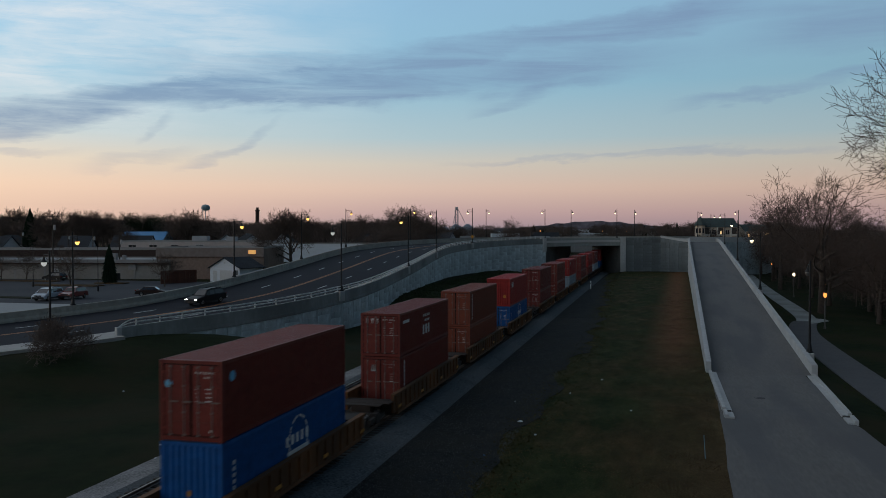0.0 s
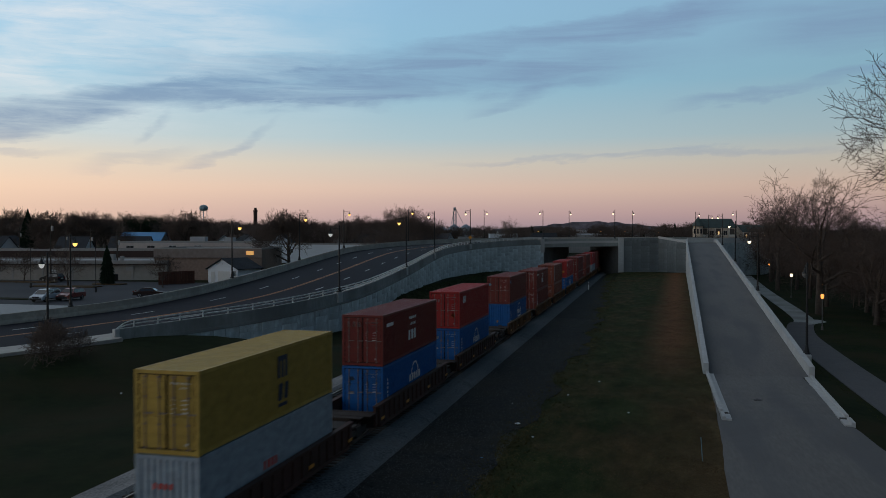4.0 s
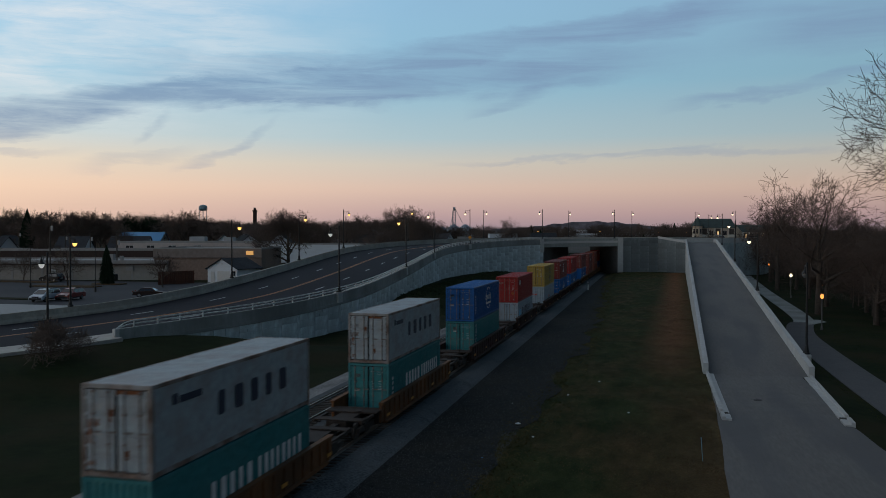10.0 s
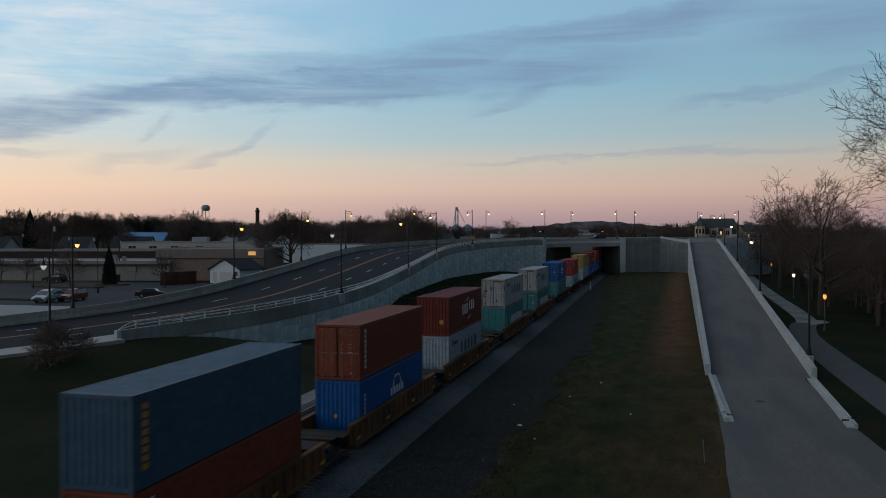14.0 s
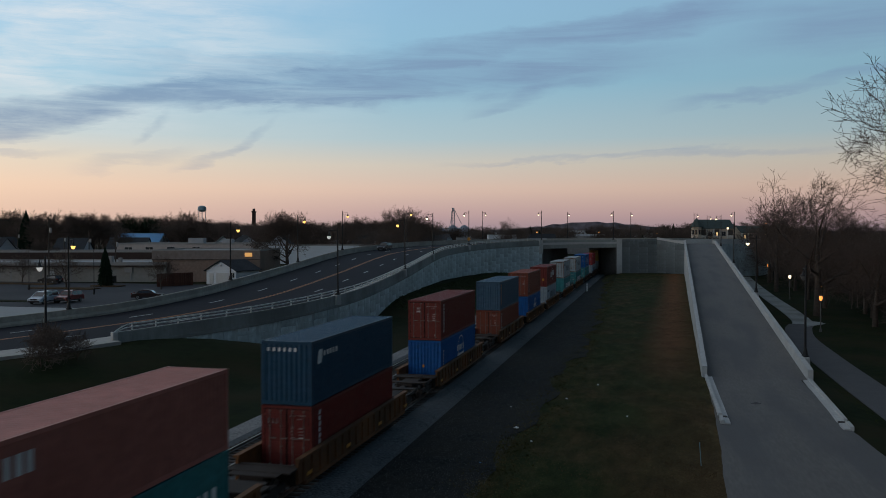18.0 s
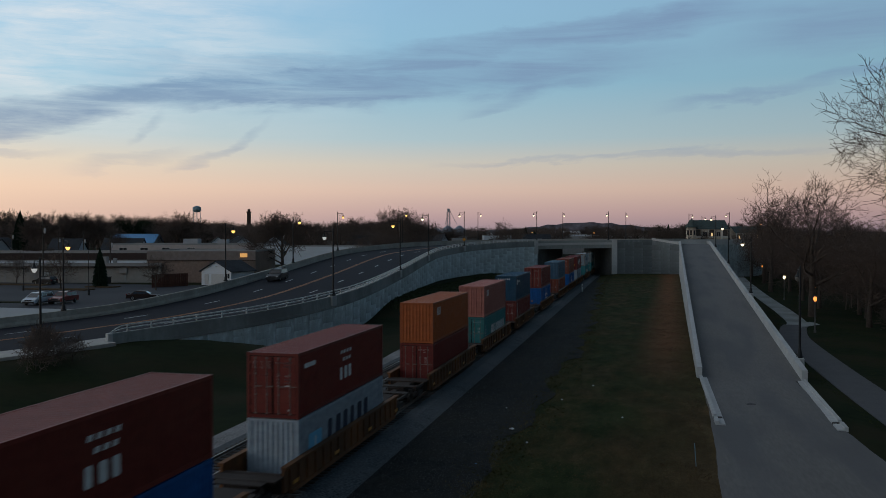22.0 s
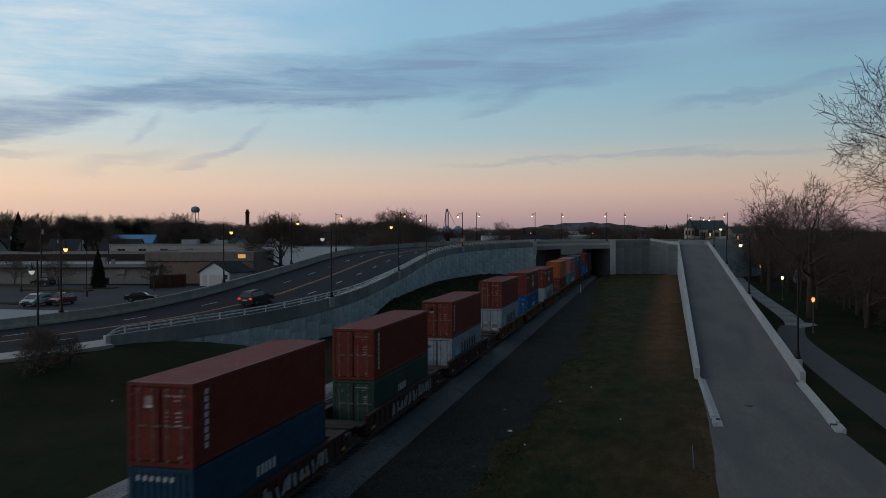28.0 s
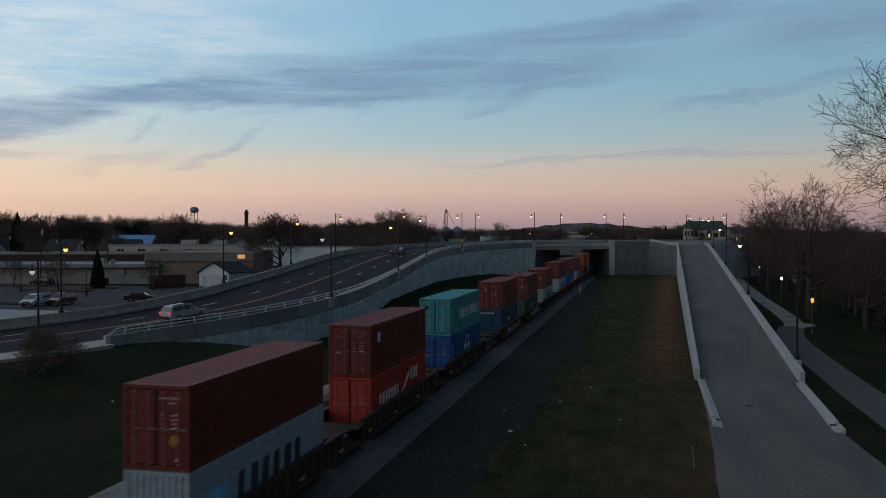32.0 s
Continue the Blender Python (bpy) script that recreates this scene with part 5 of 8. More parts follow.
for i, (gap, colour, upper, lower) in enumerate(STACKS):
    o = offsets[i]
    front = 9.85 if gap < 22 else 12.0
    rear = 12.0 if i == len(STACKS) - 1 or STACKS[i + 1][0] > 22 else 9.85
    TRAIN.append((well_car(colour, front, rear), o + L40 / 2, 0.0))
    if i in (31, 32):
        graffiti(TRAIN[-1][0], i)
    hl = lower[0]
    TRAIN.append((container(lower[0], lower[1], lower[2], lower[3], lower[4], "low in a well car"), o, FLOOR))
    TRAIN.append((container(upper[0], upper[1], upper[2], upper[3], upper[4], "stacked on top"), o, FLOOR + hl + 0.02))

# ---- street lamps ----
M_GLOW_AMBER = glowing("lamp_amber", (1.0, 0.56, 0.13), 1.9)
M_GLOW_WHITE = glowing("lamp_white", (1.0, 0.80, 0.52), 1.9)
M_GLOW_ORANGE = glowing("lamp_orange", (1.0, 0.34, 0.07), 1.5)
# switched-off globe; the faint emission is added to make it look pale
M_GLOBE_OFF = glowing("lamp_off_faint_glow", (0.75, 0.75, 0.72), 0.45)
LAMP_H = 7.6
LAMP = {}
bm = bmesh.new()
lathe(bm, ((0.30, 0.0), (0.30, 0.12), (0.22, 0.16), (0.17, 0.5), (0.12, 0.7), (0.11, 0.75)), 10)
LAMP["base"] = bm
bm = bmesh.new()
lathe(bm, ((0.105, 0.74), (0.095, 3.0), (0.075, LAMP_H), (0.10, LAMP_H + 0.03), (0.04, LAMP_H + 0.22)), 10)
LAMP["post"] = bm
bm = bmesh.new()
tube(bm, (0, 0, LAMP_H - 0.18), (1.15, 0, LAMP_H - 0.12), 0.04, 0.035, 6)
for i in range(5):
    a0, a1 = math.pi * i / 5, math.pi * (i + 1) / 5
    tube(bm, (0.42 - 0.38 * math.cos(a0), 0, LAMP_H - 0.2 - 0.36 * math.sin(a0)), (0.42 - 0.38 * math.cos(a1), 0, LAMP_H - 0.2 - 0.36 * math.sin(a1)), 0.022, sides=5)
tube(bm, (1.12, 0, LAMP_H - 0.12), (1.12, 0, LAMP_H - 0.38), 0.035, sides=6)
LAMP["arm"] = bm
bm = bmesh.new()
lathe(bm, ((0.05, -0.34), (0.09, -0.42), (0.13, -0.62), (0.26, -0.74), (0.27, -0.80), (0.10, -0.80)), 12, (1.12, 0, LAMP_H))
LAMP["hood"] = bm
bm = bmesh.new()
lathe(bm, ((0.02, -1.16), (0.12, -1.11), (0.20, -0.99), (0.235, -0.88), (0.235, -0.805)), 12, (1.12, 0, LAMP_H))
LAMP["globe"] = bm
for k, b_ in list(LAMP.items()):
    me = bpy.data.meshes.new(k)
    b_.to_mesh(me)
    b_.free()
    me.materials.append(M_BLACK)
    LAMP[k] = me
GLOBES = {}
for k, m_ in (("amber", M_GLOW_AMBER), ("white", M_GLOW_WHITE), ("off", M_GLOBE_OFF), ("dark", glass("lamp_unlit", (0.10, 0.10, 0.10), 0.3))):
    GLOBES[k] = LAMP["globe"].copy()
    GLOBES[k].materials.clear()
    GLOBES[k].materials.append(m_)


def street_lamp(p, ang, glow):
    """A lamp at p whose arm points along ang degrees."""
    words = {"amber": "its pendant globe glowing amber", "white": "its pendant globe glowing white", "off": "its pendant globe switched off, paled by an added faint glow", "dark": "its pendant globe unlit"}[glow]
    o = thing("street_lamp", "slim black metal street lamp, %s" % words, "street lamp", "street lamps of the road", m=Matrix.Translation(p) @ pose(0, 0, 0, 0, 0, ang))
    for k in ("base", "post", "arm", "hood"):
        piece(k, LAMP[k], o)
    piece("globe", GLOBES[glow], o)
    return o


PILASTER = boxes((-0.55, 0.55, -0.34, 0.42, -1.15, 0.0), bevel=0.03)
PIL_ME = bpy.data.meshes.new("lamp_pilaster")
PILASTER.to_mesh(PIL_ME)
PILASTER.free()
PIL_ME.materials.append(M_COPING)
for s, glow in ((229.3, "off"), (259.8, "amber"), (290.0, "white"), (324.5, "white"), (367, "white"), (394.8, "white"), (428, "white")):
    p = road_at(s, NEAR + 0.22, 0.8)
    a = math.degrees(road_dir(s))
    street_lamp(p, a + 90, glow)
    if s < 360:
        tagged(piece("lamp_pilaster", PIL_ME, None, Matrix.Translation(p) @ pose(0, -0.35, 0, 0, 0, a)), "concrete block that carries a lamp on the wall", "pilaster", kind="structure")
for s, glow in ((208.6, "amber"), (240, "amber"), (268.6, "amber"), (298.1, "amber"), (333.4, "amber"), (364.5, "white"), (389.5, "white"), (407.4, "white"), (440, "white"), (470, "white")):
    street_lamp(road_at(s, FAR - 0.26, 1.05), math.degrees(road_dir(s)) - 90, glow)
street_lamp(Vector((-33.0, 60.8, 1.45)), 152, "off")
for y, glow in ((77.5, "dark"), (124, "white"), (172, "white"), (221, "white")):
    x = ramp_x(y, True) + 0.62
    z = ramp_z(y) + 0.86 - 0.1
    street_lamp(Vector((x, y, z)), 180 if glow == "white" else 90, glow)
    tagged(piece("lamp_pilaster", PIL_ME, None, pose(x, y, z, 0, 0, 90) @ Matrix.Diagonal((1, 0.9, 2.2, 1))), "concrete block that carries a lamp on the wall", "pilaster", kind="structure")

# park lamps on the lower path
bm = bmesh.new()
lathe(bm, ((0.14, 0.0), (0.14, 0.3), (0.07, 0.5), (0.055, 3.7), (0.12, 3.78), (0.12, 3.84)), 10)
PARK_POST = bpy.data.meshes.new("post")
bm.to_mesh(PARK_POST)
bm.free()
PARK_POST.materials.append(mat("park_post", (0.10, 0.095, 0.09), 0.6, 0.2))
bm = bmesh.new()
lathe(bm, ((0.10, 3.84), (0.19, 4.0), (0.21, 4.2), (0.15, 4.42), (0.04, 4.52)), 12)
PARK_GLOBE = bpy.data.meshes.new("lantern")
bm.to_mesh(PARK_GLOBE)
bm.free()
PARK_GLOBE.materials.append(M_GLOW_ORANGE)
bm = bmesh.new()
lathe(bm, ((0.16, 4.40), (0.10, 4.52), (0.03, 4.62), (0.02, 4.75)), 10)
PARK_CAP = bpy.data.meshes.new("cap")
bm.to_mesh(PARK_CAP)
bm.free()
PARK_CAP.materials.append(M_BLACK)


def gz(x, y):
    return float(ground_z(np.array([float(x)]), np.array([float(y)]))[0])


for x, y in ((36.1, 112.2), (41.5, 142.3), (44.5, 229.0), (47.2, 289.0)):
    o = thing("park_lamp", "short park lamp post with a glowing orange lantern", "lamp post", "lamps of the park path", m=pose(x, y, gz(x, y)))
    piece("post", PARK_POST, o)
    piece("lantern", PARK_GLOBE, o)
    piece("cap", PARK_CAP, o)
o = thing("park_lamp", "short park lamp post with a glowing white lantern", "lamp post", "lamps of the park path", m=pose(40.6, 167.0, gz(40.6, 167.0)))
piece("post", PARK_POST, o)
white_globe = PARK_GLOBE.copy()
white_globe.materials[0] = M_GLOW_WHITE
piece("lantern", white_globe, o, Matrix.Diagonal((1.25, 1.25, 1.0, 1)))
piece("cap", PARK_CAP, o)

# ---- park path below the ramp ----
PARK = np.array(((32.6, 20), (32.4, 45), (32.1, 60), (31.95, 76), (32.15, 91), (32.7, 105), (34.2, 116), (35.9, 124), (36.7, 140), (37.2, 160), (38.0, 185), (39.3, 215), (41, 250)), float)
pk = spline(np.c_[PARK, np.zeros(len(PARK))], 1.0)


def park_strip(rows, half):
    """A thin slab that follows the path; it lies level across."""
    v_, f_ = [], []
    for x, y, _ in rows:
        z = max(gz(x - half, y), gz(x, y), gz(x + half, y)) + 0.07
        v_ += [(x - half, y, z), (x + half, y, z), (x + half, y, z - 0.4), (x - half, y, z - 0.4)]
    for i in range(len(rows) - 1):
        for c in range(4):
            a, b = i * 4 + c, i * 4 + (c + 1) % 4
            f_.append((a, b, b + 4, a + 4))
    return v_, f_


lower = [p for p in pk if p[1] < 121]
upper = [p for p in pk if p[1] >= 120.2]
tagged(new("park_path", mesh_of("park_path", *park_strip(lower, 1.6), M_PARKPATH)), "winding dark asphalt path beside the ramp", "path", kind="structure")
tagged(new("park_path", mesh_of("park_path_far", *park_strip(upper, 1.3), M_CONC)), "pale concrete end of the winding park path", "path", kind="structure")
bm = bmesh.new()
q = [(35.0, 116.5), (36.6, 119), (38.4, 121.5), (38.2, 124), (36.4, 125.5)]
bm.faces.new([bm.verts.new((x, y, gz(x, y) + 0.08)) for x, y in q])
spur = part("path_spur", bm, M_CONC, None)
tagged(spur, "small pale side branch of the park path", "path", kind="structure")

# ---- buildings across the road ----
M_FASCIA = mat("render_fascia", (0.30, 0.29, 0.28), 0.9, 0.15, 1.0, 0.1, 0.05, tint=(0.2, 0.19, 0.185), amount=0.6)
M_TAN = mat("tan_brick", (0.25, 0.175, 0.14), 0.92, 0.25, 2.0, 0.15, 0.2, tint=(0.14, 0.105, 0.085), amount=0.6)
M_PALETAN = mat("pale_stucco", (0.44, 0.38, 0.35), 0.9, 0.15, 1.0, 0.12, 0.1, tint=(0.34, 0.29, 0.27), amount=0.5)
M_WALLGREY = mat("beige_block_wall", (0.31, 0.285, 0.26), 0.92, 0.2, 1.5, 0.12, 0.15, tint=(0.23, 0.21, 0.19), amount=0.6)
M_SIDING = mat("pale_siding", (0.54, 0.57, 0.60), 0.8, 0.1, 1.5, 0.3, 0.05, stretch=(0.2, 0.2, 6))
M_HOUSE = mat("house_siding", (0.44, 0.46, 0.49), 0.85, 0.15, 1.5, 0.3, 0.05, stretch=(0.2, 0.2, 6), per_object=0.3)
M_SHINGLE = mat("dark_shingle", (0.040, 0.043, 0.048), 0.95, 0.35, 3.0, 0.3, 0.2, spec=0.08, per_object=0.3)
M_BLUEROOF = mat("blue_metal_roof", (0.10, 0.30, 0.55), 0.5, 0.1, 1.0, 0.2, 0.03)
M_FLATROOF = mat("flat_roof", (0.34, 0.35, 0.36), 0.9, 0.15, 1.0, 0.08, 0.05, tint=(0.24, 0.25, 0.26), amount=0.6)
M_DARKROOF = mat("brown_mansard", (0.045, 0.030, 0.026), 0.9, 0.25, 2.0, 0.2, 0.1)
M_FENCE = mat("red_fence_boards", (0.085, 0.034, 0.022), 0.9, 0.3, 3.0, 0.4, 0.1, per_object=0.2)
M_PANE = glass("window_glass", (0.02, 0.025, 0.03))
M_LITPANE = glowing("lit_window", (1.0, 0.62, 0.28), 0.8)
M_SIGNLIT = glowing("lit_sign", (0.9, 0.45, 0.14), 0.55)
M_FRAME = mat("window_frame", (0.45, 0.45, 0.44), 0.7, 0.1)
M_LOT = mat("parking_asphalt", (0.043, 0.045, 0.053), 0.9, 0.3, 4.0, 0.08, 0.1, tint=(0.050, 0.052, 0.058), amount=0.8, spec=0.15)
M_LOTCONC = mat("lot_concrete", (0.29, 0.30, 0.30), 0.9, 0.12, 2.0, 0.1, 0.1, tint=(0.28, 0.28, 0.28), amount=0.6)

lot = boxes((-190, -49.5, 96.5, 149.0, -1.0, 1.22))
o = part("parking_lot", lot, M_LOT, None)
tagged(o, "grey asphalt parking lot beside the road", "parking lot", kind="structure")
o = part("forecourt", boxes((-150, -50.5, 60, 97.5, -1.0, 1.24)), M_LOTCONC, None)
tagged(o, "pale concrete forecourt beside the parking lot", "pavement", kind="structure")
for x0, x1, y0, y1 in ((-100, -70, 104.5, 107.0),):
    o = part("verge", boxes((x0, x1, y0, y1, 0.5, 1.30)), M_GRASS, None)
    tagged(o, "narrow strip of dull grass in the lot", "grass", kind="structure")
for x0, x1, y0, y1 in ((-93, -80, 130.5, 133.5), (-110, -97, 141, 143.5), (-86, -80, 138.5, 141)):
    o = part("planter_bed", boxes((x0, x1, y0, y1, 0.5, 1.42), bevel=0.08), M_LEAVES, None)
    tagged(o, "raised bed of brown mulch in the parking lot", "planter", kind="structure")


def window(parent, x, z, w, h, y, lit=False, side=0):
    """A framed window on the front wall of a building (side 0: towards -y; 1: towards +x)."""
    m = pose(x, y, z) if side == 0 else pose(y, x, z, 0, 0, 90)
    fr = part("window", boxes((-w / 2 - .08, w / 2 + .08, -0.06, 0.02, -0.08, 0.0), (-w / 2 - .08, w / 2 + .08, -0.06, 0.02, h, h + 0.08), (-w / 2 - .08, -w / 2, -0.06, 0.02, 0, h), (w / 2, w / 2 + .08, -0.06, 0.02, 0, h), (-0.03, 0.03, -0.05, 0.02, 0, h)), M_FRAME, parent)
    fr.matrix_basis = m
    part("pane", boxes((-w / 2, w / 2, -0.02, 0.015, 0, h)), M_LITPANE if lit else M_PANE, fr)
    return fr


def building(name, label, cat, x, y, rot, w, d, h, wall, roof="flat", roof_mat=None, rise=2.0, wins=(), doors=(), z=1.0, parapet=0.5, group=""):
    """A building with its front middle at x, y facing -y before its turn."""
    b_ = thing(name, label, cat, group, m=pose(x, y, z, 0, 0, rot))
    if roof == "flat":
        part("wall", boxes((-w / 2, w / 2, 0, d, -0.5, h)), wall, b_)
        part("roof", boxes((-w / 2 + .3, w / 2 - .3, 0.3, d - .3, h - 0.02, h + 0.06)), roof_mat or M_FLATROOF, b_)
        part("parapet", boxes((-w / 2 - .05, w / 2 + .05, -0.05, 0.25, h, h + parapet), (-w / 2 - .05, w / 2 + .05, d - .25, d + .05, h, h + parapet), (-w / 2 - .05, -w / 2 + .25, .25, d - .25, h, h + parapet), (w / 2 - .25, w / 2 + .05, .25, d - .25, h, h + parapet)), M_FASCIA, b_)
    else:
        bm_ = bmesh.new()
        box(bm_, -w / 2, w / 2, 0, d, -0.5, h)
        gable = roof == "gable_front"
        if gable:
            tri = [((-w / 2, y_, h), (w / 2, y_, h), (0, y_, h + rise)) for y_ in (0.02, d - 0.02)]
        else:
            tri = [((x_, 0, h), (x_, d, h), (x_, d / 2, h + rise)) for x_ in (-w / 2 + .02, w / 2 - .02)]
        for t_ in tri:
            bm_.faces.new([bm_.verts.new(p_) for p_ in t_])
        part("wall", bm_, wall, b_)
        bm_ = bmesh.new()
        ov, th = 0.4, 0.14
        if gable:
            sl = rise / (w / 2)
            for sg in (-1, 1):
                pts_ = [(0, -ov, h + rise + th), (0, d + ov, h + rise + th), (sg * (w / 2 + ov), d + ov, h - sl * ov + th), (sg * (w / 2 + ov), -ov, h - sl * ov + th)]
                t_ = [bm_.verts.new(p_) for p_ in pts_]
                u_ = [bm_.verts.new((p_[0], p_[1], p_[2] - th)) for p_ in pts_]
                bm_.faces.new(t_ if sg > 0 else t_[::-1])
                bm_.faces.new(u_[::-1] if sg > 0 else u_)
                for i_ in range(4):
                    bm_.faces.new((t_[i_], t_[(i_ + 1) % 4], u_[(i_ + 1) % 4], u_[i_]))
        else:
            sl = rise / (d / 2)
            for sg in (-1, 1):
                yy = d / 2 + sg * (d / 2 + ov)
                pts_ = [(-w / 2 - ov, d / 2, h + rise + th), (w / 2 + ov, d / 2, h + rise + th), (w / 2 + ov, yy, h - sl * ov + th), (-w / 2 - ov, yy, h - sl * ov + th)]
                t_ = [bm_.verts.new(p_) for p_ in pts_]
                u_ = [bm_.verts.new((p_[0], p_[1], p_[2] - th)) for p_ in pts_]
                bm_.faces.new(t_ if sg < 0 else t_[::-1])
                bm_.faces.new(u_[::-1] if sg < 0 else u_)
                for i_ in range(4):
                    bm_.faces.new((t_[i_], t_[(i_ + 1) % 4], u_[(i_ + 1) % 4], u_[i_]))
        bmesh.ops.recalc_face_normals(bm_, faces=bm_.faces)
        part("roof", bm_, roof_mat or M_SHINGLE, b_)
    for wx, wz, ww, wh, *lit in wins:
        window(b_, wx, wz, ww, wh, -0.01, bool(lit and lit[0]))
    for dx_, dw, dh in doors:
        part("door", boxes((dx_ - dw / 2, dx_ + dw / 2, -0.07, 0.0, 0, dh), bevel=0.02), M_FRAME, b_)
    return b_


# long low shop building with a pale fascia, and the parts behind it
shop = building("shop_building", "long low grey shop building with a pale fascia", "building", -114, 149.6, 14.0, 66, 22, 3.6, M_WALLGREY, wins=(), doors=((-14, 1.1, 2.1), (9.5, 1.1, 2.1)), z=1.2, parapet=0.35)
for x in np.arange(-30, 32, 6.2):
    part("pilaster", boxes((x - 0.2, x + 0.2, -0.09, 0.0, 0, 3.2)), M_FASCIA, shop)
part("fascia", boxes((-33.2, 33.2, -0.22, -0.052, 3.3, 4.0), bevel=0.02), M_FASCIA, shop, "pale render fascia band")
part("canopy", boxes((-33.0, 33.0, -0.9, -0.23, 3.1, 3.28), bevel=0.02), M_DARKROOF, shop, "dark canopy edge")
part("vent", boxes((18, 19.6, 6, 7.4, 3.6, 5.1), (20.2, 20.9, 8, 8.7, 3.6, 4.7), bevel=0.04), M_FASCIA, shop, "rooftop unit")
part("meter_box", boxes((24.6, 26.2, -0.4, -0.01, 1.8, 2.9), bevel=0.03), M_FASCIA, shop)
low = building("low_brown_building", "low building with a brown mansard roof edge", "building", -121, 176, 14, 56, 14, 5.6, M_DARKROOF, z=1.0, parapet=0.45)
brick = building("brick_building", "tan brick shop building with a lit sign", "building", -74.3, 160.6, 14.0, 22.5, 22, 6.4, M_TAN, doors=((7.2, 1.1, 2.2),), z=1.0, parapet=0.35)
part("fascia", boxes((-11.3, 11.3, -0.16, -0.052, 4.7, 6.55), bevel=0.02), mat("grey_fascia", (0.20, 0.165, 0.148), 0.9, 0.2, 1.5, 0.2, 0.1), brick, "weathered grey fascia panel")
part("trim", boxes((-11.3, 11.3, -0.22, -0.165, 4.6, 4.72)), M_DARKROOF, brick)
part("sign", boxes((8.1, 9.6, -0.4, -0.17, 5.3, 6.1), bevel=0.03), M_SIGNLIT, brick, "small glowing sign")
# flat black panel round the door, painted in place of its shade
part("painted_door_shade", boxes((6.4, 8.0, -0.06, -0.005, 0, 2.6)), M_BLACK, brick)
back = building("office_building", "pale flat-roofed building with square windows", "building", -101, 198, 14, 36, 16, 7.3, M_PALETAN, wins=[(x, 4.9, 1.9, 1.7) for x in (-15, -9.6, -4.0, 2.5)], z=1.0, parapet=0.4)
part("roof_hut", boxes((-1, 3, 5, 8, 7.3, 8.9), bevel=0.04), M_FLATROOF, back)
part("roof_hut", boxes((8, 10.5, 5, 8, 7.3, 8.7), bevel=0.04), M_FLATROOF, back)
building("blue_roof_building", "building with a blue metal roof", "building", -180.5, 296, 14, 17, 12, 6.9, M_SIDING, "gable_side", M_BLUEROOF, 3.2, wins=((-4, 2.5, 1.4, 1.4), (4, 2.5, 1.4, 1.4)), z=1.0)
garage = building("garage", "small white garage with a dark shingle roof", "garage", -66.6, 152.6, -12, 7.4, 7.2, 2.7, M_SIDING, "gable_front", M_SHINGLE, 1.9, wins=((2.9, 1.3, 0.7, 0.9),), doors=((-2.4, 1.0, 2.05),), z=1.15)
part("garage_door", boxes((-1.2, 1.9, -0.08, -0.005, 0, 2.15), bevel=0.02), M_FRAME, garage, "white panelled garage door")
part("gable_lamp", boxes((-0.15, 0.15, -0.12, -0.005, 3.5, 3.75), bevel=0.03), M_FRAME, garage)
fence = thing("fence", "tall dark red board fence beside the garage", "fence", m=pose(-71.4, 144.0, 1.15, 0, 0, 62))
board_me = bpy.data.meshes.new("board")
b_ = boxes((-0.095, 0.095, -0.015, 0.015, 0, 2.5), bevel=0.006)
b_.to_mesh(board_me)
b_.free()
board_me.materials.append(M_FENCE)
for i in range(38):
    piece("board", board_me, fence, pose(-3.8 + i * 0.2, 0.02 * (i % 2), 0))
part("fence_rail", boxes((-3.9, 3.9, 0.036, 0.09, 0.5, 0.6), (-3.9, 3.9, 0.036, 0.09, 1.9, 2.0)), M_FENCE, fence)
skip = thing("dumpster", "black metal dumpster with a white label", "dumpster", m=pose(-89.5, 149.0, 1.22, 0, 0, 14))
part("bin", boxes((-1.4, 1.4, -0.8, 0.8, 0.1, 1.35), bevel=0.05), M_BLACK, skip)
part("lid", boxes((-1.45, 1.45, -0.85, 0.85, 1.36, 1.46), bevel=0.03), M_BLACK, skip)
part("marking", boxes((-0.5, 0.5, -0.83, -0.802, 0.6, 1.0)), M_MARK, skip, "white label")

# houses farther back on the left
rh = random.Random(12)
for i, (x, y, rot, w, d, h, rise) in enumerate(((-196, 232, 10, 13, 10, 5.2, 3.4), (-172, 240, -70, 11, 9, 5.0, 3.6), (-150, 244, 20, 12, 10, 5.2, 3.5), (-214, 262, 30, 12, 10, 5, 3.2), (-128, 258, -60, 11, 9, 5.4, 3.6), (-111, 276, 15, 10, 9, 5.6, 3.8), (-141, 300, -50, 12, 9, 5.4, 3.6), (-240, 292, 14, 12, 10, 5.2, 3.5), (-97, 330, 12, 12, 9, 5.8, 3.6), (-160, 345, 20, 12, 9, 5.8, 3.6))):
    building("house", "grey clapboard house with a dark pitched roof", "house", x, y, rot, w, d, h, M_HOUSE, "gable_front" if i % 2 else "gable_side", M_SHINGLE, rise, wins=((-3, 1.2, 1.2, 1.5), (3, 1.2, 1.2, 1.5, i in (1, 6)), (0, 3.4, 1.1, 1.2)), doors=((0.2, 1.0, 2.1),), z=1.0, group="houses of the town")
shed = building("carport", "low pale garage with two doors and a lit doorway", "garage", -158, 205, 12, 15, 7, 3.4, M_SIDING, "gable_side", M_SHINGLE, 1.6, doors=((-4.5, 2.6, 2.2), (-0.5, 2.6, 2.2)), z=1.0)
part("doorway", boxes((4.6, 6.0, -0.06, -0.005, 0.4, 2.4)), M_LITPANE, shed, "lit doorway")

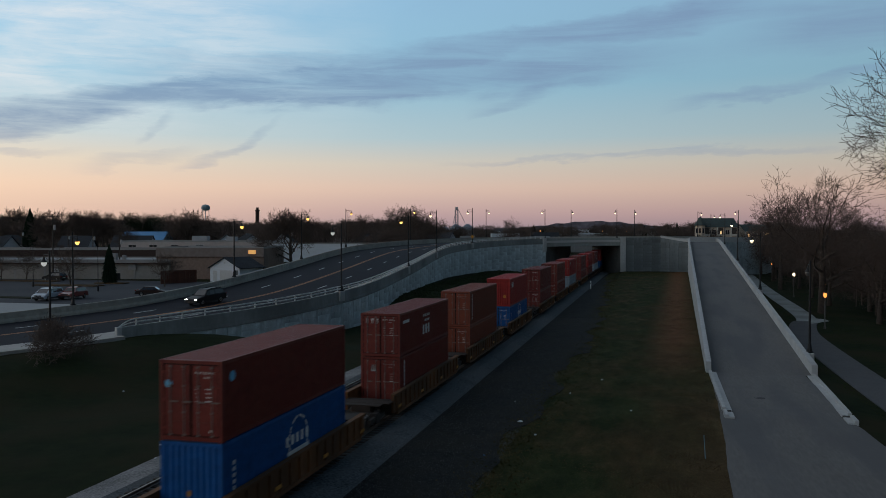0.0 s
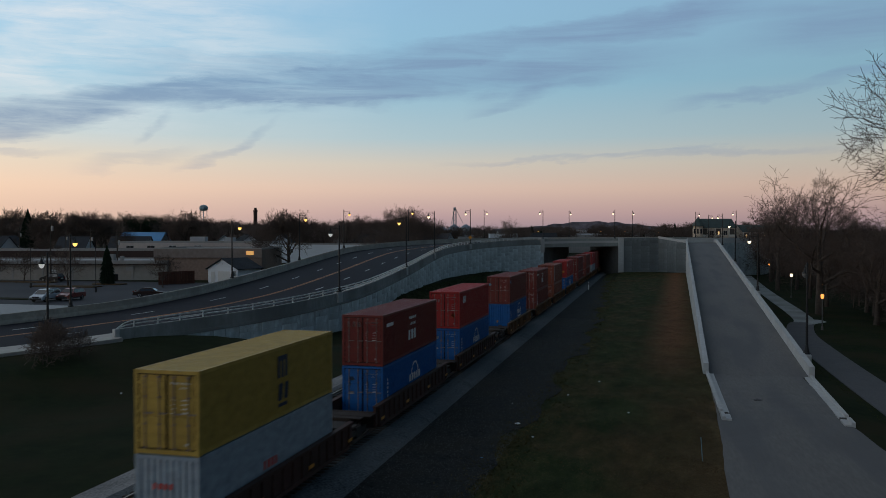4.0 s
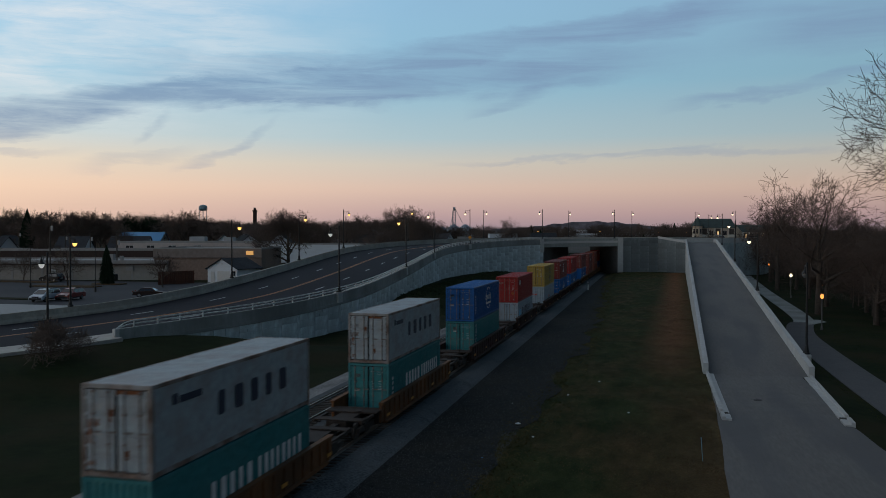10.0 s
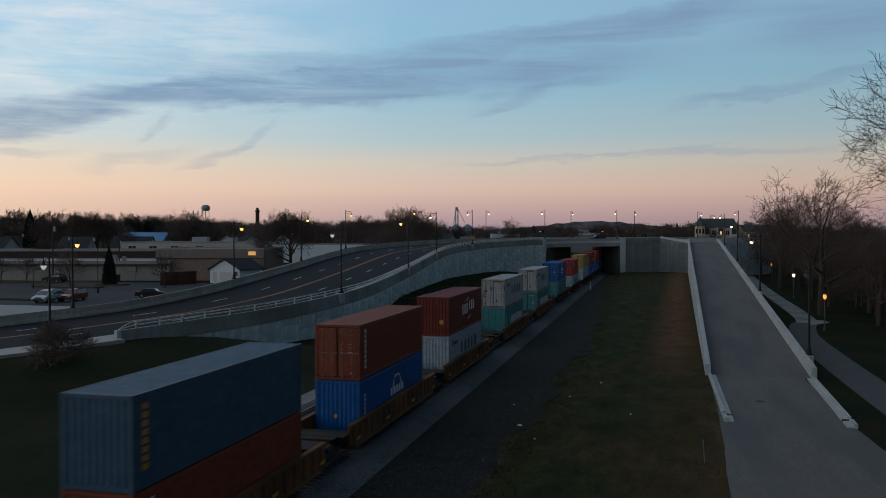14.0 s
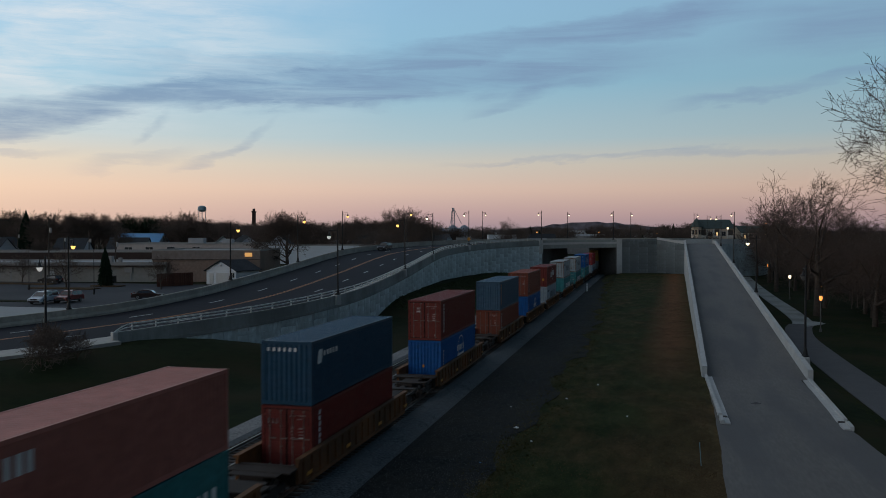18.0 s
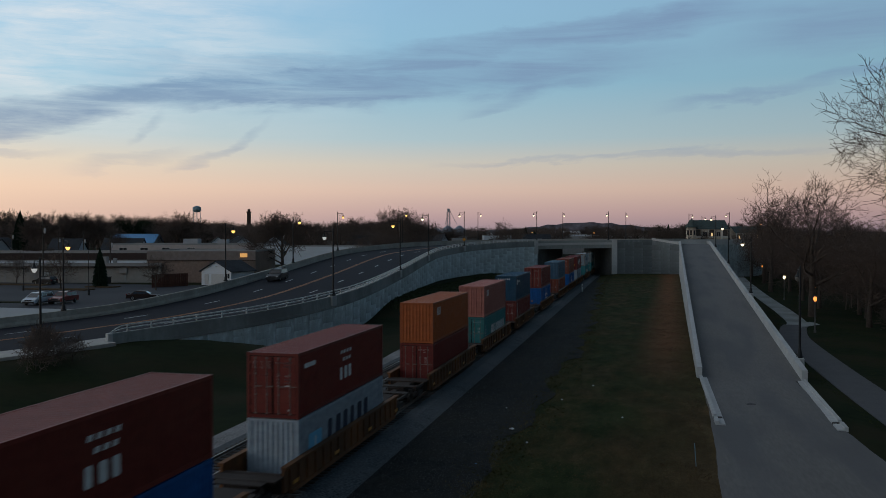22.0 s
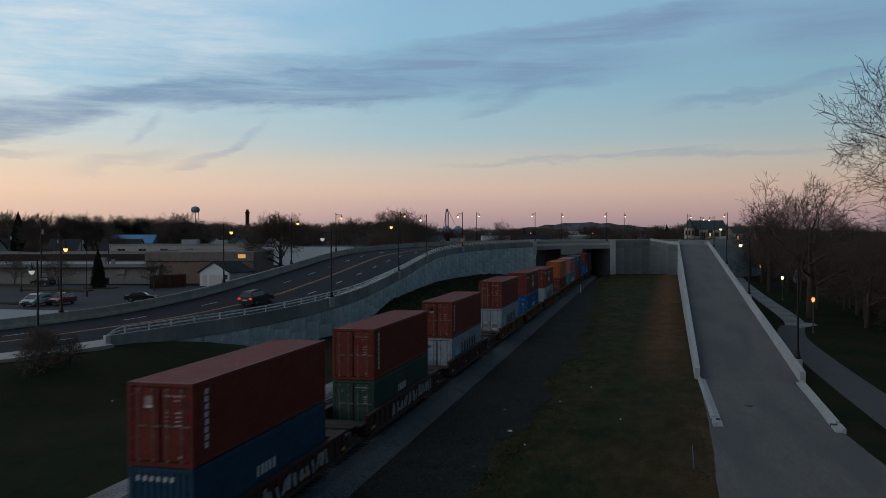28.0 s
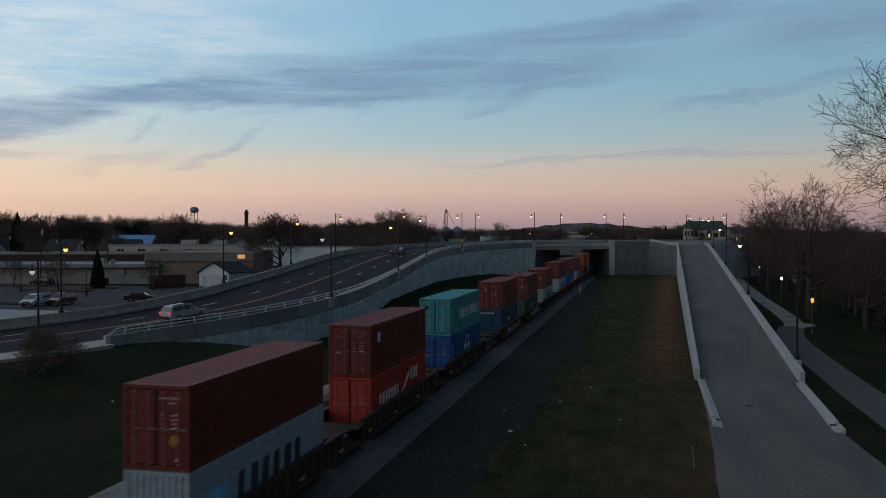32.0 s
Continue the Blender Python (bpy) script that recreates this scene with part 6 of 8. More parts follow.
# buildings of the town beyond the bridge
for x, y, rot, w, d, h, wall, z in ((-41, 330, 14, 11, 10, 9.6, M_SIDING, 0.8), (-62, 400, 14, 26, 14, 7.8, M_FASCIA, 1.0), (-18, 430, 14, 24, 14, 8.6, M_FASCIA, 1.0), (-30, 520, 14, 30, 14, 9.5, M_SIDING, 1.0), (10, 560, 14, 40, 16, 10, M_FASCIA, 1.0), (-2, 470, 14, 18, 12, 9.2, M_SIDING, 1.0),
                                   (-90, 520, 14, 44, 16, 8.5, M_FLATROOF, 1.0), (-60, 300, 14, 20, 10, 6.2, M_FLATROOF, 1.0), (-92, 262, 10, 34, 14, 6.0, M_SIDING, 1.0), (-150, 470, 14, 34, 14, 7.5, M_SIDING, 1.0), (-118, 380, 12, 26, 12, 7.0, M_FASCIA, 1.0), (30, 620, 14, 36, 14, 11, M_FLATROOF, 1.0)):
    building("warehouse", "plain pale flat-roofed building in the town", "building", x, y, rot, w, d, h, wall, z=z, parapet=0.3, wins=((-w / 4, h - 2.6, 1.6, 1.2), (w / 4, h - 2.6, 1.6, 1.2)), group="town buildings")
for x, y, rot in ((-30, 370, 20), (-75, 350, -15), (-48, 460, 10), (0, 520, 30), (-105, 440, 0), (22, 480, -10)):
    building("house", "grey clapboard house with a dark pitched roof", "house", x, y, rot, 12, 9, 6.2, M_HOUSE, "gable_side", M_SHINGLE, 3.6, wins=((-3, 3.2, 1.2, 1.5), (3, 3.2, 1.2, 1.5)), z=1.0, group="houses of the town")

M_WHITEWALL = mat("white_house_wall", (0.60, 0.62, 0.64), 0.85, 0.1, 1.5, 0.3, 0.05, per_object=0.2)
M_GREYROOF = mat("grey_roof", (0.13, 0.13, 0.14), 0.9, 0.25, 1.5, 0.2, 0.1, per_object=0.5)
rh = random.Random(8)
for i in range(46):
    d_ = rh.uniform(430, 880)
    a_ = radians(rh.uniform(-21.0, 3.0))
    x, y = 16 + d_ * math.sin(a_), d_ * math.cos(a_)
    w_h = rh.uniform(9, 22)
    wall_h = (M_WHITEWALL, M_HOUSE, M_TAN, M_WHITEWALL)[i % 4]
    building("house", "distant %s house with a pitched roof" % {0: "white", 1: "grey", 2: "tan", 3: "white"}[i % 4], "house", x, y, 14 + rh.uniform(-40, 40), w_h, 10, rh.uniform(6.2, 8.5), wall_h, ("gable_side", "gable_front")[i % 3 == 0] if w_h < 15 else "flat", M_GREYROOF, 3.2, wins=((-2.6, 4.0, 1.2, 1.5, i % 7 == 0), (2.6, 4.0, 1.2, 1.5, i % 5 == 0)), z=gz(x, y), group="houses of the town")

# apartment house behind the ramp: three floors, a corner turret, lit lamps
M_HOTEL = mat("cream_wall", (0.47, 0.39, 0.31), 0.9, 0.15, 1.0, 0.2, 0.05)
M_TRIMWHITE = mat("white_trim", (0.50, 0.47, 0.42), 0.85, 0.12, 1.0, 0.2, 0.03)
M_GREENROOF = mat("dark_green_roof", (0.060, 0.078, 0.074), 0.9, 0.25, 1.0, 0.2, 0.05, spec=0.1)
# dark colour that stands for the shade inside balconies
M_BALCONY_SHADE = mat("balcony_shade_paint", (0.075, 0.062, 0.055), 0.95, 0.3, 1.0, 0.2, 0.05)


def apartment(label, x, y, w, h, rise, floors, bays, seed, gables=()):
    """A cream apartment block: flat dark panels painted as balcony shade between white piers on every floor, windows
    beside them.
    """
    b = building("apartment_house", label, "building", x, y, 14, w, 12, h, M_HOTEL, "gable_side", M_GREENROOF, rise, z=1.0)
    r = random.Random(seed)
    storey, bay = h / floors, w / bays
    for i in range(bays):
        x0 = -w / 2 + i * bay
        part("pier", boxes((x0 - 0.22, x0 + 0.22, -0.5, -0.005, 0, h - 0.2), bevel=0.03), M_TRIMWHITE, b)
        for f in range(floors):
            z0 = f * storey
            if i % 2 == 0:
                part("balcony", boxes((x0 + 0.4, x0 + bay - 0.4, -0.06, -0.004, z0 + 0.35, z0 + storey - 0.45)), M_BALCONY_SHADE, b, "flat dark panel painted as the shade of a balcony")
                part("balcony_rail", boxes((x0 + 0.3, x0 + bay - 0.3, -0.55, -0.45, z0 + 0.3, z0 + 1.2)), M_TRIMWHITE, b)
                if r.random() < 0.3:
                    part("lit_door", boxes((x0 + bay * 0.4, x0 + bay * 0.62, -0.09, -0.062, z0 + 0.5, z0 + 2.4)), M_LITPANE, b, "lit balcony door")
            else:
                window(b, x0 + bay / 2, z0 + 1.0, 1.5, 1.7, -0.01, r.random() < 0.35)
    part("pier", boxes((w / 2 - 0.22, w / 2 + 0.22, -0.5, -0.005, 0, h - 0.2), bevel=0.03), M_TRIMWHITE, b)
    for gx_ in gables:
        bm = bmesh.new()
        q = [(gx_ - 2.2, -0.5, h - 0.1), (gx_ + 2.2, -0.5, h - 0.1), (gx_, -0.5, h + 2.6)]
        fr = [bm.verts.new(c) for c in q]
        bk = [bm.verts.new((c[0], 4.5, c[2])) for c in q]
        bm.faces.new(fr)
        for i in range(3):
            bm.faces.new((fr[i], bk[i], bk[(i + 1) % 3], fr[(i + 1) % 3]))
        part("gable", bm, M_GREENROOF, b)
    return b


hotel = apartment("cream apartment house with dark roofs and a corner turret", 41.0, 354, 13.5, 12.1, 3.4, 3, 5, 1)
bm = bmesh.new()
lathe(bm, ((1.9, 0.0), (1.9, 12.6)), 8, (-8.2, -0.4, 0))
turret = part("turret", bm, M_HOTEL, hotel)
for a in range(8):
    for z in (2.0, 6.0, 9.6):
        w_ = part("turret_window", boxes((-0.42, 0.42, -0.03, 0.0, 0, 1.9)), M_PANE, turret)
        w_.matrix_basis = Matrix.Translation((-8.2, -0.4, z)) @ pose(0, 0, 0, 0, 0, 45 * a + 22.5) @ pose(0, -1.77, 0)
bm = bmesh.new()
lathe(bm, ((2.6, 12.6), (2.5, 12.9), (0.1, 16.2)), 8, (-8.2, -0.4, 0))
part("turret_roof", bm, M_GREENROOF, hotel)
apartment("long cream apartment wing with dark gabled roofs", 60.5, 362, 20, 10.4, 2.6, 3, 8, 2, (-6, 2, 8))

# ---- skyline ----
M_TOWER = mat("tower_paint", (0.20, 0.29, 0.33), 0.6, 0.1, 0.3, 0.05, 0.0)
tower = thing("water_tower", "pale blue round water tower on steel legs", "water tower", m=pose(-703, 1266, 6))
bm = bmesh.new()
lathe(bm, ((0.5, 41.0), (4.5, 41.4), (6.8, 43.5), (7.0, 46.5), (6.2, 49.0), (4.0, 50.6), (0.4, 51.4)), 20)
part("tank", bm, M_TOWER, tower)
bm = bmesh.new()
lathe(bm, ((6.9, 44.0), (7.6, 44.0), (7.6, 44.4), (6.9, 44.4)), 20)
part("walkway", bm, M_TOWER, tower)
for i in range(6):
    a = 2 * math.pi * i / 6
    bm = bmesh.new()
    tube(bm, (6.6 * math.cos(a), 6.6 * math.sin(a), 0), (6.0 * math.cos(a), 6.0 * math.sin(a), 43.2), 0.42, sides=6)
    part("leg", bm, M_TOWER, tower)
bm = bmesh.new()
tube(bm, (0, 0, 0), (0, 0, 41.2), 0.7, sides=8)
part("riser", bm, M_TOWER, tower)
stack = thing("brick_tower", "dark square brick tower above the trees", "tower", m=pose(-393, 827, 4.5, 0, 0, 14))
part("shaft", boxes((-1.7, 1.7, -1.7, 1.7, -4, 29), bevel=0.1), M_DARKROOF, stack)
part("crown", boxes((-2.2, 2.2, -2.2, 2.2, 29, 30.4), (-1.2, 1.2, -1.2, 1.2, 30.4, 33), bevel=0.1), M_DARKROOF, stack)
M_SILO = mat("silo_steel", (0.22, 0.25, 0.29), 0.5, 0.1, 0.4, 0.1, 0.0, metal=0.3)
elevator = thing("grain_elevator", "grey steel grain silos with a lattice elevator leg", "silo", m=pose(-124, 604, 1))
for x, h, r in ((-9.5, 12, 4.2), (-1, 13.5, 4.6), (7.5, 13.5, 4.6), (14.5, 10, 3.2)):
    bm = bmesh.new()
    lathe(bm, ((r, 0), (r, h), (r * 0.25, h + r * 0.55), (0.1, h + r * 0.6)), 18, (x, 0, 0))
    part("silo", bm, M_SILO, elevator)
bm = bmesh.new()
for sx, sy in ((-1, -1), (1, -1), (1, 1), (-1, 1)):
    tube(bm, (0.5 + sx, sy - 5, 0), (0.5 + sx, sy - 5, 26), 0.18, sides=4)
for i in range(13):
    z = i * 2.0
    tube(bm, (-0.5, -6, z), (1.5, -6, z + 2), 0.1, sides=4)
    tube(bm, (1.5, -6, z), (-0.5, -6, z + 2), 0.1, sides=4)
part("lattice_leg", bm, M_SILO, elevator)
part("leg_head", boxes((-0.3, 1.3, -5.8, -4.2, 26, 28.4), bevel=0.2), M_SILO, elevator)
bm = bmesh.new()
tube(bm, (1.5, -5, 27), (6, -2, 17), 0.16, sides=6)
tube(bm, (0, -5, 26), (-3, -2, 15), 0.16, sides=6)
part("chute", bm, M_SILO, elevator)
# far wooded ridge
vs, fs = [], []
ridge_m = mat("far_woods_ridge", (0.105, 0.094, 0.105), 1.0, 0.6, 0.11, 0.025, 0.0, spec=0.0)
n = 160
for i in range(n + 1):
    f = i / n
    x = -1900 + 3300 * f
    hgt = 13 + 24 * math.exp(-((x + 110) / 150) ** 2) + 9 * math.exp(-((x - 250) / 160) ** 2) + 12 * math.exp(-((x + 900) / 500) ** 2) + 1.6 * math.sin(i * 2.7) + 1.1 * math.sin(i * 5.9 + 1)
    vs += [(x, 1950, -2), (x, 1980, hgt), (x, 2300, hgt * 0.5), (x, 2400, -2)]
for i in range(n):
    for c in range(3):
        a = i * 4 + c
        fs.append((a, a + 4, a + 5, a + 1))
tagged(new("backdrop", mesh_of("backdrop", vs, fs, ridge_m, True)), "low dark wooded ridge on the horizon", "hill", kind="structure")

# lamps of the streets beyond the bridge
bm = bmesh.new()
tube(bm, (0, 0, 0), (0, 0, 1.0), 0.012, sides=5)
FAR_POLE = bpy.data.meshes.new("pole")
bm.to_mesh(FAR_POLE)
bm.free()
FAR_POLE.materials.append(M_BLACK)
bm = bmesh.new()
lathe(bm, ((0.10, -0.22), (0.36, -0.10), (0.38, 0.12), (0.12, 0.24)), 8)
FAR_GLOBE = bpy.data.meshes.new("globe")
bm.to_mesh(FAR_GLOBE)
bm.free()
FAR_GLOBE.materials.append(M_GLOW_ORANGE)
for x, y, z in ((24.5, 418, 9.2), (28.2, 426, 9.6), (32.3, 440, 10.8), (36.5, 455, 12.0), (41.5, 470, 13.4), (46.0, 486, 14.8), (38.5, 500, 16.0), (18.2, 405, 11.2), (47.0, 400, 9.8), (51.0, 404, 10.8), (60.5, 372, 12.8), (62.0, 376, 15.0), (-38, 410, 11.6), (-85, 420, 10.2), (-62, 460, 11.0), (-12, 470, 11.6), (2, 440, 11.4)):
    g0 = gz(x, y)
    o = thing("street_lamp", "distant street lamp glowing orange on a thin pole", "street lamp", "lamps of the town", m=pose(x, y, g0))
    piece("pole", FAR_POLE, o, Matrix.Diagonal((6, 6, z - g0, 1)))
    piece("globe", FAR_GLOBE, o, pose(0, 0, z - g0))

# ---- vehicles ----
M_TYRE = mat("tyre_rubber", (0.012, 0.012, 0.013), 0.9, 0.2, 8.0, 1.0, 0.1)
M_RIM = mat("alloy_rim", (0.30, 0.31, 0.32), 0.4, 0.1, 5.0, 1.0, 0.0, metal=0.7)
M_AUTOGLASS = glass("car_glass", (0.012, 0.014, 0.017), 0.06)
M_HEAD = glowing("headlight_on", (1.0, 0.90, 0.75), 14.0)
M_HEADOFF = glass("headlight_off", (0.45, 0.46, 0.48), 0.15)
M_TAIL = glowing("tail_light_on", (0.8, 0.05, 0.035), 0.8)
M_TAILOFF = glass("tail_light_off", (0.20, 0.012, 0.010), 0.2)
M_TRIM = mat("plastic_trim", (0.018, 0.018, 0.02), 0.7, 0.15, 6.0, 1.0, 0.02)


def carpaint(name, c):
    m = mat(name, c, 0.32, 0.06, 2.0, 0.5, 0.0, spec=0.4)
    m.node_tree.nodes["Principled BSDF"].inputs["Coat Weight"].default_value = 0.25
    m.node_tree.nodes["Principled BSDF"].inputs["Coat Roughness"].default_value = 0.08
    return m


CARPAINT = {"black": mat("car_black", (0.008, 0.009, 0.011), 0.45, 0.06, 2.0, 0.5, 0.0, spec=0.2), "dark_grey": mat("car_dark_grey", (0.014, 0.016, 0.019), 0.4, 0.06, 2.0, 0.5, 0.0, spec=0.3), "silver": carpaint("car_silver", (0.30, 0.32, 0.34)),
            "light": carpaint("car_light_blue_grey", (0.42, 0.48, 0.54)), "red": carpaint("car_red", (0.16, 0.014, 0.012)), "maroon": mat("car_maroon", (0.022, 0.010, 0.009), 0.5, 0.06, 2.0, 0.5, 0.0, spec=0.2)}
# outlines from the back (x negative) to the nose, and the greenhouse above, in shares of the length
SHAPES = {
    "suv": dict(L=4.75, W=1.88, body=((-0.50, 0.36), (-0.495, 0.62), (-0.485, 1.02), (0.16, 1.06), (0.30, 1.02), (0.46, 0.86), (0.495, 0.70), (0.50, 0.36)), cabin=((-0.475, 1.02), (-0.41, 1.58), (-0.35, 1.68), (0.02, 1.70), (0.09, 1.64), (0.22, 1.05))),
    "van": dict(L=5.0, W=1.95, body=((-0.50, 0.34), (-0.495, 0.62), (-0.49, 1.02), (0.22, 1.04), (0.36, 0.98), (0.47, 0.78), (0.50, 0.62), (0.50, 0.34)), cabin=((-0.485, 1.02), (-0.45, 1.60), (-0.40, 1.72), (0.04, 1.74), (0.12, 1.66), (0.34, 1.02))),
    "car": dict(L=4.6, W=1.8, body=((-0.50, 0.34), (-0.498, 0.60), (-0.48, 0.92), (-0.30, 0.96), (0.20, 0.95), (0.44, 0.80), (0.495, 0.62), (0.50, 0.34)), cabin=((-0.36, 0.95), (-0.24, 1.36), (-0.16, 1.42), (0.04, 1.43), (0.10, 1.38), (0.24, 0.95))),
}


def vehicle(shape, colour, label, lights="off", name="car"):
    """A vehicle that looks along +y, its tyres on z 0."""
    s = SHAPES[shape]
    L, W = s["L"], s["W"]
    v = thing(name, label, "car", "vehicles")
    hw = W / 2
    axle = (-0.29 * L, 0.30 * L)
    bm = bmesh.new()
    prof = [(y * L, z) for y, z in s["body"]]
    rings = []
    for x, dz, inset in ((-hw, -0.04, 0.03), (-hw + 0.10, 0.0, 0.0), (hw - 0.10, 0.0, 0.0), (hw, -0.04, 0.03)):
        rings.append([bm.verts.new((x, y * (1 - inset / L * 2), z + (dz if z > 0.8 else 0))) for y, z in prof])
    for a, b in zip(rings, rings[1:]):
        for i in range(len(prof)):
            j = (i + 1) % len(prof)
            bm.faces.new((a[i], a[j], b[j], b[i]))
    bm.faces.new(rings[0][::-1])
    bm.faces.new(rings[-1])
    cab = [(y * L, z) for y, z in s["cabin"]]
    lo_w, hi_w = hw - 0.06, hw - 0.24
    zc = [(lo_w if z < 1.1 else hi_w) for _, z in cab]
    ra = [bm.verts.new((-w, y, z)) for (y, z), w in zip(cab, zc)]
    rb = [bm.verts.new((w, y, z)) for (y, z), w in zip(cab, zc)]
    for i in range(len(cab) - 1):
        bm.faces.new((ra[i], ra[i + 1], rb[i + 1], rb[i]))
    bm.faces.new(ra[::-1])
    bm.faces.new(rb)
    bmesh.ops.recalc_face_normals(bm, faces=bm.faces)
    part("body", bm, CARPAINT[colour], v)

    def pane(name_, pts_):
        b = bmesh.new()
        lo_ = [b.verts.new(p) for p in pts_]
        c_ = sum((p.co for p in lo_), Vector()) / len(lo_)
        nrm = (lo_[1].co - lo_[0].co).cross(lo_[2].co - lo_[0].co).normalized()
        if nrm.dot(c_ - Vector((0, 0, 1.0))) < 0:
            nrm = -nrm
        for p in lo_:
            p.co += nrm * 0.008
        hi_ = [b.verts.new(p.co - nrm * 0.03) for p in lo_]
        b.faces.new(lo_)
        for i_ in range(len(lo_)):
            b.faces.new((lo_[i_], lo_[(i_ + 1) % len(lo_)], hi_[(i_ + 1) % len(lo_)], hi_[i_]))
        bmesh.ops.recalc_face_normals(b, faces=b.faces)
        return part(name_, b, M_AUTOGLASS, v)

    (yb0, zb0), (yb1, zb1), (yb2, zb2), (yf2, zf2), (yf1, zf1), (yf0, zf0) = cab
    mix = lambda a, b, f: a + (b - a) * f
    pane("windscreen", [(sx * mix(lo_w, hi_w, f) * 0.90, mix(yf0, yf1, f), mix(zf0, zf1, f)) for sx, f in ((-1, 0.1), (1, 0.1), (1, 0.92), (-1, 0.92))])
    pane("rear_window", [(sx * mix(lo_w, hi_w, f) * 0.88, mix(yb0, yb1, f), mix(zb0, zb1, f)) for sx, f in ((-1, 0.12), (1, 0.12), (1, 0.9), (-1, 0.9))])
    ys = [mix(yb1, yb0, 0.55) + 0.12, -0.13 * L, 0.06 * L, mix(yf0, yf1, 0.45) - 0.1]
    for sx in (-1, 1):
        for a, b in ((ys[0], ys[1] - 0.05), (ys[1] + 0.05, ys[2] - 0.05), (ys[2] + 0.05, ys[3])):
            if b - a < 0.2:
                continue
            zl, zh = zb0 + 0.06, zf2 - 0.13
            wl_, wh_ = mix(lo_w, hi_w, 0.10), mix(lo_w, hi_w, 0.80)
            aa = a if a > ys[0] else a + 0.12
            bb = b if b < ys[3] else b - 0.28
            pane("side_window", [(sx * wl_, a, zl), (sx * wl_, b, zl), (sx * wh_, bb, zh), (sx * wh_, aa, zh)])
    for sx in (-1, 1):
        part("headlight", boxes((min(sx * 0.58, sx * 0.86), max(sx * 0.58, sx * 0.86), L * 0.44, L * 0.492, 0.66, 0.80), bevel=0.03), M_HEAD if lights == "front" else M_HEADOFF, v)
        part("tail_light", boxes((min(sx * 0.62, sx * 0.90), max(sx * 0.62, sx * 0.90), -L * 0.5 - 0.012, -L * 0.47, 0.80, 1.02), bevel=0.02), M_TAIL if lights == "back" else M_TAILOFF, v)
        part("mirror", boxes((min(sx * hw, sx * (hw + 0.2)), max(sx * hw, sx * (hw + 0.2)), L * 0.17, L * 0.17 + 0.12, 1.02, 1.18), bevel=0.03), CARPAINT[colour], v)
        part("sill_trim", boxes((min(sx * (hw - 0.02), sx * (hw + 0.012)), max(sx * (hw - 0.02), sx * (hw + 0.012)), -0.2 * L, 0.21 * L, 0.30, 0.46)), M_TRIM, v)
        if shape != "car":
            part("roof_rail", boxes((min(sx * (hi_w - 0.08), sx * (hi_w - 0.04)), max(sx * (hi_w - 0.08), sx * (hi_w - 0.04)), -0.36 * L, 0.0, s["cabin"][2][1] + 0.01, s["cabin"][2][1] + 0.07)), M_TRIM, v)
    part("bumper", boxes((-hw + 0.08, hw - 0.08, L * 0.48, L * 0.508, 0.32, 0.58), bevel=0.03), M_TRIM, v)
    part("bumper", boxes((-hw + 0.08, hw - 0.08, -L * 0.512, -L * 0.48, 0.32, 0.60), bevel=0.03), M_TRIM, v)
    part("grille", boxes((-0.5, 0.5, L * 0.47, L * 0.5035, 0.62, 0.80), bevel=0.02), M_TRIM, v)
    part("number_plate", boxes((-0.26, 0.26, -L * 0.516, -L * 0.50, 0.68, 0.80)), M_MARK, v)
    for y in axle:
        for sx in (-1, 1):
            b = bmesh.new()
            lathe(b, ((0.20, -0.115), (0.33, -0.115), (0.36, -0.07), (0.36, 0.07), (0.33, 0.115), (0.20, 0.115)), 18)
            b.transform(Euler((0, math.pi / 2, 0)).to_matrix().to_4x4())
            w = part("wheel", b, M_TYRE, v)
            w.matrix_basis = pose(sx * (hw - 0.11), y, 0.36)
            b = bmesh.new()
            lathe(b, ((0.05, 0.10), (0.21, 0.118), (0.22, 0.08)), 14)
            for k in range(5):
                a = 2 * math.pi * k / 5
                box(b, 0.05, 0.2, -0.03, 0.03, 0.10, 0.135)
                bmesh.ops.rotate(b, verts=b.verts[-8:], cent=(0, 0, 0), matrix=Euler((0, 0, a)).to_matrix())
            b.transform(Euler((0, sx * math.pi / 2, 0)).to_matrix().to_4x4())
            part("rim", b, M_RIM, w)
    return v


suv_a = vehicle("suv", "black", "black sport utility vehicle driving with headlights on", "front")
suv_b = vehicle("suv", "dark_grey", "dark grey sport utility vehicle driving down the road", "off")
suv_c = vehicle("suv", "dark_grey", "dark sport utility vehicle driving up the road", "back")
suv_d = vehicle("suv", "silver", "silver sport utility vehicle driving up the road", "back")
for shape, colour, label, x, y, rot in (("van", "light", "pale blue-grey minivan parked on the forecourt", -67.6, 103.4, 187), ("suv", "red", "dark red pickup-like car parked beside a minivan", -65.6, 106.2, 186),
                                        ("suv", "black", "black sport utility vehicle parked near the shops", -99.5, 144.8, 85), ("car", "maroon", "dark maroon saloon parked behind the road barrier", -57.5, 113.5, -70)):
    c = vehicle(shape, colour, label)
    c.matrix_basis = pose(x, y, 1.23, 0, 0, rot)

# ---- bare trees ----
M_BARK = mat("grey_bark", (0.078, 0.061, 0.051), 0.95, 0.35, 3.0, 0.5, 0.3, spec=0.05, per_object=0.25)
M_TWIG = mat("brown_twigs", (0.100, 0.076, 0.064), 0.95, 0.3, 3.0, 0.5, 0.0, spec=0.05, per_object=0.3)
M_CONIFER = mat("conifer_needles", (0.012, 0.022, 0.013), 0.95, 0.4, 3.0, 0.5, 0.2, spec=0.05)


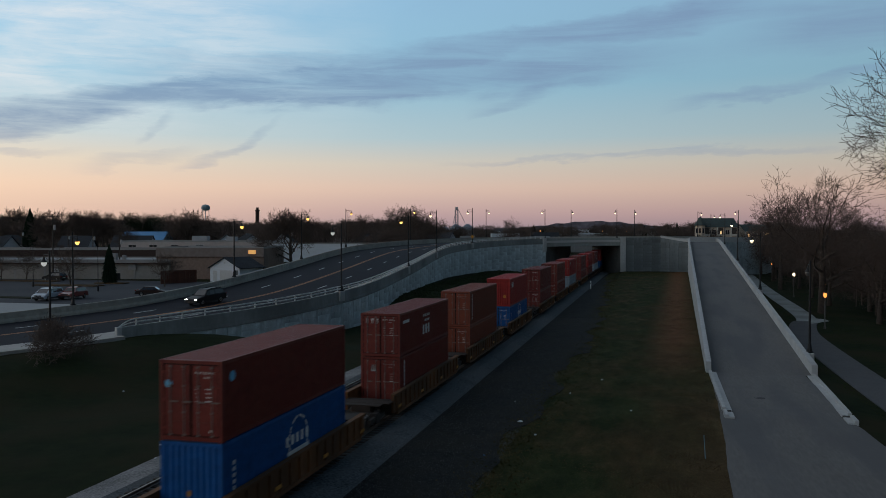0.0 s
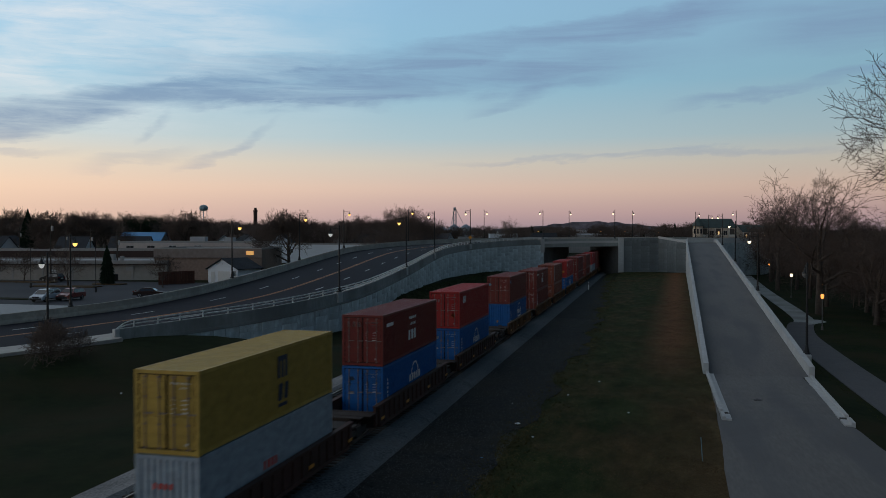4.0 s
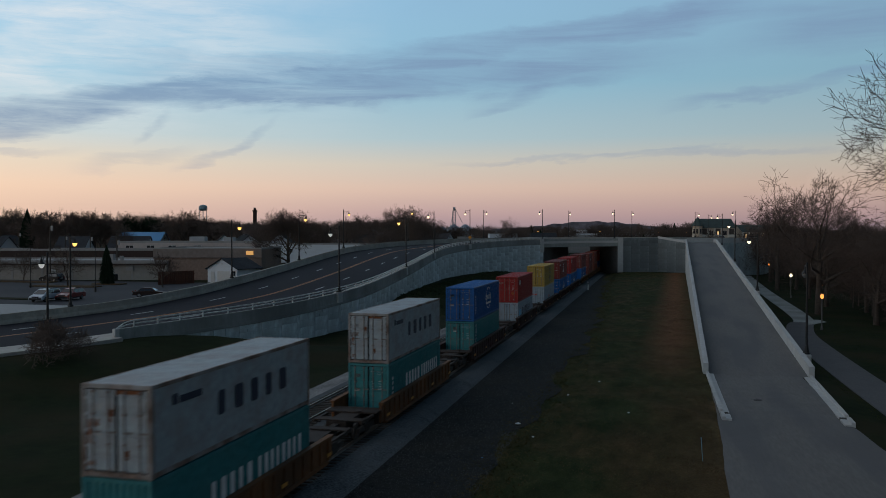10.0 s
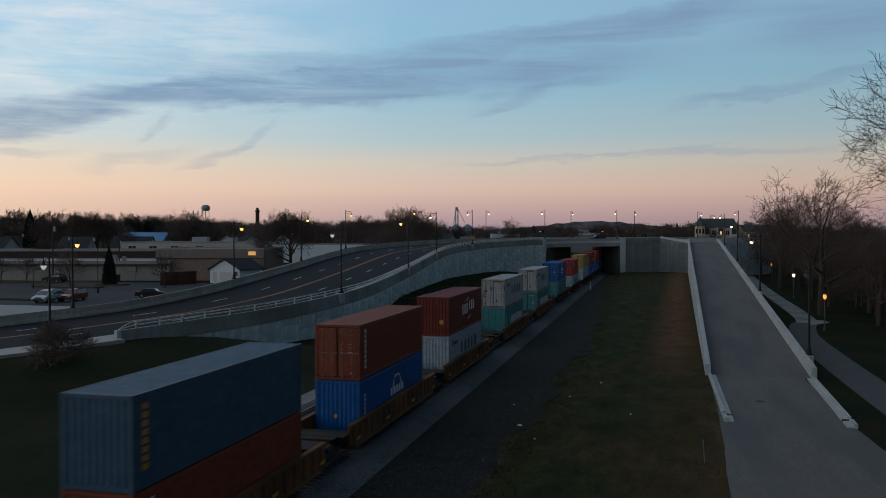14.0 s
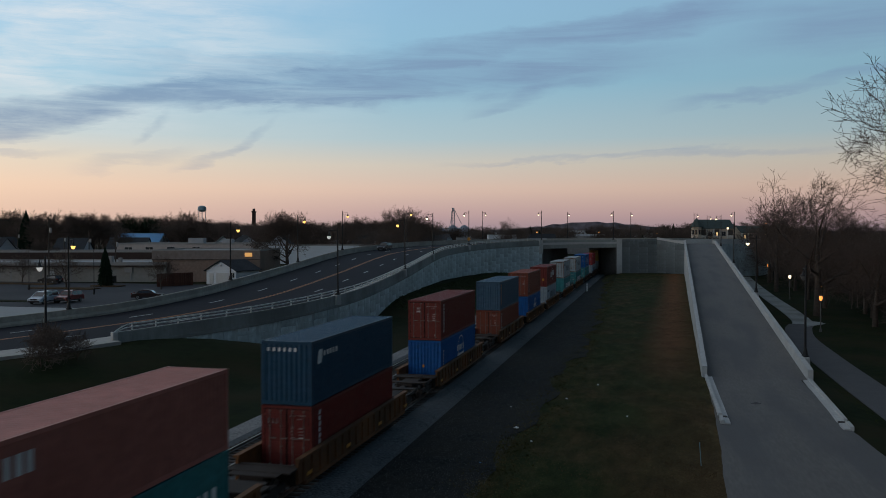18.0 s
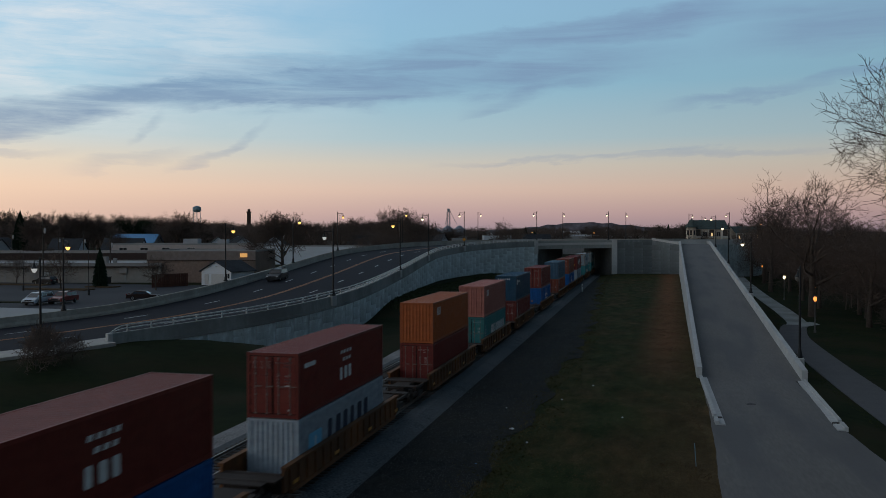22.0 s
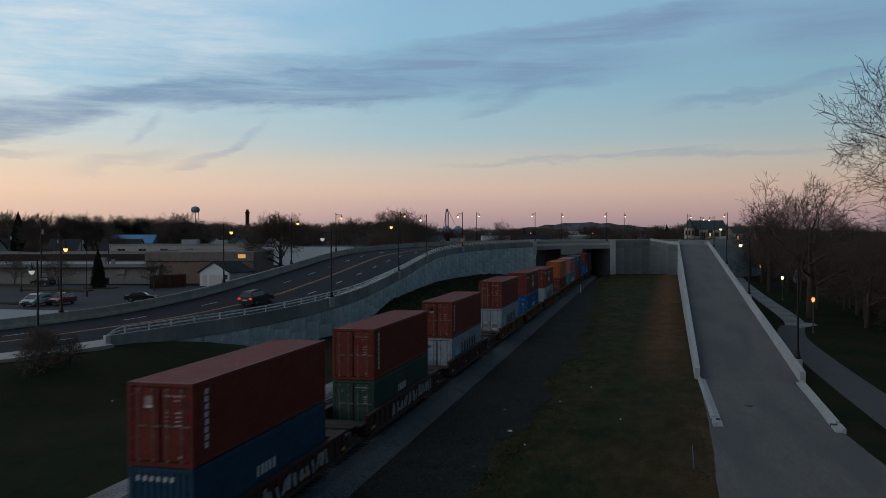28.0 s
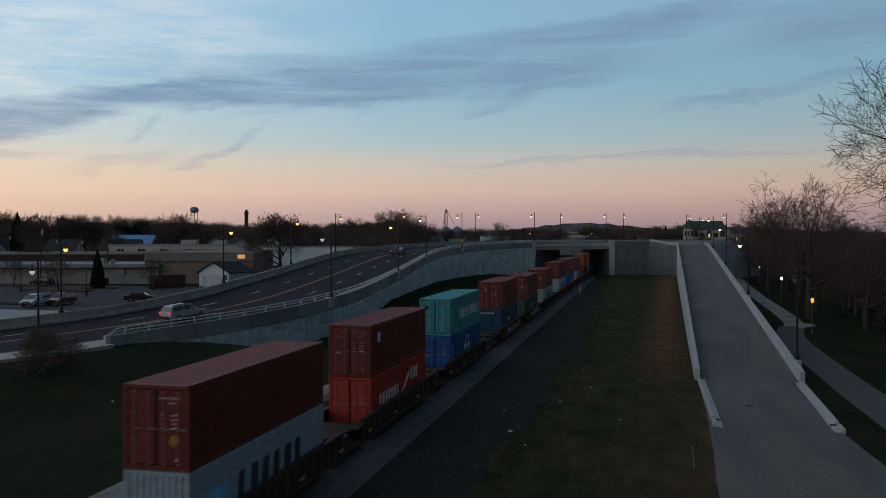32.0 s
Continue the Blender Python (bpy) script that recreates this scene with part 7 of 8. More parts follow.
def add_limb(verts, faces, a, b, r0, r1, sides):
    q = (b - a).to_track_quat("Z", "Y").to_matrix()
    k = len(verts)
    for p, r in ((a, r0), (b, r1)):
        for i in range(sides):
            t = 2 * math.pi * i / sides
            verts.append(p + q @ Vector((r * math.cos(t), r * math.sin(t), 0)))
    for i in range(sides):
        j = (i + 1) % sides
        faces.append((k + i, k + j, k + sides + j, k + sides + i))


TREE_TOP = {}


def bare_tree(seed, height, spread=0.7, fork=0.27, counts=(5, 5, 5, 5, 4), thick=1.0, name="tree", label="tall bare tree with a spreading crown of fine twigs", crown=0.70, finest=0.016):
    """A leafless tree: trunk and limbs in one mesh, the finer branches in another. crown: length of each branch to its bearer's."""
    r = random.Random(seed)
    tv, tf, cv, cf = [], [], [], []

    def grow(p, d, length, rad, level):
        segs = (6, 7, 6, 4, 3, 3)[level]
        v_, f_ = (tv, tf) if level < 2 else (cv, cf)
        sides = (8, 6, 4, 3, 3, 3)[level]
        pts = [(p, d, rad)]
        bend = Vector((r.uniform(-1, 1), r.uniform(-1, 1), r.uniform(-0.7, 0.8)))
        for i in range(segs):
            wob = Vector((r.uniform(-1, 1), r.uniform(-1, 1), r.uniform(-0.8, 0.9)))
            d = (d + wob * ((0.04, 0.20, 0.31, 0.34, 0.34, 0.36)[level]) + bend * (0.02 if level == 0 else 0.10) + Vector((0, 0, 0.045))).normalized()
            q = p + d * (length / segs)
            ra, rb = max(finest, rad * (1 - 0.55 * i / segs)), max(finest * 0.8, rad * (1 - 0.55 * (i + 1) / segs))
            add_limb(v_, f_, p, q, ra, rb, sides)
            p = q
            pts.append((p, d, rb))
        if level >= len(counts):
            return
        n_k = counts[level]
        spin = r.uniform(0, 6.28)
        for i in range(n_k):
            f = 1.0 - (0.5 if level == 0 else 0.72) * i / n_k
            base, bd, br = pts[max(1, min(segs, int(round(f * segs))))]
            spin += 2.4 + r.uniform(-0.5, 0.5)
            side = (Matrix.Rotation(spin, 3, bd) @ bd.orthogonal()).normalized()
            nd = (bd * (0.9 if i == 0 else r.uniform(0.45, 0.8)) + side * (0.3 if i == 0 else spread * r.uniform(0.75, 1.25))).normalized()
            ln = length * crown * r.uniform(0.7, 1.15) * (0.85 + 0.45 * (1 - f)) * (1.45 if level == 0 else 1.0)
            grow(base, nd, ln, br * (0.8 if i == 0 else r.uniform(0.42, 0.62)), level + 1)

    grow(Vector((0, 0, -0.3)), Vector((0, 0, 1)), height * fork, height * 0.02 * thick, 0)
    o = thing(name, label, "tree", "bare trees")
    TREE_TOP[o.name] = max(v.z for v in cv)
    piece("trunk", mesh_of("trunk", tv, tf, M_BARK, True), o)
    piece("crown", mesh_of("crown", cv, cf, M_TWIG, True), o)
    return o


oak = bare_tree(5, 41, 0.72, 0.30, (10, 9, 7, 6, 4), label="tall bare tree with dense dark twigs", crown=0.60)
oak.matrix_basis = pose(45.9, 77.0, gz(45.9, 77.0), 0, 0, 150) @ Matrix.Scale(1.12, 4)
oak2 = bare_tree(11, 30, 1.0, 0.23, (7, 6, 5, 5, 3), thick=0.75, label="bare tree with a broad domed crown above the park path", crown=0.64)
oak2.matrix_basis = pose(39.6, 134, gz(39.6, 134), 0, 0, 80) @ Matrix.Scale(22.0 / TREE_TOP[oak2.name], 4)
elm = bare_tree(21, 23, 0.85, 0.26, (7, 7, 6, 5, 3), thick=0.9, crown=0.60, finest=0.022)
elm.matrix_basis = pose(-63.8, 178, 1.0, 0, 0, 10) @ Matrix.Scale(15.6 / TREE_TOP[elm.name], 4)
ash = bare_tree(33, 27, 0.8, 0.26, (7, 7, 6, 4, 3), thick=0.7, crown=0.60)
ash.matrix_basis = pose(41.2, 189, gz(41.2, 189), 0, 0, 70) @ Matrix.Scale(22.5 / TREE_TOP[ash.name], 4)
young = bare_tree(47, 6.5, 0.75, 0.26, (6, 5, 4, 3), thick=0.8, name="young_tree", label="small bare young tree in a planted bed")
young.matrix_basis = pose(-68.5, 134.5, 1.1) @ Matrix.Scale(1.45, 4)
rt = random.Random(3)
for x, y, s in ((-86, 132, 1.15), (-104, 142.3, 1.05), (-110, 142.5, 0.9)):
    copy_thing(young, pose(x, y, 1.2, 0, 0, rt.uniform(0, 360)) @ Matrix.Scale(s, 4))
# woods on the park side, from the path outwards
WOODS = []
for i in range(58):
    y = 60 + i * 4.6 + rt.uniform(-2, 2)
    x = 45 + rt.uniform(0, 1) ** 1.5 * (22 + 0.22 * y)
    WOODS.append((x, y))
WOODS += [(43.5, 150), (44, 168), (45, 215), (47, 240), (52, 262), (56, 285), (60, 310), (66, 330), (44.5, 122), (47, 108)]


def stand(src, x, y, top, z=None):
    """A copy of a tree at x, y that reaches up to the height top."""
    z = gz(x, y) - 0.05 if z is None else z
    return copy_thing(src, pose(x, y, z, 0, 0, rt.uniform(0, 360)) @ Matrix.Scale((top - z) / TREE_TOP[src.name] / src.scale[0], 4))


for x, y, k, top in ((44.0, 158, 0, 15.5), (46, 196, 1, 16.5), (48, 143, 1, 14.5), (50, 120, 0, 14.0), (44.5, 226, 0, 16.0)):
    stand((oak2, ash)[k], x, y, top)
for i, (x, y) in enumerate(WOODS):
    stand((ash, oak2, elm, ash)[i % 4], x, y, 10.2 + math.hypot(x - 16, y) * rt.uniform(0.002, 0.020))
# trees among the lots and houses across the road
for x, y, s, k in ((-50, 205, 0.75, 2), (-128, 215, 0.5, 2), (-140, 228, 0.6, 3), (-185, 220, 0.5, 2), (-215, 262, 0.45, 2), (-200, 250, 0.4, 3), (-66, 286, 0.9, 3), (-71, 296, 0.85, 2), (-60, 292, 0.8, 3),
                   (-36, 268, 0.5, 2), (-130, 180, 0.55, 2), (-150, 182, 0.6, 3), (-54, 232, 0.7, 3), (-52, 420, 0.45, 1), (-48, 380, 0.7, 3), (4, 400, 0.7, 2)):
    copy_thing((oak, oak2, elm, ash)[k], pose(x, y, 0.9, 0, 0, rt.uniform(0, 360)) @ Matrix.Scale(s, 4))
# the wooded skyline behind the town
ridge_trees = [bare_tree(80 + k, 20, (0.7, 0.85, 0.6)[k], 0.27, (8, 7, 6, 5), thick=0.8, label="bare tree on the wooded skyline", crown=0.60, finest=0.028) for k in range(3)]
for k, o in enumerate(ridge_trees):
    o.matrix_basis = pose((-262, -190, -105)[k], (340, 420, 350)[k], 0.9)
for i in range(200):
    b = rt.uniform(-42.5, -13.5) if i < 118 else rt.uniform(-15, 7)
    d = rt.uniform(380, 660)
    rise = np.interp(b, (-42, -36, -33, -31, -28, -24, -20, -17, -14, -10, -6, 0, 6), (41, 36, 35, 34, 24, 23, 25, 26, 17, 15, 16, 19, 20)) / 1506 * rt.uniform(0.75, 1.08)
    x, y = 16 + d * math.sin(radians(b)), d * math.cos(radians(b))
    stand(ridge_trees[i % 3], x, y, 10.9 + d * rise)
for i, (b, up) in enumerate(((-38.9, 38), (-38.2, 42), (-36.4, 41), (-35.8, 36), (-31.4, 40), (-30.7, 44), (-30.2, 38), (-25.4, 44), (-24.6, 42), (-23.9, 38), (-20.4, 32), (-19.6, 36), (-17.6, 40), (-16.9, 52), (-16.3, 50), (-15.9, 44), (-9.3, 30), (0.6, 20), (1.6, 18), (3.0, 22))):
    d = rt.uniform(300, 370)
    stand(ridge_trees[i % 3], 16 + d * math.sin(radians(b)), d * math.cos(radians(b)), 10.9 + d * up / 1506)
# low tangle of a bush by the lamp and the grass edge
bush = bare_tree(71, 5.0, 0.95, 0.20, (7, 5, 4, 3), thick=0.6, name="bush", label="bare brown bush at the edge of the pavement", crown=0.85)
tagged(bush, "", "bush")
bush.matrix_basis = pose(-29.4, 56.6, gz(-29.4, 56.6)) @ Matrix.Scale(1.1, 4)
for x, y, s in ((-30.8, 58.4, 0.85), (-28.8, 55.0, 0.8), (-28.0, 58.2, 0.7)):
    copy_thing(bush, pose(x, y, gz(x, y), 0, 0, rt.uniform(0, 360)) @ Matrix.Scale(s, 4))
for i in range(46):
    y = 70 + i * 4.2 + rt.uniform(-2, 2)
    x = 43.5 + rt.uniform(0, 9) + 0.03 * y
    copy_thing(bush, pose(x, y, gz(x, y) - 0.05, 0, 0, rt.uniform(0, 360)) @ Matrix.Scale(rt.uniform(0.7, 1.5), 4))


def conifer(seed, h, w, pointed=True):
    r = random.Random(seed)
    o = thing("conifer", "dark pointed evergreen tree", "tree", "evergreens")
    bm = bmesh.new()
    tube(bm, (0, 0, -0.3), (0, 0, h * 0.9), h * 0.02, 0.02, 6)
    part("trunk", bm, M_BARK, o)
    vs_, fs_ = [], []
    for i in range(900):
        f = r.random() ** 0.8
        z = h * (0.04 + 0.95 * f)
        rad = w * ((1 - f) ** 0.62 * 0.92 if pointed else math.sqrt(max(0.0, 1 - (1.35 * f - 0.35) ** 2)) * (0.75 + 0.25 * math.sin(f * 31))) * r.uniform(0.55, 1.08) + 0.08
        a = r.uniform(0, 2 * math.pi)
        c, s_ = math.cos(a), math.sin(a)
        p = Vector((c * rad, s_ * rad, z - rad * 0.15))
        inn_ = Vector((c * rad * 0.35, s_ * rad * 0.35, z + rad * 0.12))
        t_ = Vector((-s_, c, 0)) * (0.10 + 0.22 * w * (1 - f) * r.uniform(0.4, 1))
        up_ = Vector((0, 0, 0.12 + 0.05 * w))
        k = len(vs_)
        vs_ += [p - up_ * 1.3, inn_ - t_, inn_ + up_ * 2.2, inn_ + t_]
        fs_ += [(k, k + 1, k + 2), (k, k + 2, k + 3), (k, k + 3, k + 1)]
    piece("crown", mesh_of("crown", vs_, fs_, M_CONIFER), o)
    return o


cone = conifer(2, 7.0, 1.9)
cone.matrix_basis = pose(-83.4, 139.6, 1.25)
for x, y, k in ((-60, 470, 1.3), (-208, 268, 2.55), (-212, 272, 2.2), (-44, 430, 1.9), (-40, 436, 1.6), (22, 455, 2.0), (27, 470, 2.1), (10, 480, 1.9)):
    copy_thing(cone, pose(x, y, gz(x, y), 0, 0, 40 * k) @ Matrix.Scale(k, 4))

# ---- far woods: one mass of thin bare trees ----
# bare wood brown, lightened to put the haze of distance into the colour
M_HAZEDWOOD = mat("far_wood_with_haze", (0.165, 0.122, 0.106), 1.0, 0.4, 0.06, 0.012, 0.0, spec=0.0)


def far_woods(name, label, count, place, seed, hmin, hmax, slivers=340, m_=None):
    r = np.random.RandomState(seed)
    spots = np.array([place(r) for _ in range(count)])
    bearing = np.arctan2(spots[:, 0] - 16, spots[:, 1])
    hs = r.uniform(hmin, hmax, count) * (0.96 + 0.05 * np.sin(bearing * 37 + seed) + 0.05 * np.sin(bearing * 91 + 2 * seed))
    ws = hs * r.uniform(0.26, 0.42, count)
    x, y, base = (np.repeat(spots[:, i], slivers) for i in range(3))
    h, w = np.repeat(hs, slivers), np.repeat(ws, slivers)
    n_ = len(x)
    th, ph, q_ = r.uniform(0, 2 * math.pi, n_), np.arcsin(r.uniform(-0.6, 1.0, n_)), np.where(np.arange(n_) % 5 == 0, 0.72, 1.0) * r.uniform(0.25, 1.0, n_) ** 0.6
    tip = np.stack([x + np.cos(th) * np.cos(ph) * w * q_, y + np.sin(th) * np.cos(ph) * w * q_, base + h * 0.60 + np.sin(ph) * h * 0.40 * q_], 1)
    way = r.normal(0, 0.75, (n_, 3)) + np.stack([np.cos(th) * np.cos(ph), np.sin(th) * np.cos(ph), np.sin(ph) + 0.3], 1) * 0.7
    way /= np.linalg.norm(way, axis=1)[:, None]
    root = tip - way * (h * r.uniform(0.04, 0.10, n_))[:, None]
    thick_ = np.where(np.arange(n_) % 5 == 0, 4.5, 1.0)      # every fifth fills the heart of the crown
    ww = h * r.uniform(0.0018, 0.005, n_) * thick_
    side = np.stack([ww, ww * 0, ww * 0.5], 1)
    stem = np.stack([spots + np.stack([-0.012 * hs, hs * 0, hs * 0], 1), spots + np.stack([0.012 * hs, hs * 0, hs * 0], 1), spots + np.stack([hs * 0, hs * 0, 0.7 * hs], 1)], 1).reshape(-1, 3)
    vs_ = np.concatenate([np.stack([root - side, root + side, tip], 1).reshape(-1, 3), stem])
    fs_ = np.arange(len(vs_)).reshape(-1, 3).tolist()
    return tagged(new(name, mesh_of(name, vs_, fs_, m_ or M_HAZEDWOOD)), label, "woods", kind="stuff")


def left_belt(r):
    d = 375 + 485 * r.uniform() ** 0.7
    a = radians(r.uniform(-44, -14.5))
    return d * math.sin(a) + 16, d * math.cos(a), 0.5 + max(0, d - 420) * 0.012


def mid_belt(r):
    d = 620 + 380 * r.uniform()
    a = radians(r.uniform(-14, 6))
    x, y = d * math.sin(a) + 16, d * math.cos(a)
    return x, y, gz(x, y) - 0.3


def right_belt(r):
    d = 150 + 420 * r.uniform()
    a = radians(r.uniform(11.5, 24) if d < 330 else r.uniform(6.5, 24))
    return d * math.sin(a) + 16, d * math.cos(a), -1.0


far_woods("woods_across_town", "dark mass of bare trees behind the houses", 1700, left_belt, 1, 10, 18.5)
PINES = iter(((-210.5, 335.6, 1.0), (-201.5, 338.0, 0.8), (-206, 343, 0.0), (-289.6, 357, 1.2), (-196.5, 340, -1.5)))
far_woods("evergreen_clump", "dark evergreen trees rising above the bare woods", 5, lambda r: next(PINES), 4, 17.5, 20.5, 1500, M_CONIFER)
far_woods("woods_beyond_bridge", "low dark belt of bare trees beyond the bridge", 420, mid_belt, 2, 7, 12)
far_woods("woods_beside_park", "dense dark bare woods beside the park path", 800, right_belt, 3, 6, 10.5, 160)

# ---- poles and wires in the town ----
M_POLE = mat("pole_wood", (0.06, 0.05, 0.042), 0.95, 0.3, 3.0, 0.5, 0.1)


def utility_pole(x, y, h, z=1.0):
    o = thing("utility_pole", "brown wooden utility pole with crossarms", "utility pole", "utility poles", m=pose(x, y, z, 0, 0, 20))
    bm = bmesh.new()
    tube(bm, (0, 0, -0.3), (0, 0, h), 0.17, 0.11, 8)
    part("pole", bm, M_POLE, o)
    for dz in (0.5, 1.6):
        part("crossarm", boxes((-1.3, 1.3, -0.06, 0.06, h - dz - 0.06, h - dz + 0.06)), M_POLE, o)
    bm = bmesh.new()
    lathe(bm, ((0.2, h - 3.2), (0.24, h - 3.1), (0.24, h - 2.3), (0.18, h - 2.2)), 10, (0.35, 0, 0))
    part("transformer", bm, M_RIM, o)
    return o


for x, y, h in ((-102, 147.5, 13.5), (-94, 158, 10.5), (-124, 190, 11), (-88, 232, 12), (-150, 214, 11), (-64, 240, 10), (-176, 226, 12)):
    utility_pole(x, y, h)
for x, y in ((-72, 120.6), (-90.5, 128)):
    o = thing("lot_post", "thin dark post in the parking lot", "post", m=pose(x, y, 1.22))
    bm = bmesh.new()
    lathe(bm, ((0.16, 0), (0.16, 0.9), (0.06, 0.95), (0.05, 7.2), (0.03, 7.25)), 8)
    part("pole", bm, M_BLACK, o)

# orange warning sign on the wall near the bridge
sign = thing("warning_sign", "orange diamond warning sign on a lamp post", "sign", m=Matrix.Translation(road_at(324.5, NEAR + 0.22, 0.8)))
part("plate", boxes((-0.32, 0.32, -0.24, -0.2, 0.78, 1.42)), M_MARK_YELLOW, sign).matrix_basis = Matrix.Translation((0, 0, 1.4)) @ Euler((0, radians(45), radians(10))).to_matrix().to_4x4() @ Matrix.Translation((0, 0, -1.1))
part("bracket", boxes((-0.06, 0.06, -0.2, 0.0, 1.3, 1.5)), M_BLACK, sign)
# white marker post beside the track
mk = thing("marker_post", "short white marker post beside the railway", "post", m=pose(3.4, 172, -0.5))
part("post", boxes((-0.11, 0.11, -0.05, 0.05, -0.2, 1.55), bevel=0.02), M_MARK, mk)
part("marking", boxes((-0.08, 0.08, -0.062, -0.052, 1.05, 1.3)), M_BLACK, mk)
# the survey stake in the grass and litter
st = thing("survey_stake", "thin pale blue survey stake in the grass", "stake", m=pose(18.4, 43.9, gz(18.4, 43.9), 3, -4, 0))
bm = bmesh.new()
tube(bm, (0, 0, -0.1), (0, 0, 1.25), 0.018, sides=6)
part("rod", bm, mat("stake_paint", (0.16, 0.28, 0.34), 0.7, 0.15), st)
M_LITTER = mat("litter_white", (0.55, 0.57, 0.58), 0.7, 0.1)
M_LITTERB = mat("litter_blue", (0.05, 0.22, 0.5), 0.6, 0.1)
for i, (x, y) in enumerate(((8.2, 50.0), (7.6, 42.0), (-13.6, 49), (-12.5, 45.5), (-11, 44), (-16, 53), (-9.5, 40), (-8.2, 37.5), (9.5, 47), (14.5, 55), (10.2, 60), (12, 66), (6.9, 56), (-7.0, 41.5), (-20, 52))):
    bm = bmesh.new()
    bmesh.ops.create_icosphere(bm, subdivisions=1, radius=0.08 if i else 0.17)
    for v_ in bm.verts:
        v_.co = Vector((v_.co.x * rt.uniform(0.7, 1.5), v_.co.y * rt.uniform(0.6, 1.3), v_.co.z * rt.uniform(0.25, 0.7)))
    o = part("litter", bm, M_LITTERB if i == 1 else M_LITTER, None)
    o.matrix_basis = pose(x, y, gz(x, y) + 0.05, 0, 0, rt.uniform(0, 360))
    tagged(o, "crumpled scrap of blue litter on the ground" if i == 1 else "crumpled scrap of pale litter on the ground", "litter", "litter in the grass")
# worn cover in the path
o = thing("manhole_cover", "dark iron cover set in the asphalt path", "manhole cover", m=pose(22.9, 61.4, gz(22.9, 61.4) + 0.05))
bm = bmesh.new()
lathe(bm, ((0.38, -0.02), (0.38, 0.012), (0.34, 0.018), (0.33, 0.012), (0.02, 0.014)), 20)
part("cover", bm, M_TRUCK, o)

# ---- ties, grass tufts, stones ----
tie_me = bpy.data.meshes.new("tie")
b_ = boxes((-1.3, 1.3, -0.115, 0.115, -0.30, -0.155), bevel=0.012)
b_.to_mesh(tie_me)
b_.free()
tie_me.materials.append(M_TIE)
for i in range(150):
    for x in (0.0, -4.3):
        piece("tie", tie_me, track, pose(x + rt.uniform(-0.03, 0.03), 18 + i * 0.53, 0, 0, 0, rt.uniform(-0.6, 0.6)))
rest_v, rest_f = [], []
for i in range(560):
    for x in (0.0, -4.3):
        y = 18 + (150 + i) * 0.53
        k = len(rest_v)
        rest_v += [(x - 1.3, y - .115, -.155), (x + 1.3, y - .115, -.155), (x + 1.3, y + .115, -.155), (x - 1.3, y + .115, -.155)]
        rest_f.append((k, k + 1, k + 2, k + 3))
o = piece("ties_far", mesh_of("ties_far", rest_v, rest_f, M_TIE), track)
tagged(o, kind="stuff")


def scatter(name, label, cat, m, count, place, size, seed, flat=0.5, lift=0.05):
    """Many small tilted chips on the ground, in one mesh."""
    r = np.random.RandomState(seed)
    xs, ys = place(r, count)
    zs = ground_z(xs, ys)
    vs_, fs_ = [], []
    for x, y, z in zip(xs, ys, zs):
        s_ = size * r.uniform(0.5, 1.5)
        a = r.uniform(0, 6.28)
        c, sn = math.cos(a) * s_, math.sin(a) * s_
        t_ = s_ * flat * r.uniform(0.3, 1.4)
        k = len(vs_)
        vs_ += [(x - c, y - sn, z - 0.02), (x + c, y + sn, z - 0.02), (x - sn * 0.6, y + c * 0.6, z + 0.02), (x + sn * 0.3, y - c * 0.3, z + t_ + lift)]
        fs_ += [(k, k + 1, k + 3), (k + 1, k + 2, k + 3), (k + 2, k, k + 3)]
    return tagged(new(name, mesh_of(name, vs_, fs_, m)), label, cat, kind="stuff")


M_TUFT = mat("grass_blades", (0.082, 0.066, 0.032), 0.95, 0.7, 1.2, 0.25, 0.0, tint=(0.024, 0.030, 0.012), amount=0.85, spec=0.05)
M_TUFTG = mat("green_blades", (0.030, 0.040, 0.016), 0.95, 0.5, 1.2, 0.12, 0.0, tint=(0.03, 0.032, 0.013), amount=0.6, spec=0.05)
M_WEED = mat("bank_weeds", (0.034, 0.046, 0.022), 0.95, 0.5, 1.2, 0.12, 0.0, spec=0.05)
M_STONE = mat("loose_stone", (0.075, 0.077, 0.078), 0.95, 0.5, 6.0, 0.6, 0.1)
strip = lambda r, n: (lambda y: (turf_edge(y) + (18.9 + 0.027 * (y - 38) - turf_edge(y)) * r.uniform(0, 1, n), y))(28 + 200 * r.uniform(0, 1, n) ** 1.7)
scatter("grass_tufts", "tufts of dry brown grass on the strip", "grass", M_TUFT, 26000, strip, 0.055, 5, 0.1, 0.035)
fringe = lambda r, n: (lambda y: (turf_edge(y) + r.normal(0, 0.9, n), y))(26 + 180 * r.uniform(0, 1, n) ** 1.8)
scatter("edge_tufts", "straggling tufts of grass over the ballast edge", "grass", M_TUFT, 9000, fringe, 0.10, 12, 0.5)
edge = lambda r, n: (lambda y: (18.95 + (y - 38) * 0.027 - np.abs(r.normal(0, 3.2, n)), y))(28 + 120 * r.uniform(0, 1, n) ** 1.5)
scatter("fallen_leaves", "dead brown leaves along the path edge", "leaves", M_LEAVES, 16000, edge, 0.060, 7, 0.25)
stones = lambda r, n: (lambda y: (2.9 + 5.6 * r.uniform(0, 1, n), y))(24 + 90 * r.uniform(0, 1, n) ** 1.8)
scatter("loose_stones", "loose grey stones of old ballast", "stones", M_STONE, 42000, stones, 0.050, 8, 0.8)
bank_ = lambda r, n: (lambda y: (-9 - 14 * r.uniform(0, 1, n), y))(112 + 100 * r.uniform(0, 1, n))
scatter("bank_weeds", "dark weeds on the bank below the wall", "weeds", M_WEED, 14000, bank_, 0.16, 9, 0.7)
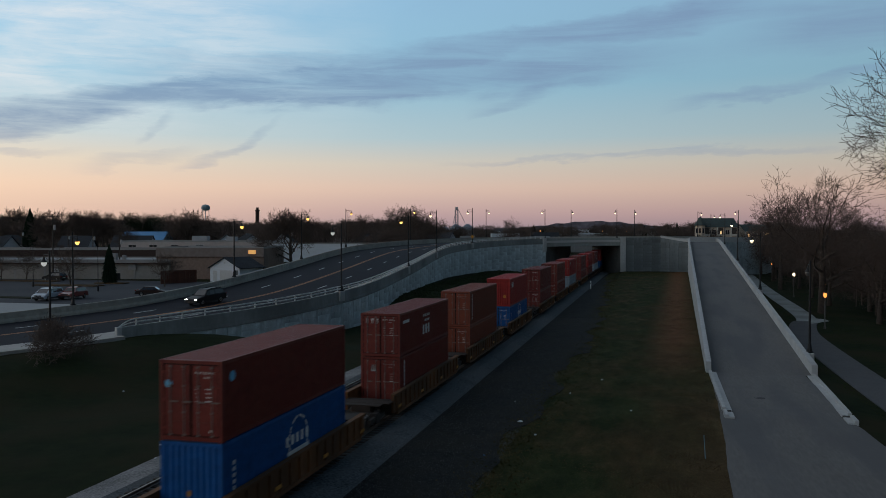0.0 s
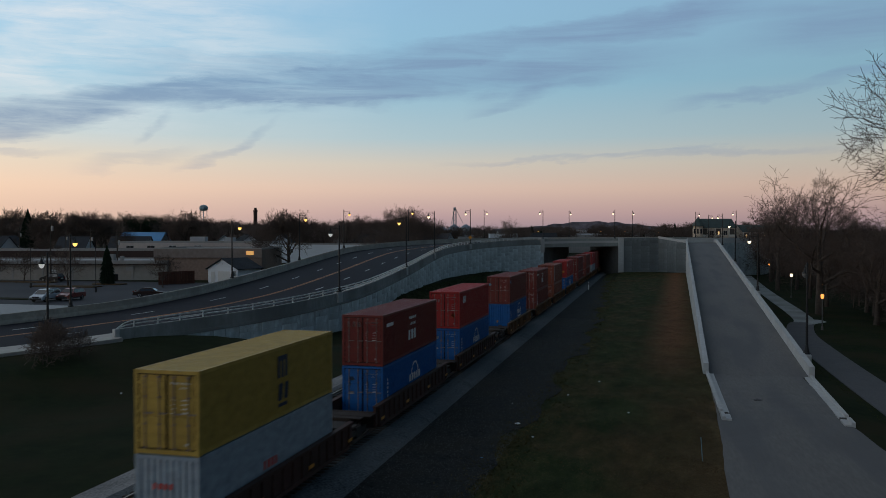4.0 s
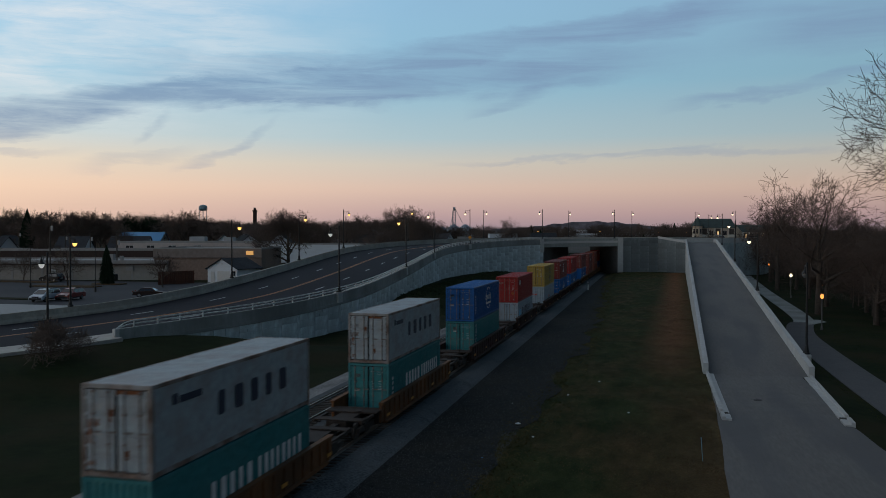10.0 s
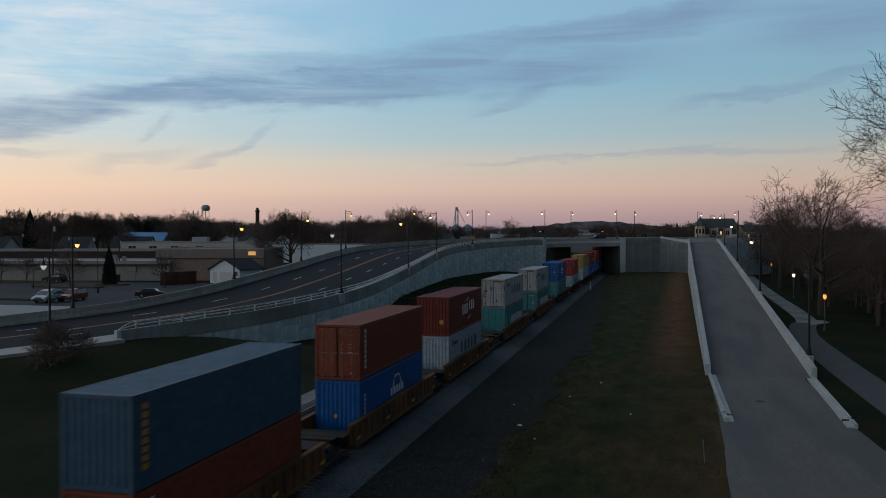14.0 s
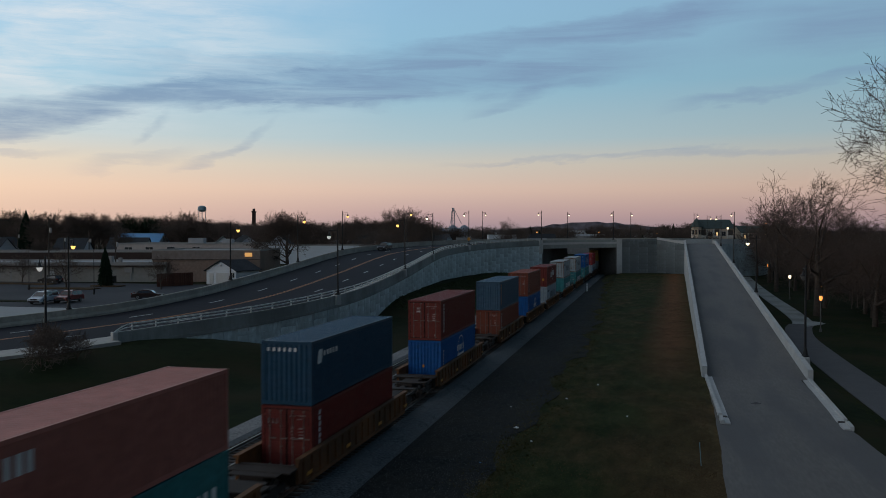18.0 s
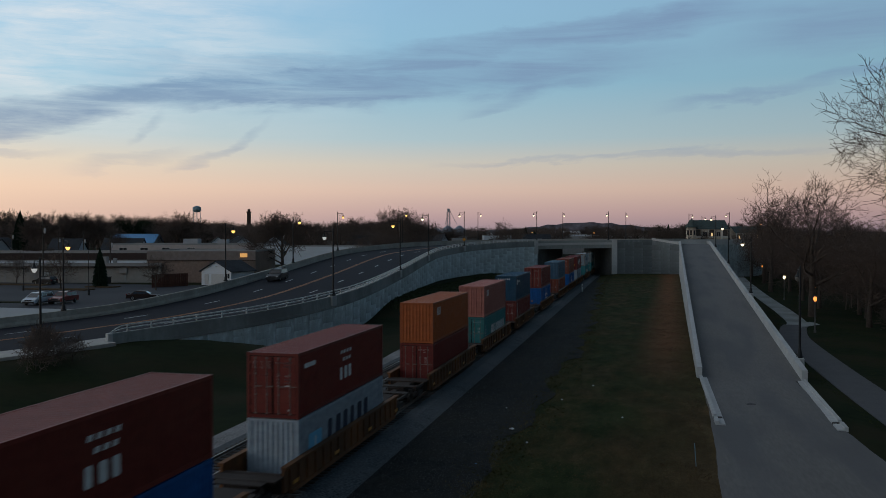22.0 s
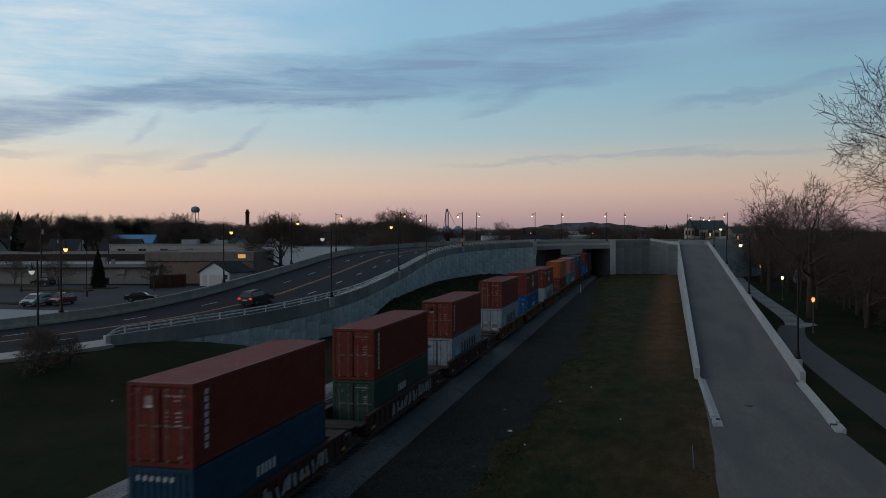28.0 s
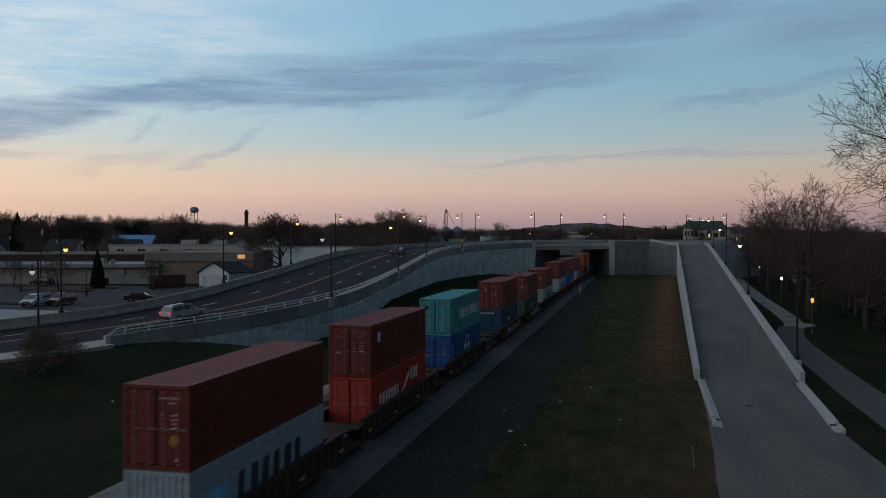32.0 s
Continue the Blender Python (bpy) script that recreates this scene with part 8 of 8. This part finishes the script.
park_ = lambda r, n: (lambda y, k: (np.interp(y, PARK[:, 1], PARK[:, 0]) + np.where(k < 0.1, -1.8 - 8 * k, 1.0 + 16 * k), y))(50 + 130 * r.uniform(0, 1, n) ** 1.3, r.uniform(0, 1, n))
scatter("park_tufts", "tufts of dull grass beside the park path", "grass", M_TUFTG, 9000, park_, 0.09, 10, 0.2, 0.03)


# ---- what moves ----
def drive(car, rows, u, forward, spin):
    """Drives a car along the road: rows of seconds and metres along it; its wheels turn while it is in view."""
    poses = []
    for t, s in rows:
        p = road_at(s, u, 0.0)
        ang = math.degrees(road_dir(s)) - 90 + (0 if forward else 180)
        slope = math.degrees(math.atan2(road_at(s + 2, u).z - road_at(s - 2, u).z, 4.0)) * (1 if forward else -1)
        poses.append((t, pose(p.x, p.y, p.z, 0, 0, ang) @ pose(0, 0, 0, slope, 0, 0)))
    walk(car, poses)
    ts, ss = [r[0] for r in rows], [r[1] for r in rows]
    t0, t1 = spin
    ticks = np.arange(round(t0 * FPS), round(t1 * FPS) + 1) / FPS
    for w in [o for o in car.children if o.name.startswith("wheel")]:
        home = w.matrix_basis.translation.copy()
        turn = [(0.0, 0.0)] if t0 > 0 else []
        turn += [(float(t), -abs(float(np.interp(t, ts, ss)) - float(np.interp(t0, ts, ss))) / 0.36) for t in ticks]
        if t1 < 32:
            turn.append((32.0, turn[-1][1]))
        walk(w, [(t, Matrix.Translation(home) @ Matrix.Rotation(a, 4, "X")) for t, a in turn])


def motions():
    for ob, off, z in TRAIN:
        walk(ob, [(t, pose(0, TRAIN_START + off + TRAIN_SPEED * t + TRAIN_GAIN * t * t, z)) for t in (0, 8, 16, 24, 32)])
    drive(suv_a, [(0, 221.6), (0.5, 216.1), (1, 210.8), (1.5, 205.4), (2, 200.0), (3, 189), (4, 178), (6, 156), (8, 134), (10, 112), (13, 90), (17, 82), (32, 80)], -2.0, False, (0, 2.6))
    drive(suv_b, [(0, 640), (3, 600), (8, 500), (11, 450), (14, 396), (16, 355), (17.5, 325), (18.5, 306), (19.5, 289), (20.5, 273.5), (21.5, 258.6), (22.5, 244), (23.5, 228.8), (24, 221.5), (24.5, 214.4), (25, 207.8), (25.5, 201.6), (26.5, 190), (28, 172), (30, 150), (32, 128)], -5.9, False, (18.0, 26.0))
    drive(suv_c, [(0, 30), (15, 32), (19, 60), (22, 108), (24, 147), (26, 187), (27, 208.5), (27.5, 218.0), (28, 227.6), (28.5, 238), (29, 248.8), (29.5, 259.6), (30, 270), (30.5, 279.8), (31, 288.6), (31.5, 297.4), (32, 306)], 2.0, True, (27.2, 32))
    drive(suv_d, [(0, 4), (22, 6), (25, 50), (27, 100), (29, 163), (30, 187.5), (31, 201.7), (31.3, 206.0), (31.7, 212.0), (32, 216.3)], 2.2, True, (30.6, 32))


motions()
